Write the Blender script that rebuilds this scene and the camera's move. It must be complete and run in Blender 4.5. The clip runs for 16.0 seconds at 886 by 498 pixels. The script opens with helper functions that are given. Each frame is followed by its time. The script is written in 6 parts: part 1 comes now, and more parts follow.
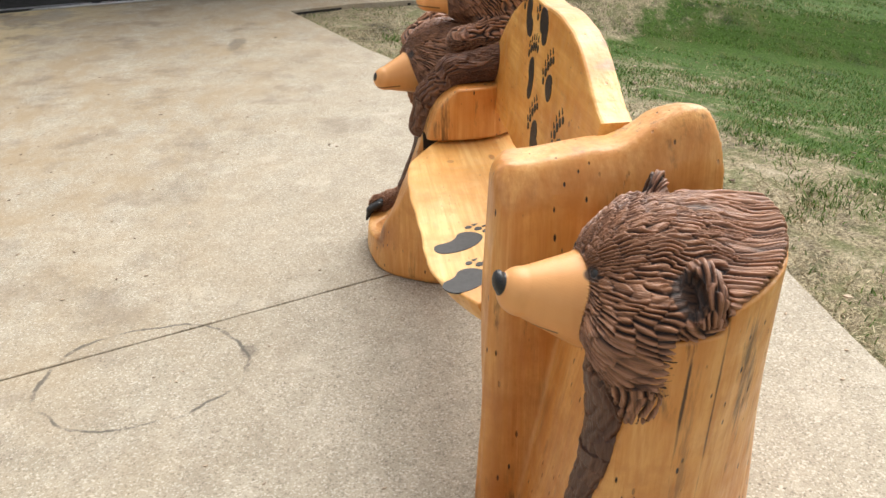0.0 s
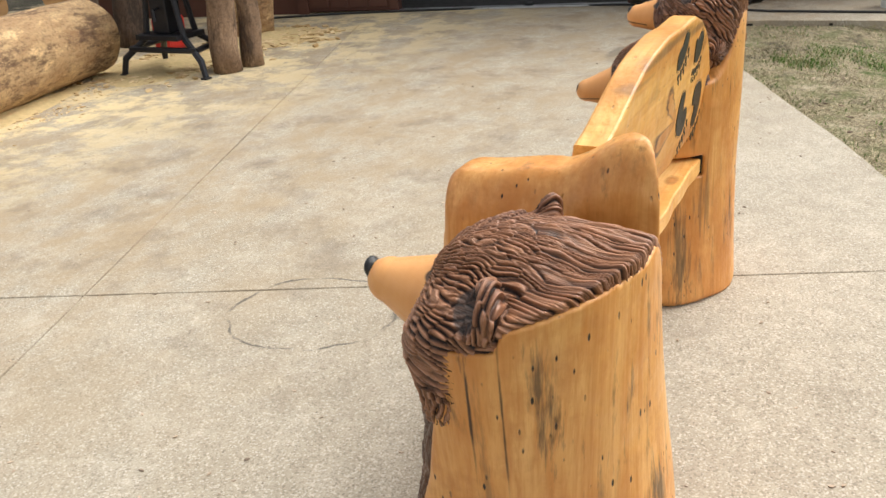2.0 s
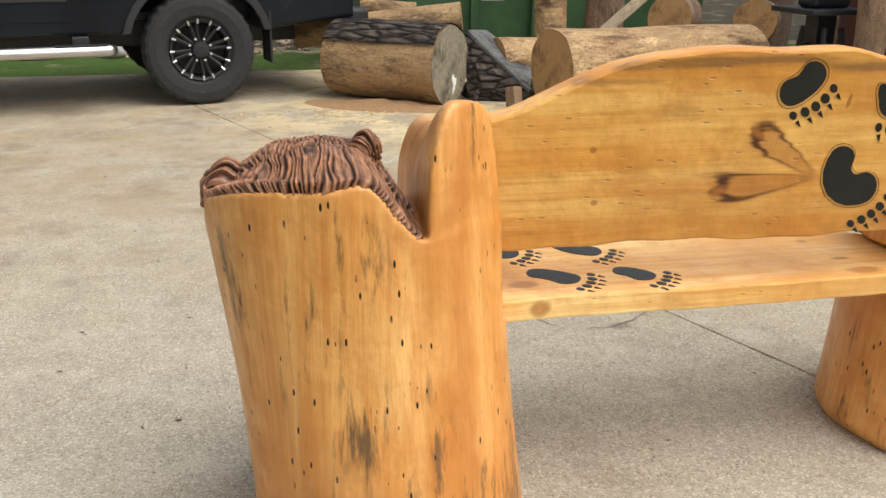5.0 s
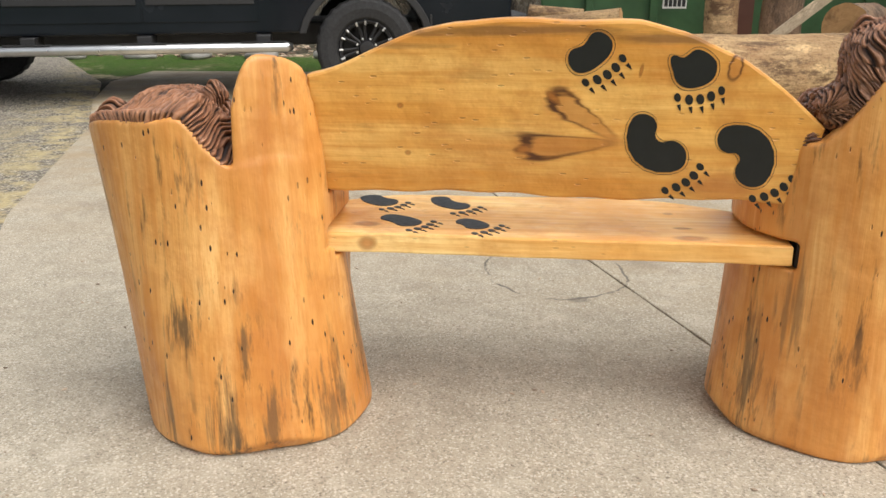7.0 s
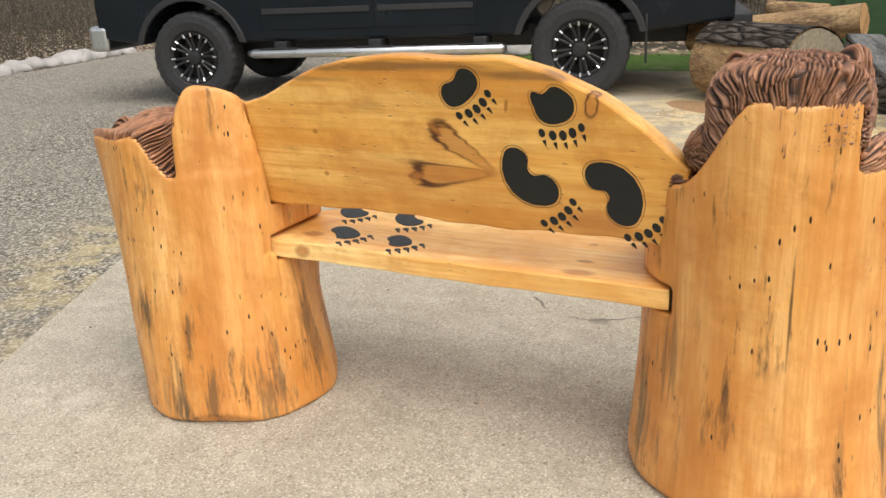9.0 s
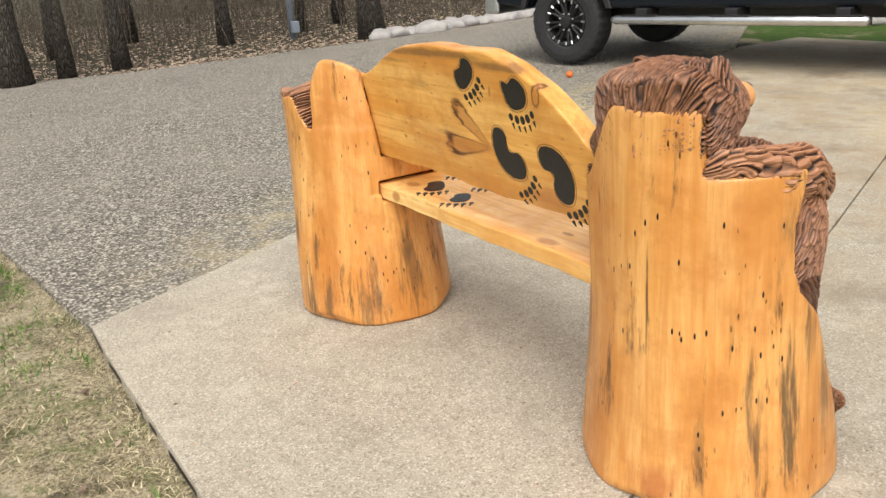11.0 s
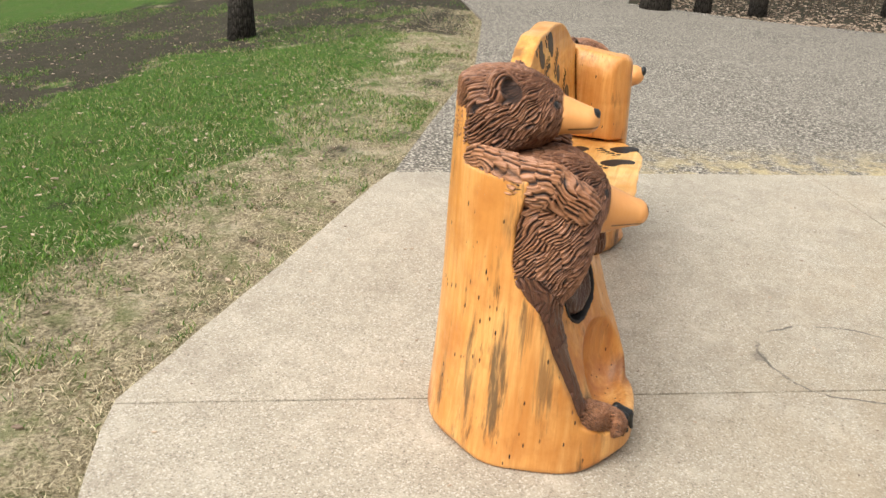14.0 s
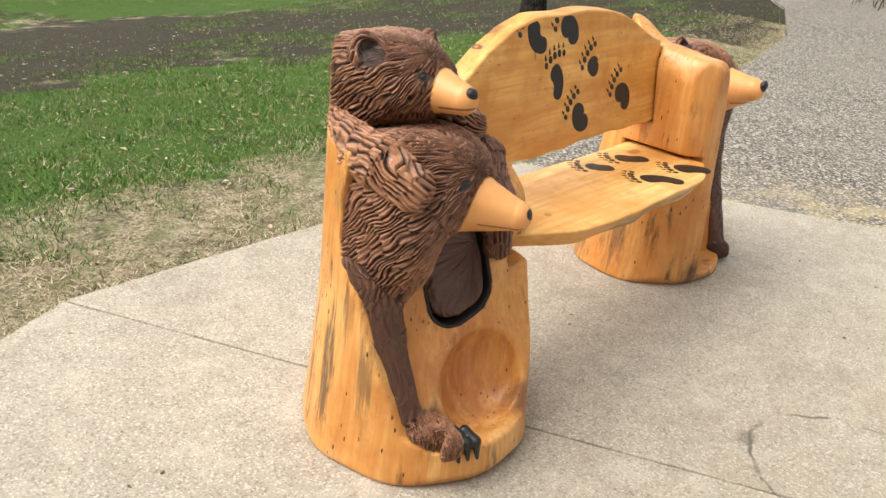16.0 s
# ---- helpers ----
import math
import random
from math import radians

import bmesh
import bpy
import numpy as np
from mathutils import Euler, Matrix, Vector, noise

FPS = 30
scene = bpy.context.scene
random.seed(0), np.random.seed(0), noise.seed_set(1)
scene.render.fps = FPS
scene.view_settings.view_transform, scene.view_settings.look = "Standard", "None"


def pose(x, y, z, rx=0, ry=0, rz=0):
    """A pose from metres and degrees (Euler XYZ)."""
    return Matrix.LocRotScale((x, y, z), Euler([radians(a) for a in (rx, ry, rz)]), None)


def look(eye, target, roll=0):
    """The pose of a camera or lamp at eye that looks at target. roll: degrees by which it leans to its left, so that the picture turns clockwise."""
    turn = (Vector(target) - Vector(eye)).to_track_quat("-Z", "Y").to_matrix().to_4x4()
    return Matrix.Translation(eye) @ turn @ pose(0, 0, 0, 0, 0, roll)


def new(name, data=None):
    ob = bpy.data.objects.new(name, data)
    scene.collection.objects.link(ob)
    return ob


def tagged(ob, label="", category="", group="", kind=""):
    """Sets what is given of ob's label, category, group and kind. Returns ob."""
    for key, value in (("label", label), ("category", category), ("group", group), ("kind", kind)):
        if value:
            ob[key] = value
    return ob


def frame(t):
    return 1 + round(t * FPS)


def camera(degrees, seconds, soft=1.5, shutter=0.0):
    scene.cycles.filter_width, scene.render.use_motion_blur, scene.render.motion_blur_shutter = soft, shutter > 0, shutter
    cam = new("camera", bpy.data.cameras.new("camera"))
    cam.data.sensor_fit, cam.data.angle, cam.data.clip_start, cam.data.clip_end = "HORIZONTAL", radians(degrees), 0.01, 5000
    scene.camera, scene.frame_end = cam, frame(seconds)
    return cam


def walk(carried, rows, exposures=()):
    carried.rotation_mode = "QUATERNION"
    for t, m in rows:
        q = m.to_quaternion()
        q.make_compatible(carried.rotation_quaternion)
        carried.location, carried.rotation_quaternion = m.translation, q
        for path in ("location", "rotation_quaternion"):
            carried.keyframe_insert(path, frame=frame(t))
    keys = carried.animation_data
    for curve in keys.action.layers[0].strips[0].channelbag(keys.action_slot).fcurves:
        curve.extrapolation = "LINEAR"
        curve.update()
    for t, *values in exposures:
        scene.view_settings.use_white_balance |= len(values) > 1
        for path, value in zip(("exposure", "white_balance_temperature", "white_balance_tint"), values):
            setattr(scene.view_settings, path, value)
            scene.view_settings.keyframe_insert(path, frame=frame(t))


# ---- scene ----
cam = camera(53.6, 16.0)
METRES, EYE, TILT, LEAN, TURN = 9.5, 1.423, -0.44, 1.36, 83.4
ROWS = [
    (0.0, 0.0, 0.0, 0.0, 0.18, -25.3, -0.38),
    (0.5, 0.0243, -0.0084, 0.0023, 8.0, -24.57, -0.08),
    (1.0, 0.0462, 0.0, 0.0029, 13.97, -23.93, 0.77),
    (1.5, 0.0757, 0.0057, 0.0023, 23.04, -23.75, 1.71),
    (2.0, 0.1059, 0.0162, 0.0017, 32.65, -24.33, 1.82),
    (2.5, 0.1271, 0.04, -0.0006, 41.27, -24.57, 2.47),
    (3.0, 0.1538, 0.0608, -0.007, 53.66, -24.57, 3.06),
    (5.5, 0.2273, 0.1825, -0.0189, 92.58, -20.35, -0.61),
    (6.0, 0.2421, 0.2082, -0.0222, 98.64, -20.13, 0.21),
    (6.5, 0.2418, 0.2322, -0.0234, 100.79, -19.45, -0.56),
    (7.0, 0.2405, 0.2584, -0.0223, 103.11, -19.73, 0.13),
    (7.5, 0.2436, 0.2862, -0.0221, 108.25, -19.56, 1.25),
    (8.0, 0.2343, 0.3091, -0.0218, 112.73, -18.96, 1.5),
    (8.5, 0.2213, 0.3328, -0.017, 117.4, -19.31, 2.0),
    (11.0, 0.1456, 0.4742, -0.0068, 154.3, -20.37, 5.18),
    (11.5, 0.118, 0.4891, -0.004, 158.96, -21.0, 3.89),
    (12.0, 0.0867, 0.5057, -0.0016, 166.51, -22.29, 3.33),
    (12.5, 0.052, 0.5287, 0.003, 176.39, -22.97, 3.55),
    (13.0, 0.0121, 0.5374, 0.0009, 182.93, -22.35, 3.22),
    (13.5, -0.0252, 0.5436, 0.0025, 192.6, -22.56, 0.23),
    (14.0, -0.0586, 0.5441, 0.0055, 202.79, -22.66, -2.11),
    (14.5, -0.0886, 0.5258, 0.004, 211.73, -22.6, -2.51),
    (15.0, -0.1228, 0.5089, 0.0026, 221.38, -22.72, -2.92),
    (15.5, -0.1436, 0.4872, 0.0016, 226.58, -23.16, -4.55),
    (16.0, -0.1546, 0.4582, -0.0002, 228.23, -23.9, -4.35),
]
walk(cam, [(t, pose(2.16, -0.529, EYE, TILT, LEAN, TURN) @ pose(METRES * x, METRES * y, METRES * z, 90 + pitch, roll, yaw)) for t, x, y, z, yaw, pitch, roll in ROWS],
     [(0.0, 0.45), (1.5, 0.45), (3.0, 0.20), (5.5, 0.12), (8.5, 0.15), (11.0, 0.22), (12.5, 0.27), (14.0, 0.36), (16.0, 0.45)])

# ---------- world, sun ----------
world = bpy.data.worlds.new("overcast_sky")
scene.world = world
world.use_nodes = True
wn = world.node_tree
sky = wn.nodes.new("ShaderNodeTexSky")
sky.sky_type = "NISHITA"
sky.sun_disc = False
sky.sun_elevation, sky.sun_rotation = radians(54), radians(-56)
sky.air_density, sky.dust_density = 1.0, 3.0
wn.nodes["Background"].inputs["Strength"].default_value = 0.185
hsv = wn.nodes.new("ShaderNodeHueSaturation")
hsv.inputs["Saturation"].default_value = 0.16
wn.links.new(sky.outputs[0], hsv.inputs["Color"])
wn.links.new(hsv.outputs[0], wn.nodes["Background"].inputs["Color"])
sun_data = bpy.data.lights.new("sun", "SUN")
sun_data.energy, sun_data.angle, sun_data.color = 2.0, radians(60), (1.0, 0.94, 0.86)
sun = new("sun", sun_data)
sun.matrix_world = look((-6.0, 4.0, 12.0), (0.0, 0.0, 2.0))


# ---------- materials ----------
def lin(r, g, b):
    """Linear colour from a picture's 0-255 values."""
    return tuple(((c / 255 + 0.055) / 1.055) ** 2.4 if c > 10 else c / 3295 for c in (r, g, b)) + (1.0,)


class Mat:
    """A small builder of node materials."""

    def __init__(self, name, rough=0.7, metal=0.0, coat=0.0, spec=0.5):
        self.m = bpy.data.materials.new(name)
        self.m.use_nodes = True
        self.t = self.m.node_tree
        self.b = self.t.nodes["Principled BSDF"]
        self.b.inputs["Roughness"].default_value = rough
        self.b.inputs["Metallic"].default_value = metal
        self.b.inputs["Coat Weight"].default_value = coat
        self.b.inputs["Coat Roughness"].default_value = 0.2
        self.b.inputs["Specular IOR Level"].default_value = spec

    def node(self, kind, **kw):
        n = self.t.nodes.new("ShaderNode" + kind)
        for k, v in kw.items():
            if k in n.inputs:
                self.put(n.inputs[k], v)
            else:
                self.put(n.inputs[int(k[1:])], v)
        return n

    def put(self, socket, v):
        if hasattr(v, "links"):
            self.t.links.new(v, socket)
        else:
            socket.default_value = v

    def coord(self, kind="Object", scale=(1, 1, 1), move=(0, 0, 0)):
        c = self.node("TexCoord").outputs[kind]
        return self.node("Mapping", Vector=c, Scale=scale, Location=move).outputs[0]

    def noise(self, vec, scale, detail=4.0, rough=0.55, distortion=0.0):
        return self.node("TexNoise", Vector=vec, Scale=scale, Detail=detail, Roughness=rough, Distortion=distortion).outputs[0]

    def voronoi(self, vec, scale, feature="F1"):
        n = self.node("TexVoronoi", Vector=vec, Scale=scale)
        n.feature = feature
        return n.outputs[0]

    def ramp(self, fac, lo, hi, a=0.0, b=1.0):
        n = self.node("MapRange", Value=fac)
        n.inputs[1].default_value, n.inputs[2].default_value = lo, hi
        n.inputs[3].default_value, n.inputs[4].default_value = a, b
        n.clamp = True
        return n.outputs[0]

    def math(self, op, a, b=0.0):
        n = self.node("Math")
        n.operation = op
        self.put(n.inputs[0], a)
        self.put(n.inputs[1], b)
        return n.outputs[0]

    def mix(self, fac, a, b, mode="MIX"):
        n = self.t.nodes.new("ShaderNodeMix")
        n.data_type, n.blend_type = "RGBA", mode
        self.put(n.inputs[0], fac)
        self.put(n.inputs[6], a)
        self.put(n.inputs[7], b)
        return n.outputs[2]

    def color(self, c):
        self.put(self.b.inputs["Base Color"], c)
        return self

    def rough(self, v):
        self.put(self.b.inputs["Roughness"], v)
        return self

    def bump(self, h, dist=0.002, strength=1.0):
        n = self.node("Bump", Height=h, Distance=dist, Strength=strength)
        self.t.links.new(n.outputs[0], self.b.inputs["Normal"])
        return self


def rgb(r, g, b):
    return (r, g, b, 1.0)


def plain(name, c, rough=0.6, metal=0.0, coat=0.0, vary=0.25, scale=8.0):
    m = Mat(name, rough, metal, coat)
    n = m.noise(m.coord(), scale, 5.0)
    lo = tuple(v * (1 - vary) for v in c[:3]) + (1.0,)
    hi = tuple(min(1.0, v * (1 + vary)) for v in c[:3]) + (1.0,)
    m.color(m.mix(n, lo, hi))
    m.rough(m.ramp(m.noise(m.coord(), scale * 2.3, 3.0), 0.3, 0.7, rough * 0.85, min(1.0, rough * 1.12)))
    return m.m


SPALT, RED, CRACK = rgb(0.085, 0.055, 0.028), rgb(0.46, 0.155, 0.042), rgb(0.045, 0.018, 0.008)


def varnished(name, axis, base, dark, streaks=1.0, knots=(), stains=()):
    """Amber varnished pine; axis: the grain's way. Worm holes, spalt streaks and knots."""
    m = Mat(name, 0.40, 0.0, 0.15)
    long = [14.0, 14.0, 14.0]
    long[axis] = 1.1
    fine = [70.0, 70.0, 70.0]
    fine[axis] = 2.5
    g = m.noise(m.coord(scale=long), 1.0, 5.0, 0.6, 0.6)
    f = m.noise(m.coord(scale=fine), 1.0, 3.0, 0.6)
    blotch = m.noise(m.coord(), 3.5, 3.0)
    pale = tuple(min(1.0, c * k) for c, k in zip(base[:3], (1.16, 1.38, 1.9))) + (1.0,)
    deep = tuple(c * k for c, k in zip(base[:3], (0.82, 0.68, 0.5))) + (1.0,)
    c = m.mix(m.ramp(g, 0.36, 0.62), pale, base)
    c = m.mix(m.ramp(m.noise(m.coord(scale=long, move=(9, 4, 2)), 2.2, 4.0, 0.65, 0.4), 0.52, 0.70, 0.0, 0.55), c, deep)
    c = m.mix(m.ramp(blotch, 0.40, 0.66, 0.0, 0.75), c, deep)
    # broad bands of heartwood and paler sapwood along the grain, and soft scorched clouds
    wide = [5.5, 5.5, 5.5]
    wide[axis] = 0.7
    heart = tuple(k * f for k, f in zip(base[:3], (0.66, 0.50, 0.36))) + (1.0,)
    c = m.mix(m.ramp(m.noise(m.coord(scale=wide, move=(2.3, 6.1, 0.8)), 1.0, 6.0, 0.6, 0.5), 0.48, 0.66, 0.0, 0.66), c, heart)
    c = m.mix(m.ramp(m.noise(m.coord(scale=wide, move=(8.3, 1.1, 4.8)), 1.6, 5.0, 0.6, 0.4), 0.50, 0.68, 0.0, 0.7), c, tuple(min(1.0, k * f) for k, f in zip(base[:3], (1.2, 1.55, 2.4))) + (1.0,))
    c = m.mix(m.ramp(m.noise(m.coord(move=(4.4, 2.2, 7.7)), 8.0, 6.0, 0.65), 0.50, 0.68, 0.0, 0.55), c, heart)
    c = m.mix(m.ramp(f, 0.46, 0.70, 0.0, 0.6), c, deep)
    vein = [160.0, 160.0, 160.0]
    vein[axis] = 5.0
    c = m.mix(m.ramp(m.noise(m.coord(scale=vein), 1.0, 3.0, 0.7), 0.52, 0.68, 0.0, 0.4), c, deep)
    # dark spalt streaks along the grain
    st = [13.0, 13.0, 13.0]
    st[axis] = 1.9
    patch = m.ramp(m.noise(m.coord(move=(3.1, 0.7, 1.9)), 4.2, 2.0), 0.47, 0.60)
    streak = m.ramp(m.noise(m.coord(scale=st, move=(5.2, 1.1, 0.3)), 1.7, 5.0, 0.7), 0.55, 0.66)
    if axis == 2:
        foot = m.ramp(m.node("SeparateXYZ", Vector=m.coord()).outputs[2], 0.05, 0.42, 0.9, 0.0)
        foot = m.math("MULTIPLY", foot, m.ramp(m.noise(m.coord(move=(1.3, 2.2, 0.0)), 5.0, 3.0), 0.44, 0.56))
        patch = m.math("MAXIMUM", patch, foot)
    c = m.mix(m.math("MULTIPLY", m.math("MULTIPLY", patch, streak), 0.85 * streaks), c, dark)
    # worm holes: small dashes along the grain
    dv = [52.0, 52.0, 52.0]
    dv[axis] = 17.0
    hole = m.ramp(m.voronoi(m.coord(scale=dv, move=(0.4, 0.2, 0.6)), 1.0), 0.10, 0.15, 1.0, 0.0)
    some = m.ramp(m.noise(m.coord(move=(7.0, 3.0, 2.0)), 6.0, 3.0), 0.45, 0.52)
    hole = m.math("MULTIPLY", m.math("MULTIPLY", hole, some), streaks)
    c = m.mix(hole, c, rgb(0.02, 0.008, 0.004))
    # named stains: place, size, colour, strength
    for place, size, tint, k in stains:
        mp = m.node("Mapping", Vector=m.node("TexCoord").outputs["Object"])
        mp.vector_type = "TEXTURE"
        mp.inputs["Location"].default_value, mp.inputs["Scale"].default_value = place, size
        ln = m.node("VectorMath", _0=mp.outputs[0])
        ln.operation = "LENGTH"
        fibre = [75.0, 75.0, 75.0]
        fibre[axis] = 3.5
        edge = m.noise(m.coord(scale=fibre if tint == SPALT else st, move=(place[0] * 7, 2.0, place[2])), 1.0 if tint == SPALT else 2.2, 4.0, 0.65)
        d = m.math("ADD", ln.outputs["Value"], m.ramp(edge, 0.25, 0.75, -1.1, 1.1) if tint == SPALT else m.ramp(edge, 0.25, 0.75, -0.7, 0.7))
        c = m.mix(m.ramp(d, 0.45, 1.25, k, 0.0), c, tint)
    # named knots: place, size across and along, darkness
    for (kx, ky, kz, tilt), (sx, sy, sz), k in knots:
        v = m.node("TexCoord").outputs["Object"]
        mp = m.node("Mapping", Vector=v)
        mp.vector_type = "TEXTURE"
        mp.inputs["Location"].default_value = (kx, ky, kz)
        mp.inputs["Rotation"].default_value = (0, radians(tilt), 0)
        mp.inputs["Scale"].default_value = (sx, sy, sz)
        big = sx > 0.035
        fade = 1.0
        local = mp.outputs[0]
        if 0.09 < sx < 0.15:
            # a feather: wide at its tip, narrow where it springs from the heart
            sp = m.node("SeparateXYZ", Vector=local)
            wide = m.math("MAXIMUM", m.math("SUBTRACT", 1.0, m.math("MULTIPLY", sp.outputs[0], 0.75)), 0.35)
            fade = m.ramp(sp.outputs[0], -0.9, 0.7, 0.12, 1.0)
            local = m.node("CombineXYZ", X=sp.outputs[0], Y=sp.outputs[1], Z=m.math("MULTIPLY", sp.outputs[2], wide)).outputs[0]
        ln = m.node("VectorMath", _0=local)
        ln.operation = "LENGTH"
        wob = m.noise(m.coord(scale=long, move=(kx * 9, 1, 2)), 2.5 if big else 1.0, 3.0)
        d = m.math("ADD", ln.outputs["Value"], m.ramp(wob, 0.25, 0.75, -0.22, 0.22) if big else m.ramp(g, 0.2, 0.8, -0.16, 0.16))
        c = m.mix(m.ramp(d, 0.75 if big else 0.5, 1.12 if big else 1.4, (0.45 if big else 0.85) * k, 0.0), c, rgb(0.44, 0.155, 0.03))
        ring = m.ramp(m.math("ABSOLUTE", m.math("SUBTRACT", d, 0.8)), 0.03, 0.15 if big else 0.5, (0.85 if big else 0.28) * k, 0.0)
        if big:
            ring = m.math("MULTIPLY", ring, m.ramp(wob, 0.34, 0.50, 0.35, 1.0))
            ring = m.math("MULTIPLY", ring, fade)
        c = m.mix(ring, c, rgb(0.09, 0.028, 0.008))
    m.color(c)
    m.rough(m.ramp(m.noise(m.coord(), 14.0, 4.0), 0.3, 0.7, 0.32, 0.55))
    h = m.math("ADD", m.math("MULTIPLY", f, 0.4), m.math("MULTIPLY", m.noise(m.coord(), 16.0, 3.0), 1.2))
    h = m.math("SUBTRACT", h, m.math("MULTIPLY", hole, 1.5))
    h = m.math("ADD", h, m.math("MULTIPLY", m.noise(m.coord(), 7.0, 2.0), 3.0))
    m.bump(h, 0.0045, 0.8)
    return m.m


AMBER = rgb(0.71, 0.322, 0.076)
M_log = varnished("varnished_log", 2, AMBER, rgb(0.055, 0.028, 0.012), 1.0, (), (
    ((0.80, 0.24, 0.33), (0.035, 0.08, 0.06), SPALT, 0.85), ((0.71, 0.24, 0.07), (0.035, 0.08, 0.09), SPALT, 0.85), ((0.60, 0.22, 0.10), (0.020, 0.08, 0.10), SPALT, 0.7), ((0.86, 0.2, 0.10), (0.018, 0.08, 0.10), SPALT, 0.7),
    ((0.66, 0.24, 0.28), (0.012, 0.08, 0.06), SPALT, 0.7), ((0.46, 0.12, 0.12), (0.05, 0.045, 0.11), SPALT, 0.6), ((0.44, -0.05, 0.20), (0.05, 0.04, 0.16), SPALT, 0.6), ((1.07, 0.08, 0.62), (0.08, 0.016, 0.09), SPALT, 0.8), ((1.07, -0.02, 0.40), (0.08, 0.010, 0.15), SPALT, 0.4),
    ((-1.08, -0.14, 0.25), (0.08, 0.020, 0.15), SPALT, 0.85), ((-1.07, -0.06, 0.22), (0.08, 0.014, 0.14), SPALT, 0.7), ((-1.04, -0.26, 0.26), (0.08, 0.022, 0.12), SPALT, 0.6), ((-1.05, -0.20, 0.42), (0.08, 0.014, 0.10), SPALT, 0.6), ((-0.90, 0.10, 0.06), (0.06, 0.06, 0.05), RED, 0.8),
    ((1.07, -0.035, 0.60), (0.09, 0.0028, 0.13), CRACK, 0.95), ((1.08, 0.02, 0.56), (0.09, 0.0024, 0.16), CRACK, 0.9), ((-1.07, -0.20, 0.73), (0.09, 0.0034, 0.07), CRACK, 0.9), ((-1.08, -0.24, 0.55), (0.09, 0.0030, 0.10), CRACK, 0.8), ((-0.86, 0.09, 0.50), (0.0032, 0.09, 0.12), CRACK, 0.8),
    ((-0.52, -0.02, 0.22), (0.05, 0.03, 0.17), SPALT, 0.7), ((-0.55, 0.06, 0.12), (0.05, 0.03, 0.10), SPALT, 0.6), ((-0.60, 0.03, 0.35), (0.04, 0.03, 0.10), SPALT, 0.5),
    ((-0.80, -0.36, 0.235), (0.15, 0.10, 0.16), RED, 0.8), ((-0.93, -0.40, 0.16), (0.04, 0.05, 0.05), rgb(0.06, 0.03, 0.02), 0.8), ((-0.66, -0.46, 0.14), (0.05, 0.06, 0.05), rgb(0.20, 0.06, 0.02), 0.7), ((0.78, -0.24, 0.33), (0.12, 0.09, 0.26), RED, 0.55), ((0.60, -0.28, 0.78), (0.08, 0.03, 0.06), RED, 0.6), ((0.62, -0.30, 0.05), (0.05, 0.04, 0.06), rgb(0.08, 0.03, 0.015), 0.8)))


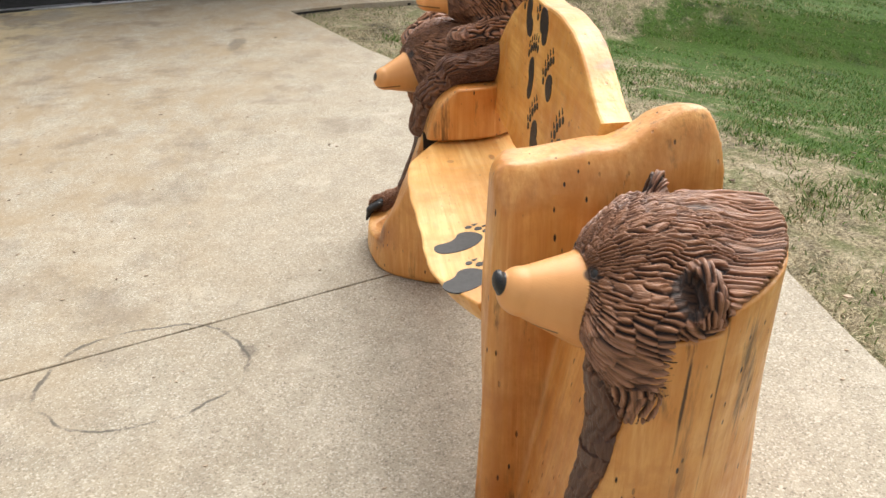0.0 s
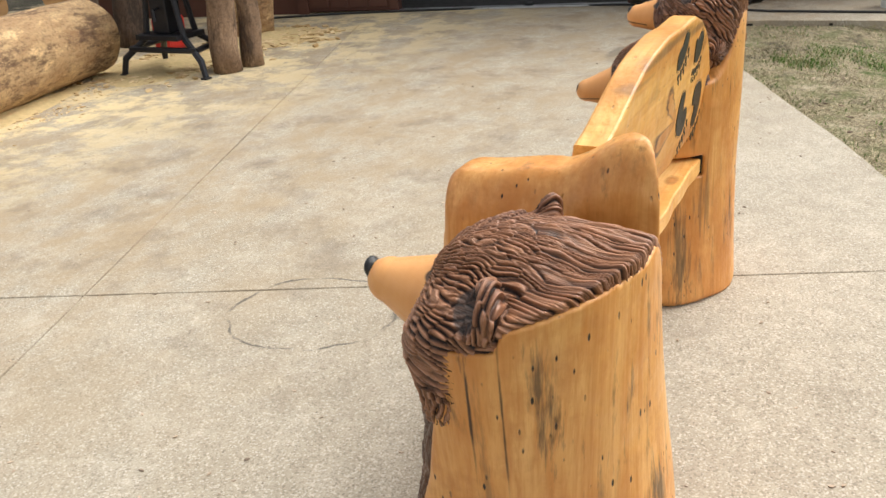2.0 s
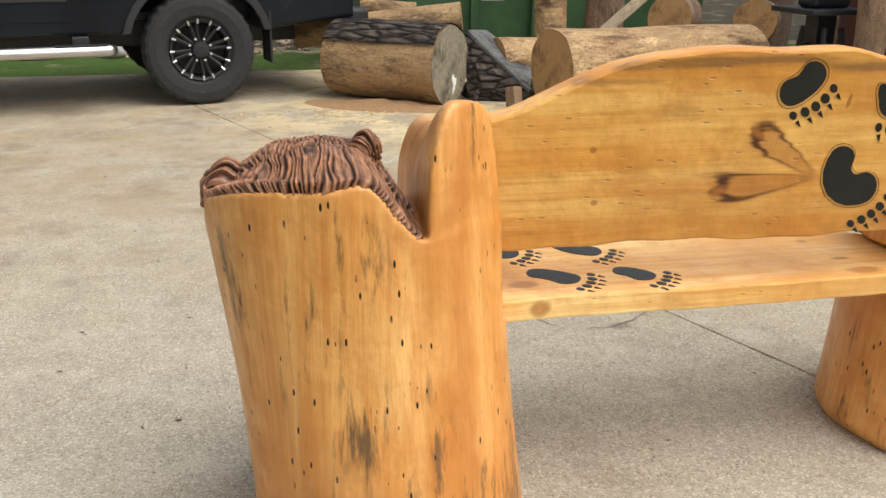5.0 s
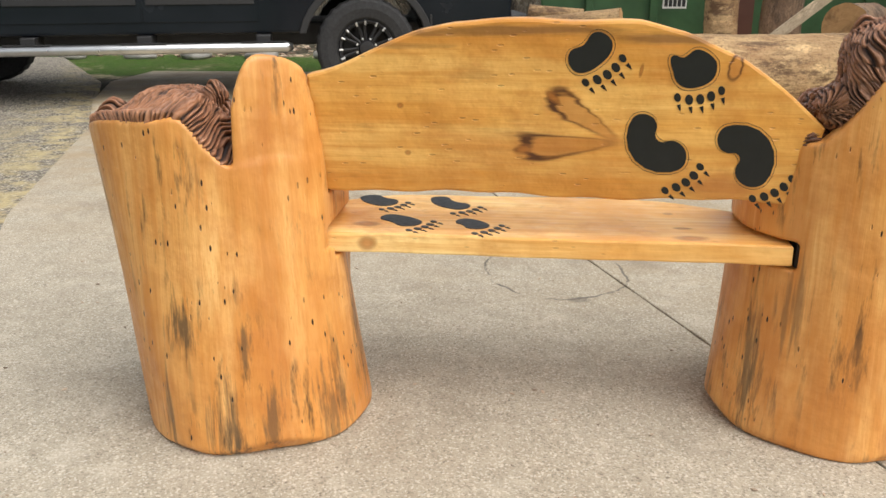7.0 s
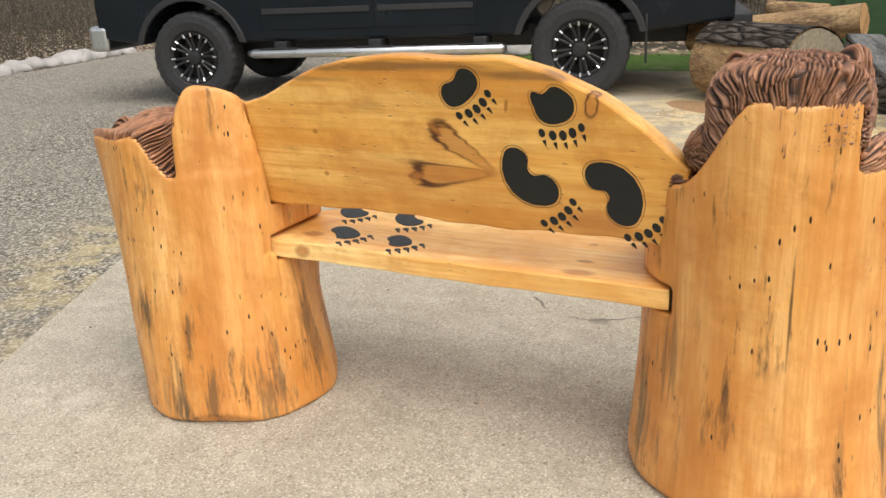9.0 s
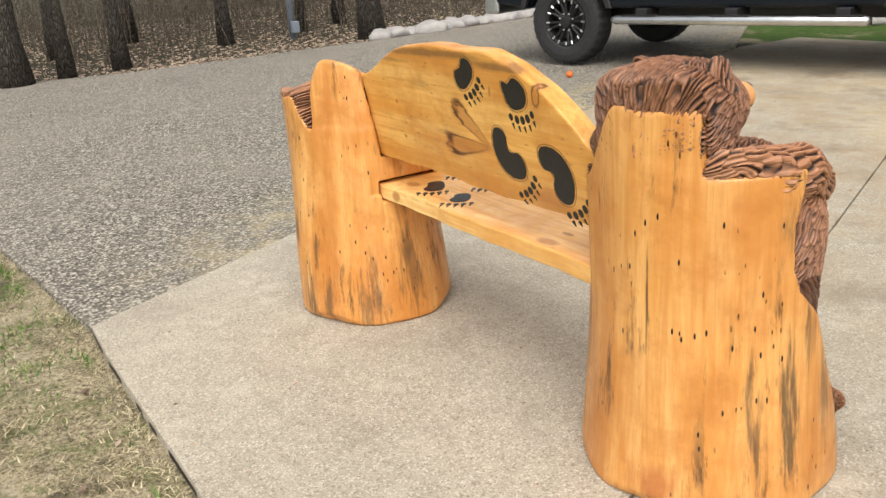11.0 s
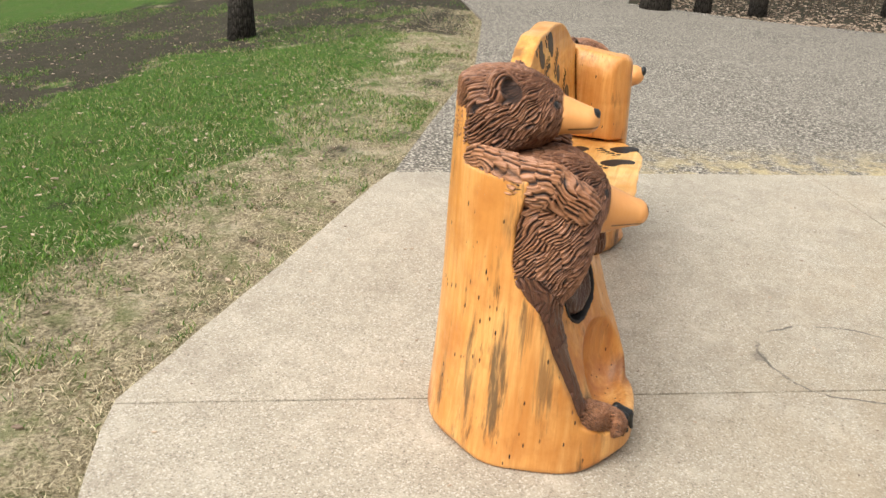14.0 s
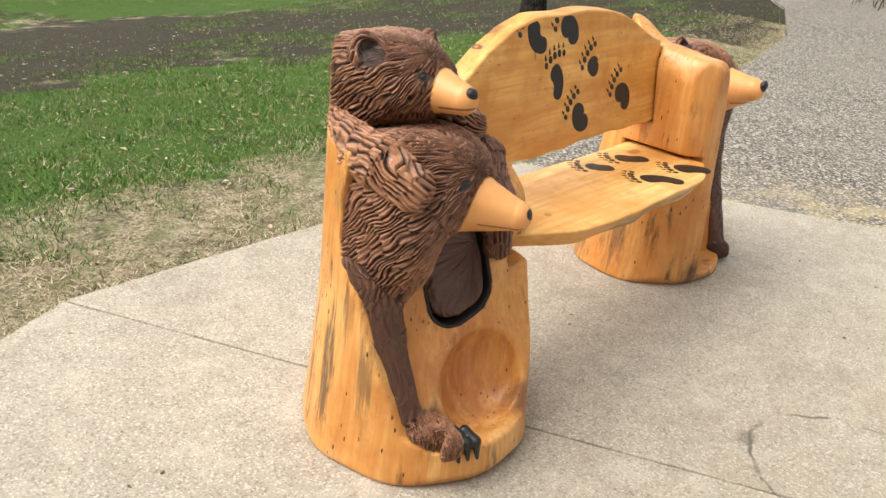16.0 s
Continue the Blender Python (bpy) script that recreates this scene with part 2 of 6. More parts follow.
def carved_fur():
    """Stained carved fur; the muzzle is bare varnished wood, nose and eyes are black paint."""
    m = Mat("carved_stained_fur", 0.42, 0.0, 0.22, 0.5)
    flow = m.node("Attribute")
    flow.attribute_name = "flow"
    v = flow.outputs["Vector"]
    bare_a, black_a = m.node("Attribute"), m.node("Attribute")
    bare_a.attribute_name, black_a.attribute_name = "bare", "black"
    bare = m.ramp(bare_a.outputs["Fac"], 0.35, 0.65)
    black = m.ramp(black_a.outputs["Fac"], 0.35, 0.65)
    dark_a, tone_a = m.node("Attribute"), m.node("Attribute")
    dark_a.attribute_name, tone_a.attribute_name = "dark", "tone"
    # knife strokes: pale ridges, shade painted dark into the grooves, finer scratches on them
    def stretched(su, sv, detail, rough):
        return m.noise(m.node("Mapping", Vector=v, Scale=(su, sv, 1.0)).outputs[0], 1.0, detail, rough)

    cut = m.node("Attribute")
    cut.attribute_name = "groove"
    s2 = stretched(30.0, 420.0, 3.0, 0.6)
    s3 = stretched(14.0, 60.0, 3.0, 0.6)
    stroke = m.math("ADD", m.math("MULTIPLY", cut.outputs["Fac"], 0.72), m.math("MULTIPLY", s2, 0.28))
    big = m.noise(m.coord(), 7.0, 4.0)
    lift = m.ramp(tone_a.outputs["Fac"], -1.0, 1.0, -0.34, 0.34)
    pick = m.math("ADD", m.math("MULTIPLY", s3, 0.8), m.math("ADD", lift, m.math("MULTIPLY", s2, 0.5)))
    c = m.mix(m.ramp(pick, 0.38, 0.95), rgb(0.115, 0.040, 0.018), rgb(0.44, 0.195, 0.085))
    c = m.mix(m.ramp(big, 0.42, 0.68, 0.0, 0.55), c, rgb(0.10, 0.033, 0.017))
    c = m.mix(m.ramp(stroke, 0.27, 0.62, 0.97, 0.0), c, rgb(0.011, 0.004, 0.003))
    c = m.mix(m.ramp(tone_a.outputs["Fac"], -0.8, -0.1, 0.78, 0.0), c, m.mix(s2, rgb(0.022, 0.009, 0.006), rgb(0.115, 0.045, 0.024)))
    # highlight painted into the colour of the ridge tops, weaker on dark-toned limbs
    ridge_highlight = m.math("MULTIPLY", m.ramp(stroke, 0.62, 0.86, 0.0, 0.8), m.ramp(tone_a.outputs["Fac"], -0.6, 0.4, 0.05, 1.0))
    c = m.mix(ridge_highlight, c, rgb(0.55, 0.275, 0.155))
    c = m.mix(m.ramp(dark_a.outputs["Fac"], 0.3, 0.7, 0.0, 0.78), c, rgb(0.018, 0.009, 0.006))
    wood = m.mix(m.noise(m.coord(scale=(20, 20, 3)), 1.0, 3.0), rgb(0.68, 0.285, 0.075), rgb(0.86, 0.43, 0.15))
    wood = m.mix(m.ramp(dark_a.outputs["Fac"], 0.3, 0.7, 0.0, 0.9), wood, rgb(0.025, 0.012, 0.008))
    c = m.mix(bare, c, wood)
    c = m.mix(black, c, rgb(0.006, 0.006, 0.006))
    m.color(c)
    m.rough(m.ramp(stroke, 0.3, 0.8, 0.65, 0.36))
    flat = m.math("MULTIPLY", m.ramp(bare, 0.0, 1.0, 1.0, 0.03), m.ramp(black, 0.0, 1.0, 1.0, 0.05))
    m.bump(m.math("MULTIPLY", m.math("ADD", m.math("MULTIPLY", cut.outputs["Fac"], 0.6), s2), flat), 0.006, 0.8)
    return m.m


M_fur = carved_fur()
M_char = plain("charred_recess", rgb(0.012, 0.008, 0.006), 0.6)
M_paint = plain("black_paint", rgb(0.012, 0.012, 0.012), 0.45, vary=0.35, scale=40)
BAND = rgb(0.24, 0.105, 0.03)
M_board = varnished("varnished_board", 0, rgb(0.79, 0.385, 0.078), rgb(0.16, 0.06, 0.015), 0.3, (
    ((-0.105, 0.019, 0.796, -33), (0.105, 0.04, 0.026), 1.3), ((-0.07, 0.010, 0.729, 5), (0.128, 0.04, 0.030), 1.3), ((0.03, 0.010, 0.718, 10), (0.020, 0.04, 0.011), 1.0),
    ((-0.034, 0.022, 0.842, -40), (0.018, 0.04, 0.008), 1.0), ((0.314, 0.0, 0.818, 0), (0.007, 0.5, 0.006), 1.0), ((0.30, 0.0, 0.705, 0), (0.007, 0.5, 0.006), 0.9),
    
    ((-0.225, 0.0, 0.904, 80), (0.014, 0.5, 0.004), 1.0), ((-0.425, 0.02, 0.915, 80), (0.036, 0.04, 0.020), 1.0)),
    (((0.02, 0.040, 0.990), (0.34, 0.03, 0.013), BAND, 0.8), ((-0.27, 0.035, 0.972), (0.17, 0.03, 0.012), BAND, 0.8), ((0.30, 0.02, 0.955), (0.14, 0.03, 0.008), BAND, 0.6),
     ((-0.415, 0.0, 0.640), (0.06, 0.06, 0.030), rgb(0.46, 0.17, 0.04), 0.7), ((0.10, 0.0, 0.72), (0.18, 0.03, 0.05), rgb(0.56, 0.23, 0.05), 0.5)))
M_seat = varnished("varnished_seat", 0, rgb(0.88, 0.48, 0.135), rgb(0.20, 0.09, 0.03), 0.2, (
    ((0.405, 0.0, 0.478, 0), (0.020, 0.05, 0.017), 0.9), ((0.42, -0.075, 0.503, 0), (0.030, 0.018, 0.02), 0.8),
    ((-0.374, -0.03, 0.503, 0), (0.035, 0.018, 0.02), 0.8), ((-0.365, -0.11, 0.503, 0), (0.02, 0.008, 0.02), 0.9), ((-0.345, -0.24, 0.503, 0), (0.012, 0.010, 0.02), 0.7)),
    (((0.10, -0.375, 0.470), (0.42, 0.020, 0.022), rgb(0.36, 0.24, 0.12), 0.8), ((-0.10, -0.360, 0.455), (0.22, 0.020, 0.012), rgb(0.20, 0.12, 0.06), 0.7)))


def concrete():
    m = Mat("weathered_concrete", 0.85, spec=0.3)
    v = m.coord()
    c = m.mix(m.ramp(m.noise(v, 1.1, 7.0, 0.62), 0.30, 0.70), rgb(0.40, 0.35, 0.27), rgb(0.53, 0.472, 0.372))
    c = m.mix(m.ramp(m.noise(m.coord(move=(8, 3, 1)), 9.0, 8.0, 0.72), 0.44, 0.66, 0.0, 0.5), c, rgb(0.31, 0.272, 0.205))
    c = m.mix(m.ramp(m.noise(v, 150.0, 5.0, 0.85), 0.45, 0.58, 0.0, 0.55), c, rgb(0.255, 0.222, 0.17))
    c = m.mix(m.ramp(m.voronoi(m.coord(move=(0.1, 0.9, 0)), 130.0), 0.16, 0.30, 0.4, 0.0), c, rgb(0.66, 0.61, 0.51))
    # sand and small stone worn bare: light and dark grains
    grain = m.node("TexVoronoi", Vector=v, Scale=190.0)
    tint = m.node("SeparateColor", Color=grain.outputs["Color"])
    c = m.mix(m.ramp(tint.outputs[0], 0.80, 0.88, 0.0, 0.42), c, rgb(0.14, 0.118, 0.09))
    c = m.mix(m.ramp(tint.outputs[1], 0.84, 0.92, 0.0, 0.45), c, rgb(0.74, 0.70, 0.60))
    coarse = m.node("TexVoronoi", Vector=m.coord(move=(0.4, 0.6, 0)), Scale=115.0)
    tint = m.node("SeparateColor", Color=coarse.outputs["Color"])
    c = m.mix(m.math("MULTIPLY", m.ramp(tint.outputs[0], 0.86, 0.90, 0.0, 0.55), m.ramp(coarse.outputs["Distance"], 0.25, 0.45, 1.0, 0.0)), c, rgb(0.17, 0.14, 0.105))
    c = m.mix(m.math("MULTIPLY", m.ramp(tint.outputs[1], 0.86, 0.90, 0.0, 0.5), m.ramp(coarse.outputs["Distance"], 0.25, 0.45, 1.0, 0.0)), c, rgb(0.72, 0.67, 0.57))
    pale = m.ramp(m.noise(m.coord(move=(2, 9, 4)), 5.0, 6.0, 0.7), 0.54, 0.68, 0.0, 0.4)
    c = m.mix(pale, c, rgb(0.60, 0.55, 0.45))
    # pits: scattered small dark dots, thick in some patches
    pit = m.ramp(m.voronoi(m.coord(move=(0.7, 0.2, 0)), 44.0), 0.12, 0.20, 0.85, 0.0)
    pit = m.math("MULTIPLY", pit, m.ramp(m.noise(m.coord(move=(5, 1, 0)), 7.0, 5.0, 0.7), 0.46, 0.60))
    c = m.mix(pit, c, rgb(0.17, 0.14, 0.105))
    sep = m.node("SeparateXYZ", Vector=v)
    far = m.ramp(m.math("ADD", sep.outputs[1], m.math("MULTIPLY", sep.outputs[0], 0.25)), -0.4, -2.4)
    # tan sawdust stains that gather towards the work area
    tan = m.ramp(m.noise(m.coord(scale=(0.9, 1.3, 1), move=(1.7, 0.4, 0)), 2.4, 8.0, 0.75), 0.38, 0.60)
    c = m.mix(m.math("MULTIPLY", tan, m.math("MULTIPLY", far, 0.7)), c, rgb(0.36, 0.265, 0.155))
    grime = m.ramp(m.noise(m.coord(scale=(1, 1, 1), move=(6, 2, 0)), 2.3, 6.0, 0.7), 0.52, 0.68, 0.0, 0.65)
    c = m.mix(m.math("MULTIPLY", grime, m.ramp(far, 0.0, 1.0, 0.35, 1.0)), c, rgb(0.19, 0.15, 0.115))
    dust = m.ramp(m.noise(m.coord(scale=(1, 1, 1), move=(3.3, 7, 0)), 2.2, 9.0, 0.75), 0.46, 0.55)
    band = m.ramp(m.math("ADD", sep.outputs[1], m.math("MULTIPLY", sep.outputs[0], 0.12)), -3.0, -4.5)
    band = m.math("MULTIPLY", band, m.ramp(sep.outputs[0], 1.5, 0.2, 0.15, 1.0))
    c = m.mix(m.math("MULTIPLY", dust, m.math("MULTIPLY", band, 0.75)), c, rgb(0.80, 0.65, 0.36))
    # a thin dark ring left by a pot, broken in places, and an oil spot
    mp = m.node("Mapping", Vector=v)
    mp.vector_type = "TEXTURE"
    mp.inputs["Location"].default_value, mp.inputs["Scale"].default_value = (-0.075, -1.18, 0.0), (0.265, 0.305, 50.0)
    ln = m.node("VectorMath", _0=mp.outputs[0])
    ln.operation = "LENGTH"
    ring = m.ramp(m.math("ABSOLUTE", m.math("SUBTRACT", m.math("ADD", ln.outputs["Value"], m.ramp(m.noise(v, 4.0, 4.0), 0.3, 0.7, -0.09, 0.09)), 1.0)), 0.011, 0.029, 0.75, 0.0)
    ring = m.math("MULTIPLY", ring, m.ramp(m.noise(m.coord(move=(4, 1, 0)), 7.0, 5.0, 0.7), 0.40, 0.53))
    c = m.mix(ring, c, rgb(0.07, 0.065, 0.06))
    for ox, oy, ow, oh in ((-4.46, -1.34, 0.22, 0.07), (-0.16, -0.89, 0.045, 0.03), (0.55, 0.1, 0.02, 0.02)):
        mp = m.node("Mapping", Vector=v)
        mp.vector_type = "TEXTURE"
        mp.inputs["Location"].default_value, mp.inputs["Scale"].default_value = (ox, oy, 0.0), (ow, oh, 50.0)
        ln = m.node("VectorMath", _0=mp.outputs[0])
        ln.operation = "LENGTH"
        d = m.math("ADD", ln.outputs["Value"], m.ramp(m.noise(v, 9.0, 4.0), 0.2, 0.8, -0.5, 0.5))
        c = m.mix(m.ramp(d, 0.6, 1.1, 0.55, 0.0), c, rgb(0.13, 0.115, 0.095))
    # chips and specks
    spot = m.ramp(m.voronoi(m.coord(move=(0.3, 0.1, 0)), 9.0), 0.035, 0.055, 0.6, 0.0)
    spot = m.math("MULTIPLY", spot, m.ramp(m.noise(m.coord(move=(5, 5, 0)), 6.0, 2.0), 0.5, 0.6))
    c = m.mix(spot, c, rgb(0.10, 0.075, 0.05))
    m.color(c)
    h = m.math("SUBTRACT", m.math("ADD", m.noise(v, 260.0, 3.0, 0.7), m.math("MULTIPLY", m.noise(v, 18.0, 4.0), 0.8)), pit)
    m.bump(h, 0.0024, 0.55)
    return m.m


M_concrete = concrete()


def asphalt():
    m = Mat("worn_asphalt", 0.9, spec=0.3)
    v = m.coord()
    st = m.voronoi(v, 72.0)
    cell = m.node("TexVoronoi", Vector=v, Scale=72.0)
    c = m.mix(m.ramp(cell.outputs["Color"], 0.20, 0.80), rgb(0.085, 0.075, 0.060), rgb(0.54, 0.485, 0.395))
    c = m.mix(m.ramp(st, 0.36, 0.74, 0.0, 0.9), c, rgb(0.046, 0.041, 0.034))
    big = m.node("TexVoronoi", Vector=m.coord(move=(0.3, 0.8, 0)), Scale=34.0)
    stone = m.math("MULTIPLY", m.ramp(m.node("SeparateColor", Color=big.outputs["Color"]).outputs[0], 0.74, 0.80), m.ramp(big.outputs["Distance"], 0.26, 0.40, 1.0, 0.0))
    c = m.mix(m.math("MULTIPLY", stone, 0.85), c, rgb(0.62, 0.57, 0.47))
    c = m.mix(m.ramp(m.noise(v, 0.9, 5.0), 0.35, 0.7, 0.0, 0.45), c, rgb(0.27, 0.245, 0.20))
    sep = m.node("SeparateXYZ", Vector=v)
    # sawdust drift along the slab's edge
    near = m.math("ADD", sep.outputs[0], m.math("MULTIPLY", sep.outputs[1], 0.405))
    drift = m.math("MULTIPLY", m.ramp(near, 1.85, 2.5, 0.8, 0.0), m.ramp(m.noise(v, 5.0, 6.0, 0.7), 0.44, 0.60))
    drift = m.math("MULTIPLY", drift, m.ramp(sep.outputs[1], 0.9, -0.8))
    c = m.mix(drift, c, rgb(0.52, 0.42, 0.22))
    m.color(c)
    m.bump(m.math("SUBTRACT", 1.0, st), 0.006, 0.9)
    return m.m


M_asphalt = asphalt()


def lawn():
    m = Mat("spring_lawn_soil", 0.95, spec=0.2)
    v = m.coord()
    a = m.node("Attribute")
    a.attribute_name = "wear"
    wear = m.math("ADD", a.outputs["Fac"], m.ramp(m.noise(v, 1.6, 7.0, 0.72), 0.25, 0.75, -0.6, 0.6))
    green = m.mix(m.ramp(m.noise(v, 38.0, 6.0, 0.75), 0.32, 0.68), rgb(0.016, 0.038, 0.004), rgb(0.080, 0.155, 0.019))
    green = m.mix(m.ramp(m.noise(m.coord(move=(3, 8, 0)), 3.0, 6.0, 0.75), 0.50, 0.66, 0.0, 0.7), green, rgb(0.10, 0.105, 0.035))
    straw = m.mix(m.ramp(m.noise(v, 70.0, 5.0, 0.75), 0.34, 0.66), rgb(0.060, 0.043, 0.022), rgb(0.56, 0.48, 0.31))
    straw = m.mix(m.ramp(m.noise(m.coord(move=(7, 1, 0)), 16.0, 6.0, 0.75), 0.50, 0.64, 0.0, 0.7), straw, rgb(0.060, 0.046, 0.028))
    straw = m.mix(m.ramp(m.noise(m.coord(move=(2, 6, 0)), 3.2, 7.0, 0.72), 0.54, 0.66, 0.0, 0.75), straw, m.mix(m.noise(v, 90.0, 4.0, 0.8), rgb(0.34, 0.28, 0.19), rgb(0.68, 0.59, 0.44)))
    straw = m.mix(m.ramp(m.noise(m.coord(move=(4, 4, 0)), 5.5, 6.0, 0.75), 0.48, 0.60, 0.0, 0.6), straw, rgb(0.085, 0.115, 0.026))
    dirt = m.mix(m.noise(v, 14.0, 5.0, 0.7), rgb(0.007, 0.006, 0.004), rgb(0.034, 0.028, 0.016))
    c = m.mix(m.ramp(wear, 0.30, 0.55), green, straw)
    s_a = m.node("Attribute")
    s_a.attribute_name = "soil"
    c = m.mix(m.ramp(m.math("ADD", s_a.outputs["Fac"], m.ramp(m.noise(v, 2.3, 6.0, 0.7), 0.25, 0.75, -0.8, 0.8)), 0.30, 0.80, 0.0, 0.9), c, dirt)
    c = m.mix(m.ramp(m.voronoi(v, 22.0), 0.06, 0.12, 0.6, 0.0), c, rgb(0.40, 0.36, 0.26))
    m.color(c)
    m.bump(m.noise(v, 40.0, 5.0, 0.75), 0.02, 0.7)
    return m.m


M_lawn = lawn()
M_blade = Mat("grass_blades", 0.7)
_n = M_blade.node("NewGeometry").outputs["Random Per Island"]
M_blade.color(M_blade.mix(M_blade.ramp(_n, 0.82, 0.86), M_blade.mix(_n, rgb(0.030, 0.085, 0.006), rgb(0.15, 0.30, 0.030)), rgb(0.40, 0.34, 0.16)))
M_blade = M_blade.m
M_straw = Mat("dead_grass", 0.85)
_n = M_straw.node("NewGeometry").outputs["Random Per Island"]
M_straw.color(M_straw.mix(_n, rgb(0.16, 0.12, 0.06), rgb(0.66, 0.57, 0.37)))
M_straw = M_straw.m


def bark(name, lo, hi, scale=9.0, axis=2, dist=0.03):
    m = Mat(name, 0.9, spec=0.2)
    s = [3.0, 3.0, 3.0]
    s[axis] = 0.7
    v = m.coord(scale=s)
    n = m.noise(v, scale, 6.0, 0.7, 0.6)
    r = m.voronoi(v, scale * 0.8, "DISTANCE_TO_EDGE")
    c = m.mix(m.ramp(n, 0.3, 0.72), lo, hi)
    c = m.mix(m.ramp(r, 0.0, 0.16, 0.8, 0.0), c, tuple(x * 0.35 for x in lo[:3]) + (1.0,))
    m.color(c)
    m.bump(m.math("ADD", m.math("MULTIPLY", n, 0.5), m.ramp(r, 0.0, 0.3)), dist, 0.9)
    return m.m


M_bark = bark("grey_rough_bark", rgb(0.03, 0.026, 0.023), rgb(0.20, 0.165, 0.14), 7.0, axis=0, dist=0.09)
M_trunk = bark("tree_bark", rgb(0.040, 0.034, 0.028), rgb(0.15, 0.13, 0.105), 17.0)
M_brush = bark("thin_stem_bark", rgb(0.11, 0.085, 0.062), rgb(0.27, 0.22, 0.16), 20.0)


def peeled(name, lo, hi, dark, axis=0):
    """Debarked wood with scraps of brown inner bark, grey weathering and pale scrapes."""
    m = Mat(name, 0.75)
    s = [5.0, 5.0, 5.0]
    s[axis] = 1.6
    v = m.coord(scale=s)
    c = m.mix(m.ramp(m.noise(v, 1.6, 7.0, 0.7), 0.34, 0.66), lo, hi)
    c = m.mix(m.ramp(m.noise(m.coord(scale=s, move=(3, 1, 2)), 1.5, 8.0, 0.78), 0.50, 0.60, 0.0, 0.85), c, dark)
    c = m.mix(m.ramp(m.noise(m.coord(scale=s, move=(7, 4, 6)), 2.6, 8.0, 0.78), 0.56, 0.64, 0.0, 0.8), c, tuple(min(1.0, k * 1.35) for k in hi[:3]) + (1.0,))
    c = m.mix(m.ramp(m.noise(m.coord(move=(1, 6, 3)), 45.0, 4.0, 0.7), 0.50, 0.68, 0.0, 0.6), c, dark)
    m.color(c)
    m.bump(m.math("ADD", m.noise(v, 9.0, 6.0, 0.75), m.noise(m.coord(), 14.0, 3.0)), 0.02, 0.8)
    return m.m


M_peel = peeled("peeled_log", rgb(0.34, 0.19, 0.085), rgb(0.62, 0.43, 0.22), rgb(0.10, 0.05, 0.025))
M_peel_grey = peeled("weathered_peeled_post", rgb(0.20, 0.12, 0.07), rgb(0.36, 0.24, 0.15), rgb(0.07, 0.045, 0.03), 2)


def endgrain(name, a, b):
    m = Mat(name, 0.8)
    n = m.noise(m.coord(), 30.0, 4.0)
    c = m.mix(n, a, b)
    c = m.mix(m.ramp(m.noise(m.coord(), 6.0, 6.0, 0.7), 0.48, 0.66, 0.0, 0.8), c, tuple(x * 0.45 for x in a[:3]) + (1.0,))
    m.color(c)
    m.bump(m.noise(m.coord(), 60.0, 3.0), 0.004, 0.6)
    return m.m


M_end = endgrain("fresh_cut_end", rgb(0.36, 0.20, 0.08), rgb(0.50, 0.30, 0.13))
M_end_grey = endgrain("weathered_cut_end", rgb(0.085, 0.075, 0.050), rgb(0.38, 0.33, 0.24))
M_slabface = peeled("grey_sawn_face", rgb(0.075, 0.080, 0.085), rgb(0.22, 0.22, 0.21), rgb(0.03, 0.03, 0.03))
M_black = Mat("black_truck_paint", 0.12, 0.0, 0.12, 0.22)
M_black.color(M_black.mix(M_black.noise(M_black.coord(), 2.0, 4.0), rgb(0.006, 0.008, 0.011), rgb(0.012, 0.015, 0.02)))
M_black.rough(M_black.ramp(M_black.noise(M_black.coord(), 3.0, 6.0), 0.3, 0.7, 0.10, 0.30))
M_black = M_black.m
M_trim = plain("black_plastic_trim", rgb(0.016, 0.016, 0.017), 0.55)
M_tyre = plain("tyre_rubber", rgb(0.02, 0.02, 0.021), 0.8, vary=0.4, scale=20)
M_rim = plain("satin_black_rim", rgb(0.010, 0.010, 0.011), 0.6)
M_alu = plain("brushed_aluminium", rgb(0.62, 0.63, 0.64), 0.32, 1.0)
M_bright = plain("machined_rim_accent", rgb(0.75, 0.76, 0.77), 0.3, 0.8)
M_glass = Mat("tinted_glass", 0.05)
M_glass.color(rgb(0.012, 0.014, 0.016))
M_glass = M_glass.m
M_lamp = plain("clear_lamp_lens", rgb(0.5, 0.5, 0.52), 0.15)
M_redlens = plain("red_lamp_lens", rgb(0.25, 0.01, 0.01), 0.2)
M_green = plain("green_painted_steel", rgb(0.030, 0.085, 0.030), 0.6, vary=0.6, scale=4)
M_white = plain("white_paint", rgb(0.72, 0.73, 0.70), 0.6)
M_brown = plain("brown_painted_panel", rgb(0.095, 0.035, 0.022), 0.6, vary=0.3, scale=3)
M_dark = plain("dark_interior", rgb(0.03, 0.028, 0.026), 0.85)
M_steel = plain("dark_steel", rgb(0.03, 0.032, 0.038), 0.5, 0.6)
M_rubber = plain("cable_rubber", rgb(0.02, 0.02, 0.02), 0.6)
M_red = plain("red_plastic", rgb(0.50, 0.02, 0.015), 0.4)
M_lime = plain("lime_plastic", rgb(0.25, 0.75, 0.05), 0.4)
M_rock = plain("field_stone", rgb(0.36, 0.34, 0.32), 0.85, vary=0.55, scale=4)
M_dust = plain("sawdust", rgb(0.60, 0.46, 0.23), 0.95, vary=0.3, scale=30)
M_dust_brown = plain("brown_wood_shavings", rgb(0.34, 0.20, 0.10), 0.95, vary=0.4, scale=40)
M_chip = Mat("wood_chips", 0.85)
_n = M_chip.node("NewGeometry").outputs["Random Per Island"]
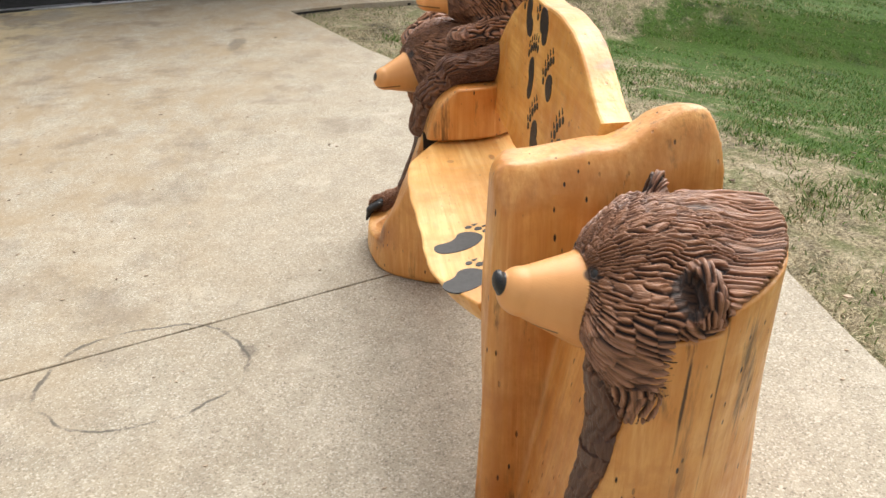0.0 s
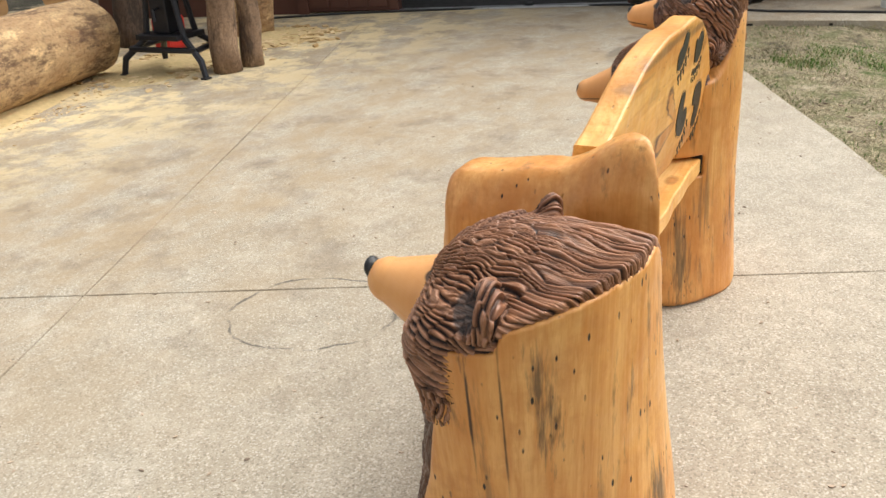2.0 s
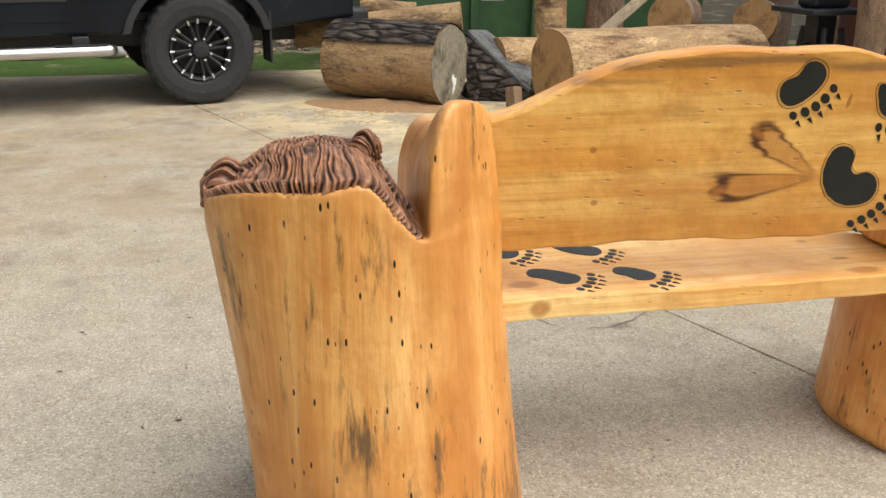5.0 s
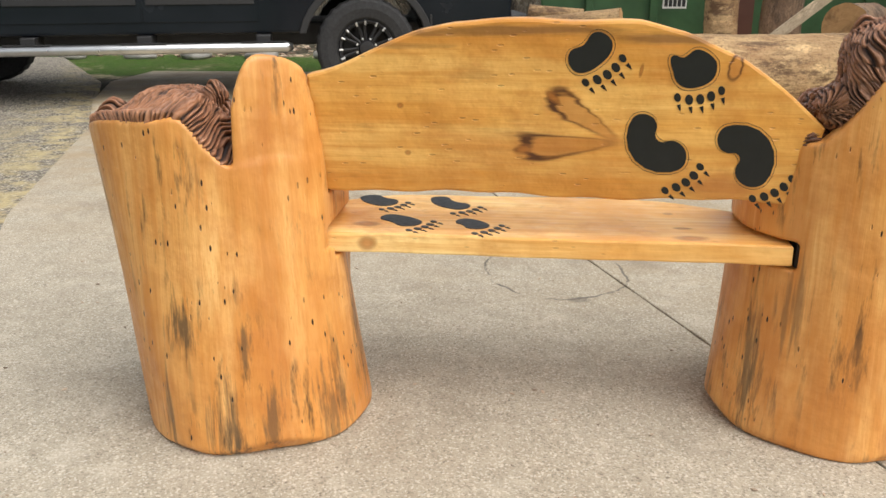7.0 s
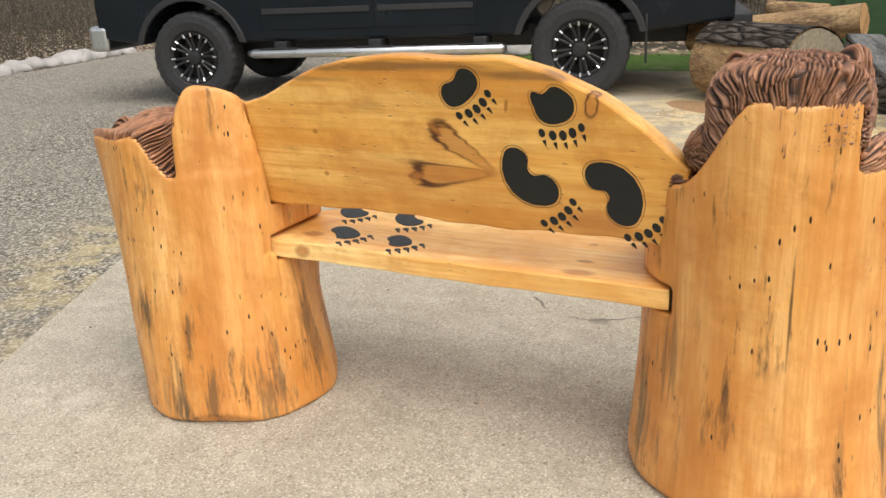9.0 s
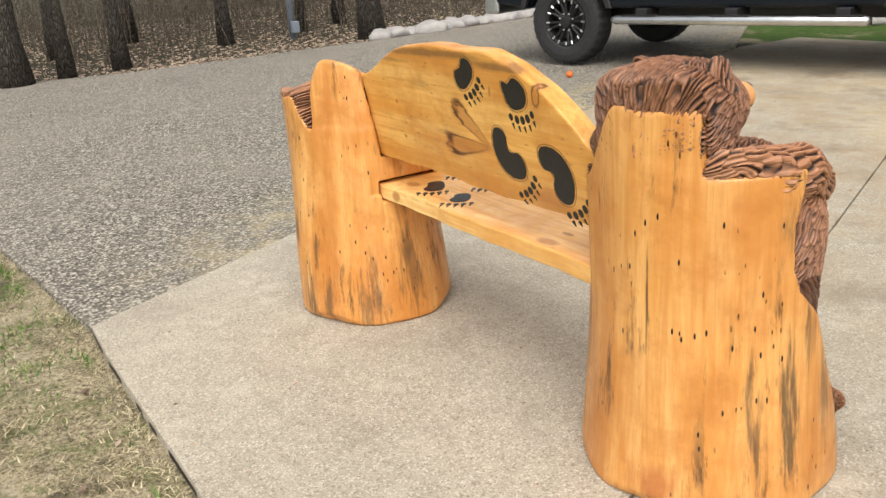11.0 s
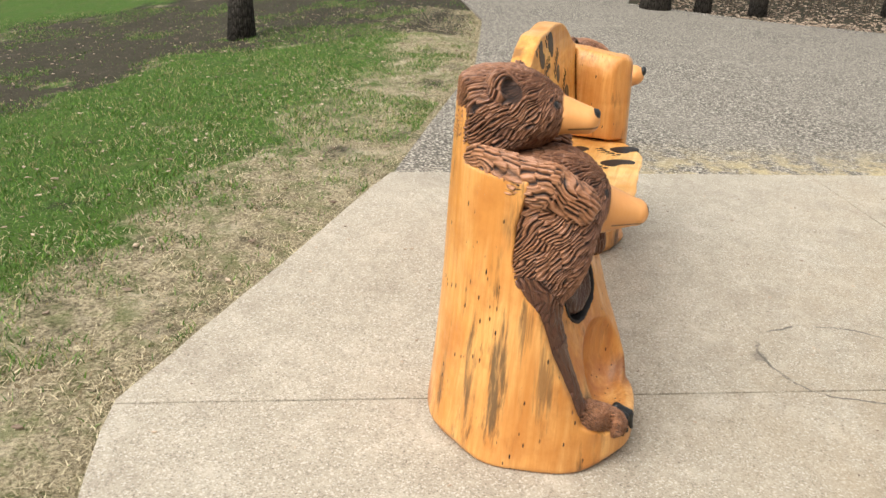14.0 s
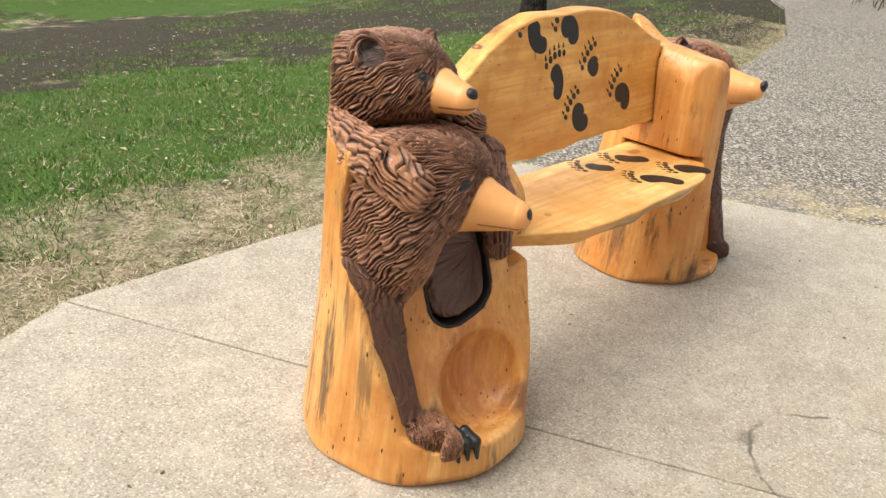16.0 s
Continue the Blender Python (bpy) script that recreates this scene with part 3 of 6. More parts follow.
M_chip.color(M_chip.mix(_n, rgb(0.45, 0.29, 0.12), rgb(0.78, 0.62, 0.36)))
M_chip = M_chip.m
M_leaf = Mat("fallen_leaves", 0.9)
_n = M_leaf.node("NewGeometry").outputs["Random Per Island"]
M_leaf.color(M_leaf.mix(_n, rgb(0.13, 0.085, 0.058), rgb(0.58, 0.45, 0.33)))
M_leaf = M_leaf.m
M_peel_brown = peeled("old_inner_bark", rgb(0.30, 0.18, 0.085), rgb(0.52, 0.35, 0.17), rgb(0.10, 0.055, 0.03))
M_plank = peeled("pale_board", rgb(0.50, 0.40, 0.27), rgb(0.62, 0.51, 0.36), rgb(0.35, 0.26, 0.17), 2)
M_trunkwood = peeled("dark_post", rgb(0.10, 0.065, 0.045), rgb(0.20, 0.14, 0.10), rgb(0.04, 0.028, 0.02), 2)
M_post = plain("grey_galvanised_post", rgb(0.22, 0.25, 0.29), 0.5)
M_orange = plain("orange_plastic", rgb(0.80, 0.16, 0.02), 0.4)
M_bud = plain("spring_leaves", rgb(0.10, 0.13, 0.03), 0.7)


# ---------- mesh helpers ----------
def link(name, me, mat, parent=None, label="", smooth=False):
    me.materials.append(mat)
    if smooth:
        me.polygons.foreach_set("use_smooth", [True] * len(me.polygons))
    ob = new(name, me)
    if parent is not None:
        ob.parent = parent
        ob.matrix_parent_inverse = parent.matrix_basis.inverted()
    if label:
        ob["label"] = label
    return ob


def part(name, bm, mat, parent=None, label="", smooth=False):
    me = bpy.data.meshes.new(name)
    bm.normal_update()
    bm.to_mesh(me)
    bm.free()
    return link(name, me, mat, parent, label, smooth)


def raw(name, verts, faces, mat, parent=None, label="", smooth=False):
    me = bpy.data.meshes.new(name)
    me.from_pydata(verts, [], faces)
    me.update()
    return link(name, me, mat, parent, label, smooth)


def thing(name, label, category, group="", at=(0, 0, 0), turn=0.0, kind=""):
    e = new(name)
    e.matrix_basis = pose(*at, 0, 0, turn)
    return tagged(e, label, category, group, kind)


def box(x0, y0, z0, x1, y1, z1, bev=0.0, seg=2):
    bm = bmesh.new()
    bmesh.ops.create_cube(bm, size=1.0, matrix=Matrix.Translation(((x0 + x1) / 2, (y0 + y1) / 2, (z0 + z1) / 2)) @ Matrix.Diagonal((abs(x1 - x0), abs(y1 - y0), abs(z1 - z0), 1)))
    if bev:
        bmesh.ops.bevel(bm, geom=bm.edges[:], offset=bev, segments=seg, profile=0.5, affect="EDGES")
    return bm


def prism(poly, lo, hi, axis=1, bev=0.0, seg=2):
    """Extrudes an outline; axis 1: outline in x, z along y; axis 2: outline in x, y along z; axis 0: outline in y, z along x."""
    def p(a, b, c):
        return {0: (c, a, b), 1: (a, c, b), 2: (a, b, c)}[axis]
    bm = bmesh.new()
    v0 = [bm.verts.new(p(a, b, lo)) for a, b in poly]
    v1 = [bm.verts.new(p(a, b, hi)) for a, b in poly]
    n = len(poly)
    bm.faces.new(v0)
    bm.faces.new(v1[::-1])
    for i in range(n):
        bm.faces.new((v0[i], v1[i], v1[(i + 1) % n], v0[(i + 1) % n]))
    bmesh.ops.recalc_face_normals(bm, faces=bm.faces[:])
    if bev:
        rim = [e for e in bm.edges if len(e.link_faces) == 2 and any(len(f.verts) > 4 or n == 4 for f in e.link_faces)]
        bmesh.ops.bevel(bm, geom=rim, offset=bev, segments=seg, profile=0.5, affect="EDGES")
    return bm


def tube(points, radii, seg=12, caps=True, wobble=0.0, seed=0):
    """A tapered tube along a line of points."""
    rng = random.Random(seed)
    bm = bmesh.new()
    pts = [Vector(p) for p in points]
    if not hasattr(radii, "__len__"):
        radii = [radii] * len(pts)
    rings = []
    side = None
    for i, p in enumerate(pts):
        d = (pts[min(i + 1, len(pts) - 1)] - pts[max(i - 1, 0)]).normalized()
        if side is None:
            side = d.orthogonal().normalized()
        side = (side - d * side.dot(d)).normalized()
        up = d.cross(side)
        ring = []
        for k in range(seg):
            a = 2 * math.pi * k / seg
            r = radii[i] * (1 + wobble * rng.uniform(-1, 1))
            ring.append(bm.verts.new(p + (side * math.cos(a) + up * math.sin(a)) * r))
        rings.append(ring)
    for a, b in zip(rings, rings[1:]):
        for k in range(seg):
            bm.faces.new((a[k], a[(k + 1) % seg], b[(k + 1) % seg], b[k]))
    if caps:
        bm.faces.new(rings[0][::-1])
        bm.faces.new(rings[-1])
    bmesh.ops.recalc_face_normals(bm, faces=bm.faces[:])
    return bm


def merge(*bms):
    """Joins bmeshes into the first one."""
    base = bms[0]
    for b in bms[1:]:
        me = bpy.data.meshes.new("tmp")
        b.to_mesh(me)
        b.free()
        base.from_mesh(me)
        bpy.data.meshes.remove(me)
    return base


# ---------- carved forms: distance fields, meshed on a fine grid ----------
def smin(a, b, k):
    h = np.clip(0.5 + 0.5 * (b - a) / k, 0, 1)
    return b + (a - b) * h - k * h * (1 - h)


def smax(a, b, k):
    return -smin(-a, -b, k)


def ramp01(x, lo, hi):
    t = np.clip((x - lo) / (hi - lo), 0, 1)
    return t * t * (3 - 2 * t)


def ellipsoid(p, c, r):
    q = [(p[i] - c[i]) / r[i] for i in range(3)]
    return (np.sqrt(q[0] ** 2 + q[1] ** 2 + q[2] ** 2) - 1) * min(r)


def cone(p, a, b, ra, rb):
    """A capsule from a to b, its radius going from ra to rb."""
    a, b = np.array(a), np.array(b)
    d = b - a
    t = np.clip(sum((p[i] - a[i]) * d[i] for i in range(3)) / (d @ d), 0, 1)
    return np.sqrt(sum((p[i] - a[i] - t * d[i]) ** 2 for i in range(3))) - (ra + (rb - ra) * t)


def block(p, lo, hi, r=0.01):
    q = [np.abs(p[i] - (lo[i] + hi[i]) / 2) - ((hi[i] - lo[i]) / 2 - r) for i in range(3)]
    out = np.sqrt(sum(np.maximum(v, 0) ** 2 for v in q))
    return out + np.minimum(np.maximum(np.maximum(q[0], q[1]), q[2]), 0) - r


def carve(field, lo, hi, h):
    """Vertices and quads of the surface field = 0 in a box, on a grid of step h (surface nets)."""
    ax = [np.arange(lo[i], hi[i] + h, h) for i in range(3)]
    F = field((ax[0][:, None, None], ax[1][None, :, None], ax[2][None, None, :])).astype(np.float32)
    F = np.broadcast_to(F, [len(a) for a in ax])
    n = [s - 1 for s in F.shape]
    corner = {(i, j, k): F[i:n[0] + i, j:n[1] + j, k:n[2] + k] for i in (0, 1) for j in (0, 1) for k in (0, 1)}
    inside = sum((c < 0).astype(np.int8) for c in corner.values())
    cell = np.argwhere((inside > 0) & (inside < 8))
    index = np.full(n, -1, np.int64)
    index[tuple(cell.T)] = np.arange(len(cell))
    val = {key: c[tuple(cell.T)] for key, c in corner.items()}
    total, count = np.zeros((len(cell), 3)), np.zeros(len(cell))
    for a in val:
        for d in range(3):
            if a[d]:
                continue
            b = tuple(1 if i == d else a[i] for i in range(3))
            hit = (val[a] < 0) != (val[b] < 0)
            t = np.where(hit, val[a] / np.where(hit, val[a] - val[b], 1), 0)
            at = np.array(a, float)[None, :].repeat(len(cell), 0)
            at[:, d] += t
            total += at * hit[:, None]
            count += hit
    verts = np.array([a[0] for a in ax]) + (cell + total / count[:, None]) * h
    quads = []
    S = F < 0
    for d in range(3):
        e, f = (d + 1) % 3, (d + 2) % 3
        one = [slice(None)] * 3
        two = [slice(None)] * 3
        one[d], two[d] = slice(0, n[d]), slice(1, n[d] + 1)
        edge = np.argwhere(S[tuple(one)] != S[tuple(two)])
        edge = edge[(edge[:, e] > 0) & (edge[:, f] > 0) & (edge[:, e] < n[e]) & (edge[:, f] < n[f])]
        out = S[tuple(edge.T)]
        ids = []
        for de, df in ((-1, -1), (0, -1), (0, 0), (-1, 0)):
            c = edge.copy()
            c[:, e] += de
            c[:, f] += df
            ids.append(index[tuple(c.T)])
        q = np.stack(ids, 1)
        q[~out] = q[~out][:, ::-1]
        quads.append(q)
    return verts, np.concatenate(quads)


def numpy_mesh(name, verts, quads):
    me = bpy.data.meshes.new(name)
    me.vertices.add(len(verts))
    me.vertices.foreach_set("co", verts.astype(np.float32).ravel())
    me.loops.add(quads.size)
    me.loops.foreach_set("vertex_index", quads.astype(np.int32).ravel())
    me.polygons.add(len(quads))
    me.polygons.foreach_set("loop_start", np.arange(0, quads.size, 4, dtype=np.int32))
    me.polygons.foreach_set("loop_total", np.full(len(quads), 4, np.int32))
    me.update(calc_edges=True)
    me.validate()
    return me


def normals_of(verts, quads):
    a = np.cross(verts[quads[:, 2]] - verts[quads[:, 0]], verts[quads[:, 3]] - verts[quads[:, 1]])
    n = np.zeros_like(verts)
    for k in range(4):
        np.add.at(n, quads[:, k], a)
    return n / np.maximum(np.linalg.norm(n, axis=1, keepdims=True), 1e-9)


RNG = np.random.default_rng(7)
GRID = RNG.random((256, 256))


def value_noise(u, v):
    """Smooth noise of two coordinates, 0 to 1."""
    iu, iv = np.floor(u).astype(int), np.floor(v).astype(int)
    fu, fv = u - iu, v - iv
    fu, fv = fu * fu * (3 - 2 * fu), fv * fv * (3 - 2 * fv)
    g = lambda a, b: GRID[a % 256, b % 256]
    return (g(iu, iv) * (1 - fu) + g(iu + 1, iv) * fu) * (1 - fv) + (g(iu, iv + 1) * (1 - fu) + g(iu + 1, iv + 1) * fu) * fv


def refine(verts, quads, *fields):
    """Splits every quad into four; fields are carried along."""
    n = len(verts)
    ends = np.sort(np.stack([quads, np.roll(quads, -1, 1)], 2).reshape(-1, 2), 1)
    edge, inv = np.unique(ends[:, 0] * n + ends[:, 1], return_inverse=True)
    a, b = edge // n, edge % n
    mid = (inv.reshape(-1, 4) + n)
    mids = np.arange(len(quads)) + n + len(edge)
    grown = [np.concatenate([f, (f[a] + f[b]) / 2, f[quads].mean(1)]) for f in (verts,) + fields]
    out = [np.stack([quads[:, k], mid[:, k], mids, mid[:, (k - 1) % 4]], 1) for k in range(4)]
    return [grown[0], np.concatenate(out)] + grown[1:]


def gouge(u, v):
    """Height, 0 to 1, of knife-cut tufts that run along u: strokes a few centimetres long and about one wide, in uneven overlapping tiers."""
    s = u / 0.040 + 1.9 * value_noise(v * 31 + 2, u * 7) + 0.8 * value_noise(v * 88, u * 9)
    tier = np.floor(s).astype(int)
    q = s - tier
    w = v + 0.0065 * (2 * value_noise(u * 27, v * 17 + 7) - 1)
    ph = w * 100 + 2.0 * value_noise(u * 15 + 3, w * 40) + 5.0 * GRID[(tier * 7) % 256, 5] + q * 1.8 * (GRID[(tier * 11) % 256, 77] - 0.5)
    row = np.floor(ph)
    f = ph - row
    across = np.clip((1 - np.abs(2 * f - 1)) * 1.35, 0, 1)
    side = np.where(f < 0.5, row, row + 1)
    depth = np.clip(2.4 * value_noise(u * 20 + 5.7 * side, side * 1.37 + 0.5) - 0.20, 0.35, 1)
    fine = np.clip(np.abs(2 * value_noise(u * 26 + 80, w * 175 + 33) - 1) / 0.4, 0, 1)
    tip = 0.74 + 0.26 * np.clip(q / 0.85, 0, 1) - 0.20 * np.clip((q - 0.88) / 0.12, 0, 1)
    return np.clip((1 - (1 - across) * depth) * tip * (0.74 + 0.26 * fine), 0, 1)


def bear(name, label, furs, bares, blacks, lo, hi, parent, fit=None, hollow=None, darks=(), step=0.004):
    """One carved bear as one mesh. furs: (distance function, flow function, blend, tone); bares: bare muzzle; blacks:
    painted nose, eyes, claws; darks: hollows and mouth lines coloured dark.
    """
    def fur_field(p):
        d = None
        for f, _, k, _ in furs:
            d = f(p) if d is None else smin(d, f(p), k)
        return d

    def all_field(p):
        d = fur_field(p)
        for f in bares:
            d = smin(d, f(p), 0.006)
        for f in blacks:
            d = np.minimum(d, f(p))
        if hollow is not None:
            d = smax(d, -hollow(p), 0.006)
        if fit is not None:
            d = smax(d, fit(p), 0.008)
        return d

    verts, quads = carve(all_field, lo, hi, step)
    p = (verts[:, 0], verts[:, 1], verts[:, 2])
    dist = np.stack([f(p) for f, _, _, _ in furs])
    near = np.argmin(dist, 0)
    flow = np.zeros((len(verts), 3))
    kinds = []
    for i, (_, way, _, _) in enumerate(furs):
        if way not in kinds:
            kinds.append(way)
        u, v = way(p)
        flow[:, 0] = np.where(near == i, u, flow[:, 0])
        flow[:, 1] = np.where(near == i, v + 3.1 * kinds.index(way), flow[:, 1])
    soft = np.exp(-np.maximum(dist - dist.min(0), 0) / 0.008)
    tone = (soft * np.array([f[3] for f in furs])[:, None]).sum(0) / soft.sum(0)
    n = normals_of(verts, quads)
    lump = value_noise(flow[:, 0] * 9, flow[:, 1] * 16)
    verts, quads, flow, tone, n, lump = refine(verts, quads, flow, tone, n, lump)
    p = (verts[:, 0], verts[:, 1], verts[:, 2])
    fur_d = fur_field(p)
    none = np.full(len(verts), 9.0)
    bare_d = np.min(np.stack([f(p) for f in bares] + [none]), 0)
    black_d = np.min(np.stack([f(p) for f in blacks] + [none]), 0)
    dark_d = np.min(np.stack([f(p) for f in darks] + [none]), 0)
    bare = np.clip(0.5 + (fur_d - bare_d) / 0.008, 0, 1)
    black = np.clip(0.5 + (0.0022 - black_d) / 0.004, 0, 1)
    dark = np.clip(0.5 + (0.003 - dark_d) / 0.008, 0, 1)
    plain_skin = (1 - bare) * (1 - black) * (1 - dark)
    shallow = np.clip(1 + 1.3 * np.minimum(tone + 0.25, 0), 0.3, 1)
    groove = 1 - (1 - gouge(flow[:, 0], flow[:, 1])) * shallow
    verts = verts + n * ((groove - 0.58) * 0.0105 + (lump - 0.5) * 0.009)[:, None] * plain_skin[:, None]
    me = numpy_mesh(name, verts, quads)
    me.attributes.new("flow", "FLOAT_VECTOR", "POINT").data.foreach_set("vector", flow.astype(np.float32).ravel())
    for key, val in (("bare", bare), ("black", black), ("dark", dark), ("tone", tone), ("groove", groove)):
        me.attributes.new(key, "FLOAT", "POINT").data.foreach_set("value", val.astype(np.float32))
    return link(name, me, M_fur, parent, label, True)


def reach(furs, x, z, lo=-0.55):
    """Where the fur's surface lies in front, at x and z."""
    y = np.arange(lo, 0.1, 0.001)
    p = (np.full_like(y, x), y, np.full_like(y, z))
    d = np.min(np.stack([f[0](p) for f in furs]), 0)
    return float(y[np.argmax(d < 0)])


def eyes(furs, *spots):
    """Small black eyes on the fur's surface, and the dark-coloured sockets round them."""
    balls, sockets = [], []
    for x, z in spots:
        y = reach(furs, x, z)
        balls.append(lambda p, x=x, y=y, z=z: ellipsoid(p, (x, y + 0.0045, z), (0.0078, 0.007, 0.007)))
        sockets.append(lambda p, x=x, y=y, z=z: ellipsoid(p, (x, y, z), (0.0125, 0.013, 0.0085)))
    return balls, sockets


def radial(c, ahead, size=0.15):
    """Strokes that spread from the face backwards, about the axis ahead through c."""
    f = Vector(ahead).normalized()
    s = f.cross(Vector((0, 0, 1))).normalized()
    w = s.cross(f)

    def way(p):
        d = [p[i] - c[i] for i in range(3)]
        a = sum(d[i] * f[i] for i in range(3))
        b = sum(d[i] * s[i] for i in range(3))
        e = sum(d[i] * w[i] for i in range(3))
        return np.arctan2(np.sqrt(b * b + e * e), a) * size, np.arctan2(b, e) * size
    return way


def along(a, b, size=0.07):
    """Strokes that run along a limb from a to b."""
    f = (Vector(b) - Vector(a)).normalized()
    s = f.orthogonal().normalized()
    w = s.cross(f)
    a = (a[0] * 0.93, a[1] + 0.05, a[2])

    def way(p):
        d = [p[i] - a[i] for i in range(3)]
        return sum(d[i] * f[i] for i in range(3)), np.arctan2(sum(d[i] * s[i] for i in range(3)), sum(d[i] * w[i] for i in range(3))) * size
    return way


def ell(c, r, ahead, k=0.03, tone=0.0):
    return (lambda p: ellipsoid(p, c, r), radial(c, ahead), k, tone)


def limb(a, b, ra, rb, k=0.03, tone=0.0):
    return (lambda p: cone(p, a, b, ra, rb), along(a, b, 0.5 * (ra + rb) + 0.02), k, tone)


def mouth(muzzle, z0, rise, y0, y1):
    """A thin dark line cut round the lower half of a muzzle."""
    return lambda p: np.maximum(np.maximum(muzzle(p) - 0.0012, np.abs(p[2] - z0 - rise * (p[1] - y0)) + 0.001), np.maximum(p[1] - y0, y1 - p[1]))


MUZZLE_1 = lambda p: cone(p, (-0.808, -0.16, 0.912), (-0.806, -0.258, 0.906), 0.060, 0.036)
MUZZLE_2 = lambda p: cone(p, (-0.797, -0.305, 0.672), (-0.755, -0.412, 0.661), 0.077, 0.038)
MUZZLE_3 = lambda p: cone(p, (0.882, -0.160, 0.696), (0.886, -0.266, 0.718), 0.086, 0.043)


def ear(c, half, ahead, tilt=0.0, k=0.008):
    """A rounded, slightly pointed ear, hollowed on its face. half: half its width, thickness and height. Gives the ear
    and its dark-coloured hollow.
    """
    f = Vector(ahead).normalized()
    s = f.cross(Vector((0, 0, 1))).normalized()
    w = s.cross(f)
    s, w = s * math.cos(tilt) + w * math.sin(tilt), w * math.cos(tilt) - s * math.sin(tilt)

    def local(p):
        d = [p[i] - c[i] for i in range(3)]
        return [sum(d[i] * ax[i] for i in range(3)) for ax in (s, f, w)]

    def scoop(p):
        q = local(p)
        return ellipsoid(q, (0, half[1] * 0.95, half[2] * 0.02), (half[0] * 0.66, half[1] * 0.9, half[2] * 0.68))

    def body(p):
        q = local(p)
        narrow = 1 + 0.35 * np.clip(q[2] / half[2], 0, 1)
        return smax(ellipsoid((q[0] * narrow, q[1], q[2]), (0, 0, 0), half), -scoop(p), 0.003)

    def way(p):
        q = local(p)
        return q[2], q[1] + 0.45 * q[0]
    return (body, way, k, 0.15), (lambda p: scoop(p) - 0.001)


# ---------- the bench ----------
bench = thing("bear_bench", "varnished pine log bench carved with brown bears, on concrete", "bench")


def log_radius(p, cx, cy, r, seed, amp=0.010, squash=1.0):
    a = np.arctan2(p[1] - cy, p[0] - cx)
    z = p[2]
    bump = np.sin(2 * a + seed) * 0.55 + np.sin(3 * a + 1.7 * seed + 2.0 * z) * 0.4 + np.sin(5 * a + 0.6 * seed - 3 * z) * 0.25 + np.sin(9 * a + 7 * z + seed) * 0.10
    return np.sqrt((p[0] - cx) ** 2 + ((p[1] - cy) * squash) ** 2) - r - amp * bump


def log_a(p):
    """The taller log end: bare back wall, cut away in front for the two bears."""
    x, y, z = p
    r = 0.282 + 0.031 * np.clip(1 - z / 0.5, 0, 1) ** 1.5
    return log_radius(p, -0.79 + 0.005 * z, -0.195 + 0.0 * z, r, 0.6)


def apron_y(x, z):
    """Front of the tall log end: it leans back as it rises and slants back to the outer side, above a ledge."""
    apron = np.interp(z, (0.0, 0.098, 0.105, 0.17, 0.33, 0.42, 0.50, 0.62, 0.80), (-0.60, -0.60, -0.460, -0.445, -0.362, -0.328, -0.300, -0.268, -0.21))
    flank = np.interp(z, (0.0, 0.09, 0.11, 0.14, 0.22, 0.32, 0.37, 0.46, 0.52, 0.58, 0.68, 0.74, 0.80), (-0.60, -0.60, -0.42, -0.37, -0.335, -0.285, -0.265, -0.23, -0.178, -0.150, -0.148, -0.160, -0.172))
    return apron + (flank - apron) * np.clip((-x - 0.68) / 0.28, 0, 1)


def belly_cut(p):
    p = (p[0], p[1], p[2] - 0.38 * np.clip(p[0] + 0.80, 0, 1))
    return np.minimum(block(p, (-0.878, -0.60, 0.342), (-0.690, -0.20, 0.72), 0.055), block(p, (-0.935, -0.60, 0.464), (-0.80, -0.16, 0.72), 0.012))


def wood_a(p):
    x, y, z = p
    d = log_a(p)
    back_top = np.where(x < -0.958, 0.80, 0.0) + np.where((x >= -0.958), 0.935 - 0.19 * ramp01(x, -0.77, -0.61) - 0.06 * ramp01(x, -0.61, -0.5), 0.0)
    back_top = back_top + 0.003 * np.sin(x * 40 + 1)
    front_top = 0.80 - 0.12 * ramp01(x, -0.86, -0.6)
    top = np.where(y > 0.0, back_top, np.minimum(back_top, front_top))
    # inner side: the panel's top edge falls in a curve to the front
    curve = 0.478 + 0.232 * np.sqrt(np.clip(1 - (np.clip(-0.085 - y, 0, 1) / 0.222) ** 2, 0, 1))
    top = np.where((x > -0.62) & (y < 0.0), np.minimum(top, curve), top)
    d = smax(d, z - top, 0.008)
    # front: a slanting apron with a dish, a ledge at its foot and a hollow for the belly
    d = smax(d, apron_y(x, z) - y, 0.010)
    d = smax(d, -ellipsoid(p, (-0.785, -0.415, 0.225), (0.135, 0.100, 0.145)), 0.010)
    d = smax(d, -belly_cut(p), 0.006)
    # slot for the seat
    d = smax(d, -block(p, (-0.615, -0.50, 0.446), (-0.3, 0.018, 0.513), 0.004), 0.004)
    turn = np.arctan2(y + 0.195, x + 0.79)
    d = smax(d, log_a(p) + 0.75 * (0.020 + 0.012 * np.sin(3 * turn + 1) + 0.006 * np.sin(8 * turn) - z), 0.005)
    return smax(d, -z, 0.004)


def log_b(p):
    z = p[2]
    r = 0.280 + 0.012 * np.clip(1 - z / 0.4, 0, 1) ** 1.5 + 0.006 * ramp01(z, 0.4, 0.8)
    return log_radius(p, 0.718 + 0.10 * np.clip(z, 0, 1), -0.045, r, 2.2, 0.010, 1 + np.where(p[1] > -0.045, 0.17, 0.07) * ramp01(z, 0.15, 0.8))


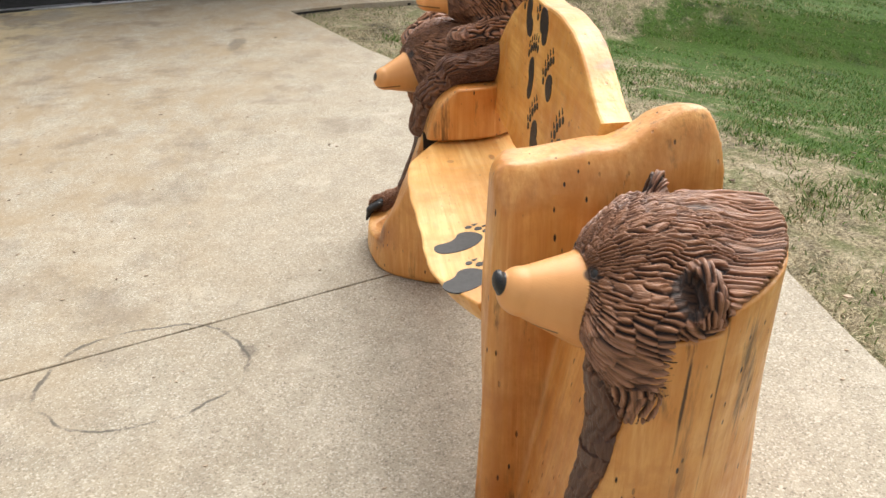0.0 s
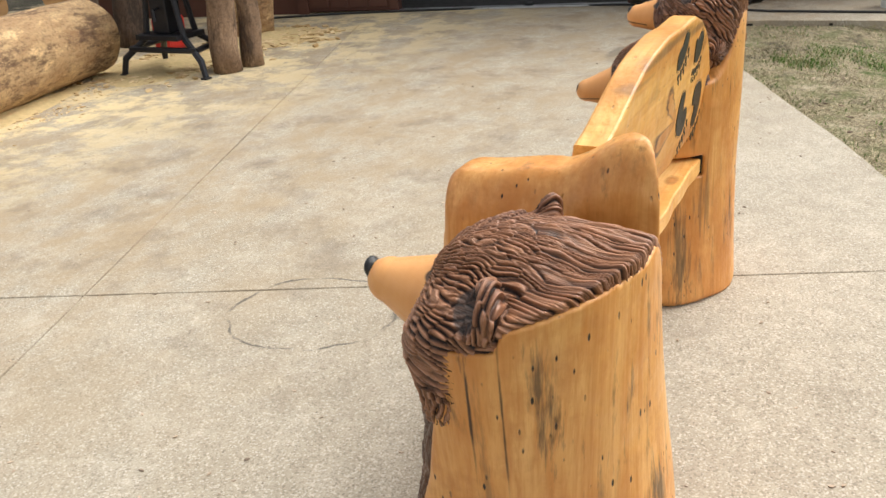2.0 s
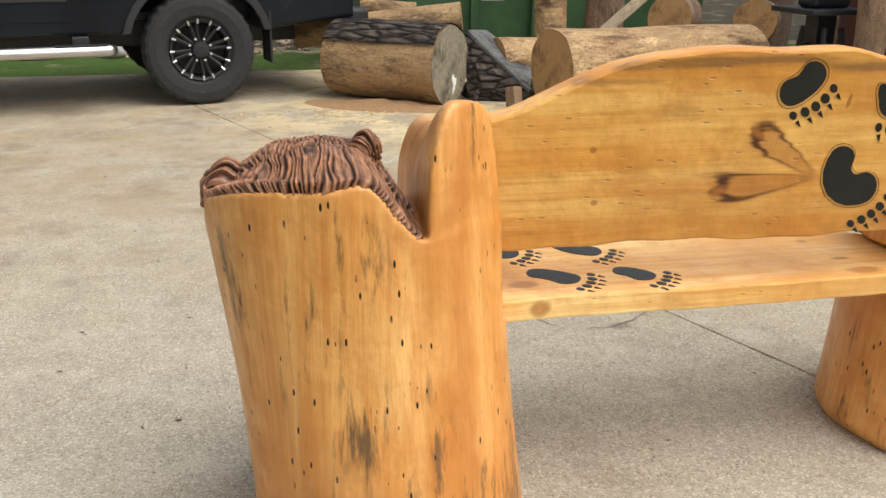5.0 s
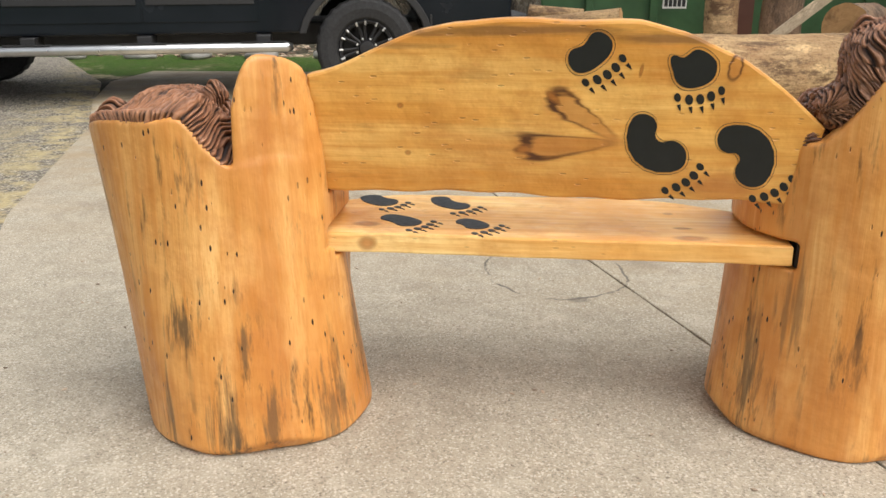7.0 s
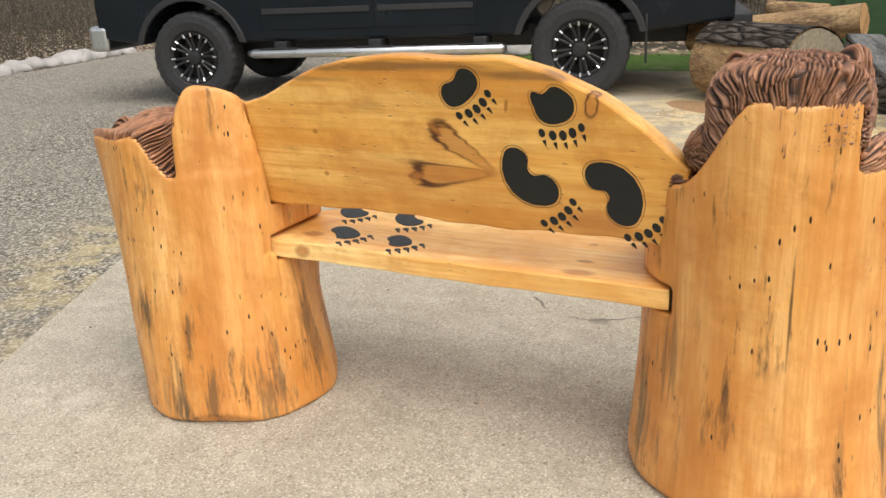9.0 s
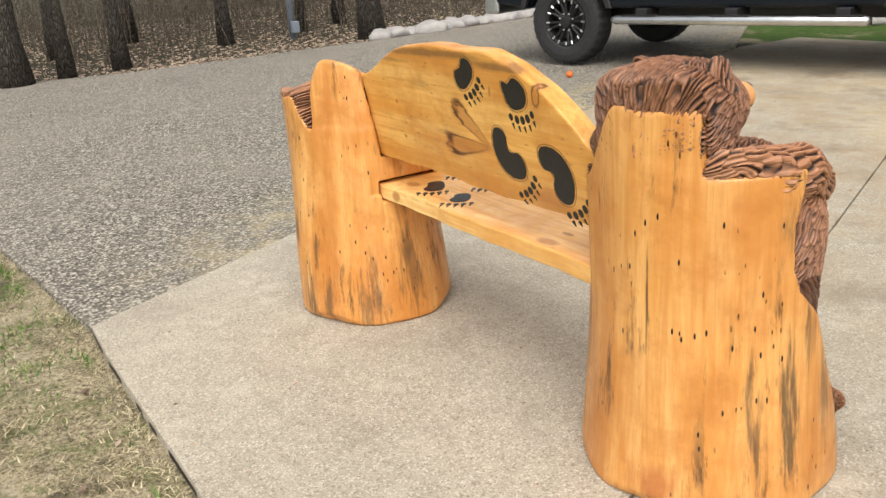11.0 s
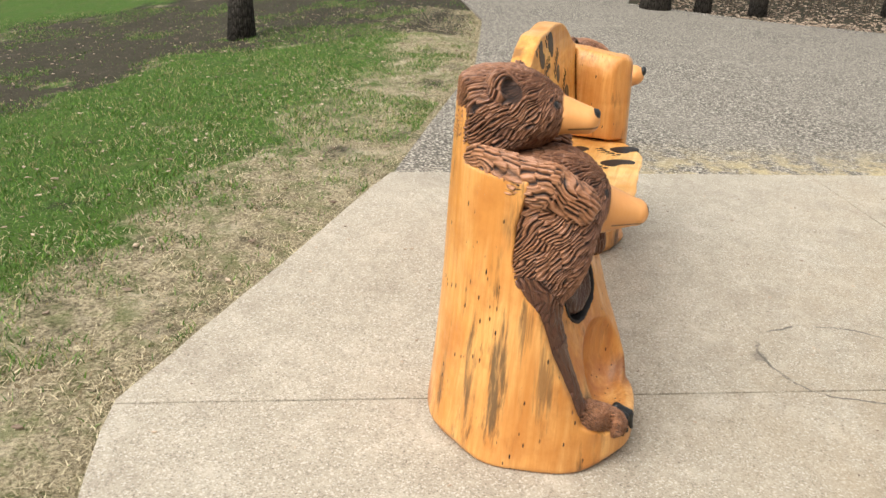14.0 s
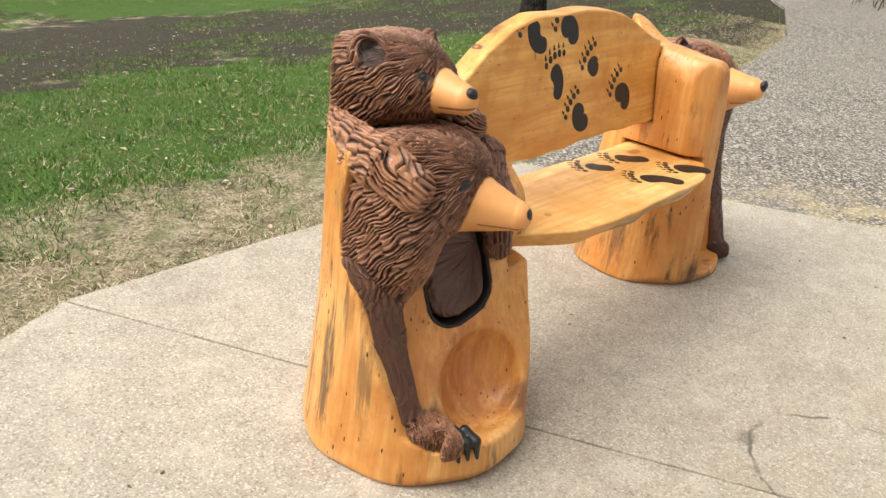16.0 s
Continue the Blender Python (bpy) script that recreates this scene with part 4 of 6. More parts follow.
def arm_b(p):
    """The upright arm of the lower log end: the log's own skin behind, high at the back and rounded in front."""
    x, y, z = p
    top = 0.942 - 0.075 * ramp01(-y, -0.12, 0.05) - 0.018 * ramp01(-y, 0.05, 0.22) - 0.9 * np.clip(y - 0.13, 0, 1) ** 1.2
    top = top - 0.10 * np.clip((np.abs(x - 0.58) - 0.035) / 0.06, 0, 1) ** 2
    d = smax(np.abs(x - 0.583) - 0.084 - 0.03 * (0.85 - z), z - top, 0.03)
    d = smax(d, -0.272 - 0.05 * (0.8 - z) - y, 0.045)
    d = smax(d, log_b(p) - 0.06 * ramp01(z, 0.25, 0.6), 0.012)
    return smax(d, np.where(y > -0.02, log_b(p), -0.2), 0.012)


def rim_b(x, y):
    """Height of the bare rim round the head."""
    low = 0.812 - 0.105 * ramp01(-x, -0.80, -0.675)
    return low - (0.062 * np.clip((0.2 - y) / 0.18, 0, 1) + 0.036 * ramp01(-y, -0.03, -0.005)) * ramp01(x, 0.74, 0.92) + 0.006 * np.sin(30 * x + 22 * y)


def wood_b(p):
    x, y, z = p
    d = log_b(p)
    d1 = smax(d, z - rim_b(x, y), 0.006)
    # hollow under the chin, the outer side cut back for neck and leg
    face = -0.115 - 0.20 * np.clip(0.62 - z, 0, 0.62) - np.where(z < 0.04, 0.3, 0.0)
    flank = np.interp(z, (0.0, 0.04, 0.06, 0.2, 0.41, 0.49, 0.55, 0.61, 0.66, 0.70, 0.74, 0.80), (-0.5, -0.5, -0.275, -0.215, -0.142, -0.127, -0.115, -0.103, -0.092, -0.08, -0.07, -0.06))
    front = face + (flank - face) * ramp01(x, 0.90, 0.96)
    d1 = smax(d1, np.where(x > 0.655, front - y, -1.0), 0.010)
    d1 = smax(d1, -ellipsoid(p, (0.79, -0.33, 0.33), (0.10, 0.11, 0.30)), 0.02)
    d2 = arm_b(p)
    d = smin(d1, d2, 0.008)
    d = smax(d, 0.497 + 0.0 * z - x - np.where(z > 0.47, 0.0, 1.0), 0.006)
    # slots for seat and backrest
    d = smax(d, -block(p, (0.30, -0.50, 0.446), (0.56, 0.018, 0.516), 0.004), 0.004)
    d = smax(d, -block((x, y - 0.13 * (z - 0.62), z), (0.30, -0.080, 0.60), (0.540, 0.000, 1.1), 0.004), 0.004)
    turn = np.arctan2(y + 0.045, x - 0.72)
    d = smax(d, log_b(p) + 0.8 * (0.019 + 0.012 * np.sin(3 * turn + 2) + 0.007 * np.sin(7 * turn) - z), 0.005)
    return smax(d, -z, 0.004)


v, q = carve(wood_a, (-1.16, -0.58, -0.02), (-0.40, 0.18, 1.0), 0.0065)
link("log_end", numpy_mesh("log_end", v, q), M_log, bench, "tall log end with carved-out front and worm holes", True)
v, q = carve(wood_b, (0.36, -0.40, -0.02), (1.16, 0.32, 1.0), 0.0065)
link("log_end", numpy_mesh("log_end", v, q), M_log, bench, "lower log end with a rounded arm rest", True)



def pocket(p):
    """Charred lining of the hollow round the belly."""
    d = belly_cut(p)
    return np.maximum(np.maximum(d - 0.003, -d - 0.006), np.maximum(apron_y(p[0], p[2]) - 0.002 - p[1], wood_a(p) - 0.009))


v, q = carve(pocket, (-0.96, -0.45, 0.25), (-0.60, -0.18, 0.64), 0.004)
link("hollow_lining", numpy_mesh("hollow_lining", v, q), M_char, bench, "charred black hollow under the chin", True)
for x0, x1, y0 in ((-0.622, -0.606, -0.30), (0.549, 0.565, -0.20)):
    part("slot_lining", box(x0, y0, 0.452, x1, 0.012, 0.512), M_char, bench, "charred end of the seat slot")
part("slot_lining", prism([(-0.074, 0.606), (-0.008, 0.606), (0.022, 0.84), (-0.044, 0.84)], 0.5375, 0.5445, 0), M_char, bench, "charred gap beside the backrest")

# upper bear of the tall end
C1 = (-0.815, -0.06, 0.912)
FACE_1 = radial((-0.815, -0.06, 0.90), (0.05, -0.72, 0.62))
EAR_1, HOLE_1 = ear((-0.922, -0.055, 0.984), (0.041, 0.030, 0.048), (-0.45, -1, 0.1), -0.35)
EAR_2, HOLE_2 = ear((-0.712, -0.055, 0.982), (0.034, 0.024, 0.040), (0.45, -1, 0.1), 0.35)
FURS_1 = [(lambda p: ellipsoid(p, C1, (0.130, 0.150, 0.105)), FACE_1, 0.03, 0.0),
          (lambda p: block(p, (-0.962, -0.09, 0.80), (-0.668, 0.09, 1.002), 0.06), FACE_1, 0.05, 0.0),
          EAR_1, EAR_2,
          limb((-0.99, -0.02, 0.790), (-1.010, -0.20, 0.778), 0.060, 0.060, 0.004, 1.0), limb((-1.010, -0.20, 0.778), (-0.985, -0.285, 0.735), 0.060, 0.052, 0.010, 0.8),
          limb((-0.67, 0.0, 0.82), (-0.66, -0.17, 0.80), 0.05, 0.042)]
EYES_1, SOCKETS_1 = eyes(FURS_1[:2], (-0.866, 0.948), (-0.762, 0.948))
bear("bear_carving", "carved bear cub head and arm, dark brown stained fur, bare snout", FURS_1, [MUZZLE_1],
     EYES_1 + [lambda p: ellipsoid(p, (-0.806, -0.281, 0.924), (0.0165, 0.012, 0.0135))],
     (-1.10, -0.34, 0.66), (-0.54, 0.12, 1.06), bench, fit=lambda p: np.maximum(log_a(p) + 0.004 - 0.048 * ramp01(-p[1], 0.10, 0.19), -wood_a(p) - 0.006),
     darks=SOCKETS_1 + [HOLE_1, HOLE_2, mouth(MUZZLE_1, 0.884, -0.12, -0.222, -0.30)])

# lower bear of the tall end
C2 = (-0.845, -0.20, 0.695)
FACE_2 = radial(C2, (0.22, -0.85, 0.45))


def belly(p):
    """The furry belly inside its burnt hollow."""
    q = (p[0], p[1], p[2] - 0.38 * np.clip(p[0] + 0.80, 0, 1))
    return smax(block(q, (-0.866, -0.50, 0.362), (-0.705, -0.19, 0.66), 0.05), apron_y(p[0], p[2]) - 0.004 - p[1], 0.03)


FURS_2 = [(lambda p: ellipsoid(p, C2, (0.175, 0.15, 0.13)), FACE_2, 0.03, 0.0),
          (lambda p: ellipsoid(p, (-0.958, -0.19, 0.60), (0.108, 0.14, 0.18)), along((-0.90, -0.38, 0.74), (-1.02, -0.10, 0.47), 0.17), 0.05, 0.2),
          (lambda p: ellipsoid(p, (-0.80, -0.11, 0.72), (0.20, 0.17, 0.095)), FACE_2, 0.05, 0.0),
          limb((-0.60, -0.04, 0.745), (-0.618, -0.19, 0.708), 0.056, 0.052, 0.004, -0.4), limb((-0.618, -0.19, 0.708), (-0.645, -0.270, 0.625), 0.052, 0.046, 0.02, -0.4), limb((-0.645, -0.270, 0.625), (-0.665, -0.305, 0.52), 0.046, 0.036, 0.02, -0.5),
          limb((-1.000, -0.19, 0.52), (-1.000, -0.236, 0.36), 0.072, 0.052, 0.03, -0.7), limb((-1.000, -0.236, 0.36), (-0.992, -0.325, 0.17), 0.051, 0.044, 0.03, -0.8),
          ell((-0.960, -0.395, 0.125), (0.064, 0.090, 0.046), (0.3, 1, 0.3), 0.03, 0.9),
          (belly, along((-0.78, -0.30, 0.7), (-0.78, -0.36, 0.3), 0.10), 0.004, -0.8)]
EYES_2, SOCKETS_2 = eyes(FURS_2[:1], (-0.868, 0.738), (-0.752, 0.738))
bear("bear_carving", "carved bear with dark brown stained fur, leg and clawed foot, bare snout", FURS_2, [MUZZLE_2],
     EYES_2 + [lambda p: ellipsoid(p, (-0.750, -0.437, 0.668), (0.0165, 0.012, 0.015))]
     + [lambda p, i=i: smin(cone(p, (-0.948 + 0.024 * i, -0.430 - 0.010 * i, 0.142), (-0.944 + 0.024 * i, -0.465 - 0.010 * i, 0.126), 0.013, 0.012), cone(p, (-0.944 + 0.024 * i, -0.465 - 0.010 * i, 0.126), (-0.946 + 0.023 * i, -0.478 - 0.010 * i, 0.086), 0.012, 0.005), 0.008) for i in range(3)],
     (-1.12, -0.55, 0.04), (-0.47, 0.06, 0.86), bench,
     fit=lambda p: np.maximum(log_a(p) + 0.007 - 0.018 * ramp01(p[2], 0.5, 0.6) * ramp01(-p[1], 0.12, 0.2) - 0.04 * ramp01(-p[1], 0.44, 0.47) * ramp01(0.2 - p[2], 0.0, 0.03), -wood_a(p) - 0.006),
     darks=SOCKETS_2 + [mouth(MUZZLE_2, 0.640, 0.05, -0.365, -0.46)])

# bear of the lower end
C3 = (0.875, -0.03, 0.715)
FACE_3 = radial((0.880, -0.06, 0.72), (0.0, -1, 0.22))


def crown(p):
    x, y, z = p
    dome = rim_b(x, y) + 0.004 + 0.046 * np.exp(-((x - 0.875) ** 2 / 0.022 + (y - 0.01) ** 2 / 0.030))
    return smax(smax(smax(z - dome, 0.66 - z, 0.01), 0.68 - x, 0.01), -0.06 - y, 0.05)


EAR_3, HOLE_3 = ear((0.765, -0.006, 0.832), (0.034, 0.024, 0.042), (-0.3, -1, 0.25), -0.2)
EAR_4, HOLE_4 = ear((1.030, -0.012, 0.768), (0.042, 0.026, 0.052), (0.35, -1, 0.10), -0.30, 0.016)
FURS_3 = [(lambda p: ellipsoid(p, C3, (0.158, 0.150, 0.138)), FACE_3, 0.03, 0.2), (crown, FACE_3, 0.055, 0.3),
          (lambda p: ellipsoid(p, (0.985, -0.075, 0.680), (0.10, 0.10, 0.10)), FACE_3, 0.04, 0.2),
          (lambda p: cone(p, (0.985, -0.085, 0.66), (1.035, -0.100, 0.570), 0.088, 0.032), along((1.0, -0.08, 0.70), (1.035, -0.10, 0.55), 0.08), 0.03, -0.1),
          EAR_3, EAR_4,
          limb((0.965, -0.112, 0.60), (0.968, -0.116, 0.45), 0.056, 0.043, 0.012, -0.7), limb((0.968, -0.116, 0.45), (0.962, -0.165, 0.25), 0.043, 0.040, 0.03, -0.7),
          limb((0.962, -0.165, 0.25), (0.950, -0.230, 0.08), 0.040, 0.040, 0.03, -0.7), ell((0.945, -0.255, 0.040), (0.045, 0.05, 0.035), (0, -1, 0), 0.03, -0.5)]
EYES_3, SOCKETS_3 = eyes(FURS_3[:1], (0.934, 0.766), (0.824, 0.766))
bear("bear_carving", "carved bear head with dark brown stained fur and bare snout", FURS_3, [MUZZLE_3],
     EYES_3 + [lambda p: ellipsoid(p, (0.887, -0.304, 0.740), (0.021, 0.012, 0.020))],
     (0.64, -0.40, -0.01), (1.16, 0.30, 0.92), bench, fit=lambda p: np.maximum(np.where(p[1] > -0.15, log_b(p) + 0.006 - 0.012 * ramp01(np.where(p[2] > 0.735, 0.03, -0.050) - p[1], 0.0, 0.03) * ramp01(p[2], 0.50, 0.58), log_b(p) - 0.06), -wood_b(p) - 0.006),
     darks=SOCKETS_3 + [HOLE_3, HOLE_4, mouth(MUZZLE_3, 0.660, -0.15, -0.215, -0.258)])


# seat plank with a wavy live edge in front
def seat_outline():
    pts = []
    for i in range(41):
        x = -0.60 + 1.14 * i / 40
        y = -0.366 - 0.016 * math.sin(math.pi * (i / 40)) + 0.003 * math.sin(x * 13) + 0.0015 * math.sin(x * 41 + 1)
        if x > 0.33:
            y += 1.1 * (x - 0.33) ** 1.7
        if x < -0.30:
            y += 0.9 * (-0.30 - x) ** 1.5
        pts.append((x, y))
    for i in range(41):
        x = 0.54 - 1.14 * i / 40
        pts.append((x, 0.008 + 0.003 * math.sin(x * 9 + 2) + 0.002 * math.sin(x * 31)))
    return pts


SEAT_TOP = 0.503
bm = prism(seat_outline(), SEAT_TOP - 0.050, SEAT_TOP, 2, 0.005, 2)
for vert in bm.verts:
    if vert.co.y < -0.2 and vert.co.z < SEAT_TOP - 0.03:
        vert.co.y += 0.022 + 0.006 * math.sin(vert.co.x * 21)
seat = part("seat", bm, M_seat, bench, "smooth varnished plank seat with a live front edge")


# backrest: an arched board that leans back
def back_top(x):
    pts = ((-0.66, 0.755), (-0.627, 0.79), (-0.55, 0.855), (-0.44, 0.93), (-0.33, 0.985), (-0.22, 1.008), (0.0, 1.014), (0.2, 1.006), (0.27, 0.988), (0.37, 0.945), (0.47, 0.905), (0.54, 0.885))
    for (x0, z0), (x1, z1) in zip(pts, pts[1:]):
        if x <= x1:
            t = max(0.0, (x - x0) / (x1 - x0))
            return z0 + (z1 - z0) * t
    return pts[-1][1]


def back_outline():
    pts = []
    for i in range(49):
        x = -0.635 + 1.165 * i / 48
        pts.append((x, back_top(x) + 0.003 * math.sin(x * 23)))
    for i in range(33):
        x = 0.530 - 1.130 * i / 32
        pts.append((x, 0.610 - 0.012 * (i / 32) + 0.004 * math.sin(x * 11) + 0.0025 * math.sin(x * 37)))
    return pts


LEAN_BACK = 0.13
BACK_Y, BACK_T = -0.040, 0.068
bm = prism(back_outline(), BACK_Y - BACK_T / 2, BACK_Y + BACK_T / 2, 1, 0.007, 2)
for vert in bm.verts:
    vert.co.y += LEAN_BACK * (vert.co.z - 0.62)
backrest = part("backrest", bm, M_board, bench, "arched varnished pine board with knots and a feathered grain figure")


def kidney(long, wide, bend, n=36):
    """Outline of a bear's paw pad, long along +y: a round-ended bean swept along an arc; a short one is a rounded heart."""
    pts = []
    if long > wide * 1.1:
        half, turn = 0.5 * (long - 0.85 * wide), 1.9 * bend
        rad = half / turn if abs(turn) > 0.02 else 1e3
        turn = half / rad
        for i in range(n):
            a = 2 * math.pi * i / n
            t, u = math.sin(a), math.cos(a)
            k = max(-1.0, min(1.0, 1.7 * t))
            th = turn * k
            cx, cy = rad * (1 - math.cos(th)) - 0.5 * rad * (1 - math.cos(turn)), rad * math.sin(th)
            r = 0.5 * wide * (1.0 + 0.10 * k)
            ox = math.copysign(r, u) if abs(1.7 * t) < 1 else 0.0
            oy = 0.0
            if abs(1.7 * t) >= 1:
                f = (math.asin(abs(t)) - math.asin(1 / 1.7)) / (math.pi / 2 - math.asin(1 / 1.7))
                f = f * math.pi / 2
                ox, oy = math.copysign(r * math.cos(f), u), math.copysign(0.85 * r * math.sin(f), t)
            pts.append((cx + ox * math.cos(th) + oy * math.sin(th), cy - ox * math.sin(th) + oy * math.cos(th)))
        return pts
    for i in range(n):
        a = 2 * math.pi * i / n
        t, u = math.sin(a), math.cos(a)
        x = math.copysign(abs(u) ** 0.85, u) * 0.5 * wide * (1.0 + 0.10 * t)
        y = math.copysign(abs(t) ** 0.95, t) * 0.5 * long
        if t < 0:
            y += 0.24 * long * math.exp(-((x / (0.22 * wide)) ** 2))
            x += bend * wide * t
        pts.append((x, y))
    return pts


def paw_print(name, long, wide, bend, place, parent, label, rim=True):
    """A pad, five toes and five claws. place(a, b): the surface's point for a (across) and b (ahead), and its normal."""
    bm = bmesh.new()

    def patch(outline, lift):
        top = []
        low = []
        for a, b in outline:
            pt, nrm = place(a, b)
            top.append(bm.verts.new(pt + nrm * lift))
            low.append(bm.verts.new(pt - nrm * 0.002))
        bm.faces.new(top)
        for i in range(len(top)):
            j = (i + 1) % len(top)
            bm.faces.new((low[i], low[j], top[j], top[i]))

    pad = kidney(long, wide, bend)
    patch(pad, 0.0014)
    # thin carved outline round the pad
    for i in range(len(pad) if rim else 0):
        (a0, b0), (a1, b1) = pad[i], pad[(i + 1) % len(pad)]
        g0, g1 = 1 + 0.0062 / math.hypot(a0, b0), 1 + 0.0062 / math.hypot(a1, b1)
        h0, h1 = 1 + 0.0052 / math.hypot(a0, b0), 1 + 0.0052 / math.hypot(a1, b1)
        patch([(a0 * h0, b0 * h0), (a1 * h1, b1 * h1), (a1 * g1, b1 * g1), (a0 * g0, b0 * g0)], 0.0008)
    for k in range(5):
        a = (k - 2) * 0.0235
        b = long / 2 + 0.024 - 0.003 * (k - 2) ** 2 + 0.002 * k
        r = 0.0088 if k not in (0, 4) else 0.0075
        patch([(a + r * math.cos(t), b + 1.35 * r * math.sin(t)) for t in [2 * math.pi * i / 12 for i in range(12)]], 0.0014)
        c0 = b + 0.0165
        patch([(a - 0.0042, c0), (a + 0.0042, c0), (a + 0.003, c0 + 0.008), (a + 0.0008, c0 + 0.017), (a - 0.0025, c0 + 0.008)], 0.0014)
    bmesh.ops.recalc_face_normals(bm, faces=bm.faces[:])
    return part(name, bm, M_paint, parent, label)


def on_back(x, z, turn, rear):
    """Places a print on the backrest's rear or front face, turned by degrees in its plane."""
    c, s = math.cos(radians(turn)), math.sin(radians(turn))
    side = 1 if rear else -1
    nrm = Vector((0, side, -LEAN_BACK * side)).normalized()

    def place(a, b):
        px = x + c * a - s * b
        pz = min(z + s * a + c * b, back_top(px) - 0.008)
        return Vector((px, BACK_Y + side * BACK_T / 2 + LEAN_BACK * (pz - 0.62), pz)), nrm
    return place


def on_seat(x, y, turn):
    c, s = math.cos(radians(turn)), math.sin(radians(turn))
    return lambda a, b: (Vector((x + c * a - s * b, y + s * a + c * b, SEAT_TOP)), Vector((0, 0, 1)))


for x, z, turn, long, wide, bend in ((-0.110, 0.944, 140, 0.074, 0.104, 0.0), (-0.338, 0.914, 165, 0.094, 0.092, 0.2), (-0.262, 0.733, 136, 0.184, 0.068, 0.62), (-0.474, 0.722, 143, 0.184, 0.072, -0.62)):
    paw_print("paw_print", long, wide, bend, on_back(x, z, turn, True), backrest, "black painted bear paw print")
for x, z, turn, long, wide, bend in ((-0.218, 0.948, 44, 0.120, 0.054, 0.45), (-0.046, 0.962, 50, 0.112, 0.062, -0.5), (-0.105, 0.812, 14, 0.112, 0.050, -0.35), (0.093, 0.838, 40, 0.066, 0.056, 0.2), (0.290, 0.722, 47, 0.120, 0.058, -0.62), (0.030, 0.682, 44, 0.115, 0.060, 0.60)):
    paw_print("paw_print", long, wide, bend, on_back(x, z, turn, False), backrest, "black painted bear paw print", False)
for x, y, turn, long, wide, bend in ((0.157, -0.10, 44, 0.100, 0.058, 0.2), (0.342, -0.115, 52, 0.125, 0.062, 0.15), (0.238, -0.29, 40, 0.150, 0.060, -0.3), (0.435, -0.300, 46, 0.130, 0.070, -0.2)):
    paw_print("paw_print", long, wide, bend, on_seat(x, y, turn), seat, "black painted bear paw print", False)


# ---------- the setting ----------
def edge_y(x):
    """The lawn's edge along slab and drive."""
    pts = ((-60, 1.7), (-8.2, 1.62), (-6.16, 1.42), (-5.96, -0.45), (-5.7, -1.0), (-4.2, -0.42), (-3.36, -0.03), (-2.56, 0.36), (-1.75, 0.70), (-1.42, 0.87), (-1.2, 0.95), (1.2, 0.95), (2.07, 1.05), (4.5, 1.32), (7.2, 1.92), (9.3, 2.79), (14, 6.0), (60, 40))
    for (x0, y0), (x1, y1) in zip(pts, pts[1:]):
        if x <= x1:
            return y0 + (y1 - y0) * max(0.0, (x - x0) / (x1 - x0))
    return pts[-1][1]


def ground_z(x, y):
    d = y - edge_y(x)
    z = -0.045 - 0.16 * max(0.0, min(d - 0.8, 10.0))
    return z


def soil_band(x, y):
    """Bare dark soil under the trees, beyond a strip of lawn that narrows towards the road."""
    s = y - np.minimum(7.6 - 0.78 * x, 4.8) + 2.6 * (value_noise(x * 0.6 + 60, y * 0.6 + 60) - 0.5) + 1.8 * (value_noise(x * 2.1 + 80, y * 2.1 + 80) - 0.5)
    return ramp01(s, -0.6, 0.9) * (1 - ramp01(s, 5.5, 9.0)) * ramp01(x, -2.5, 0.5)


def spread(lo, hi, mid, fine, grow):
    """Coordinates that are close together near mid and widen outwards."""
    out, s, x = [mid], fine, mid
    while x < hi:
        x += s
        s = s if abs(x - mid) < 4 else s * grow
        out.append(x)
    s, x = fine, mid
    while x > lo:
        x -= s
        s = s if abs(x - mid) < 4 else s * grow
        out.insert(0, x)
    return out


xs, ys = spread(-400, 400, 0.0, 0.16, 1.13), spread(-400, 400, 1.5, 0.14, 1.13)
gv, wear, soil = [], [], []
for x in xs:
    for y in ys:
        d = y - edge_y(x)
        z = ground_z(x, y) + (0.016 * noise.noise((x * 2.2, y * 2.2, 0)) + 0.01 * noise.noise((x * 7, y * 7, 3)) if d > 0 else 0)
        gv.append((x, y, z))
        w = max(0.0, 1.30 - max(0.0, d) / 0.95)
        w += 1.1 * float(soil_band(np.float64(x), np.float64(y)))
        if x < -1.3 and d > 0:
            w += 0.35 * math.exp(-((d - 1.6) / 1.6) ** 2)
        if d < -0.1:
            w = 1.25 if not (-9.2 < y < -7.0 and x < 9) else 0.15
        wear.append(w)
        so = 1.7 * float(soil_band(np.float64(x), np.float64(y))) + 0.22 * max(0.0, 1 - max(0.0, d) / 2.0)
        soil.append(so if d > -0.1 else (1.0 if w > 1 else 0.0))
ny = len(ys)
ground = raw("ground", gv, [(i * ny + j, (i + 1) * ny + j, (i + 1) * ny + j + 1, i * ny + j + 1) for i in range(len(xs) - 1) for j in range(ny - 1)], M_lawn, None, "", True)
ground.data.attributes.new("wear", "FLOAT", "POINT").data.foreach_set("value", wear)
ground.data.attributes.new("soil", "FLOAT", "POINT").data.foreach_set("value", soil)
tagged(ground, "spring lawn, green with worn straw-coloured edges and bare soil", "ground", kind="structure")

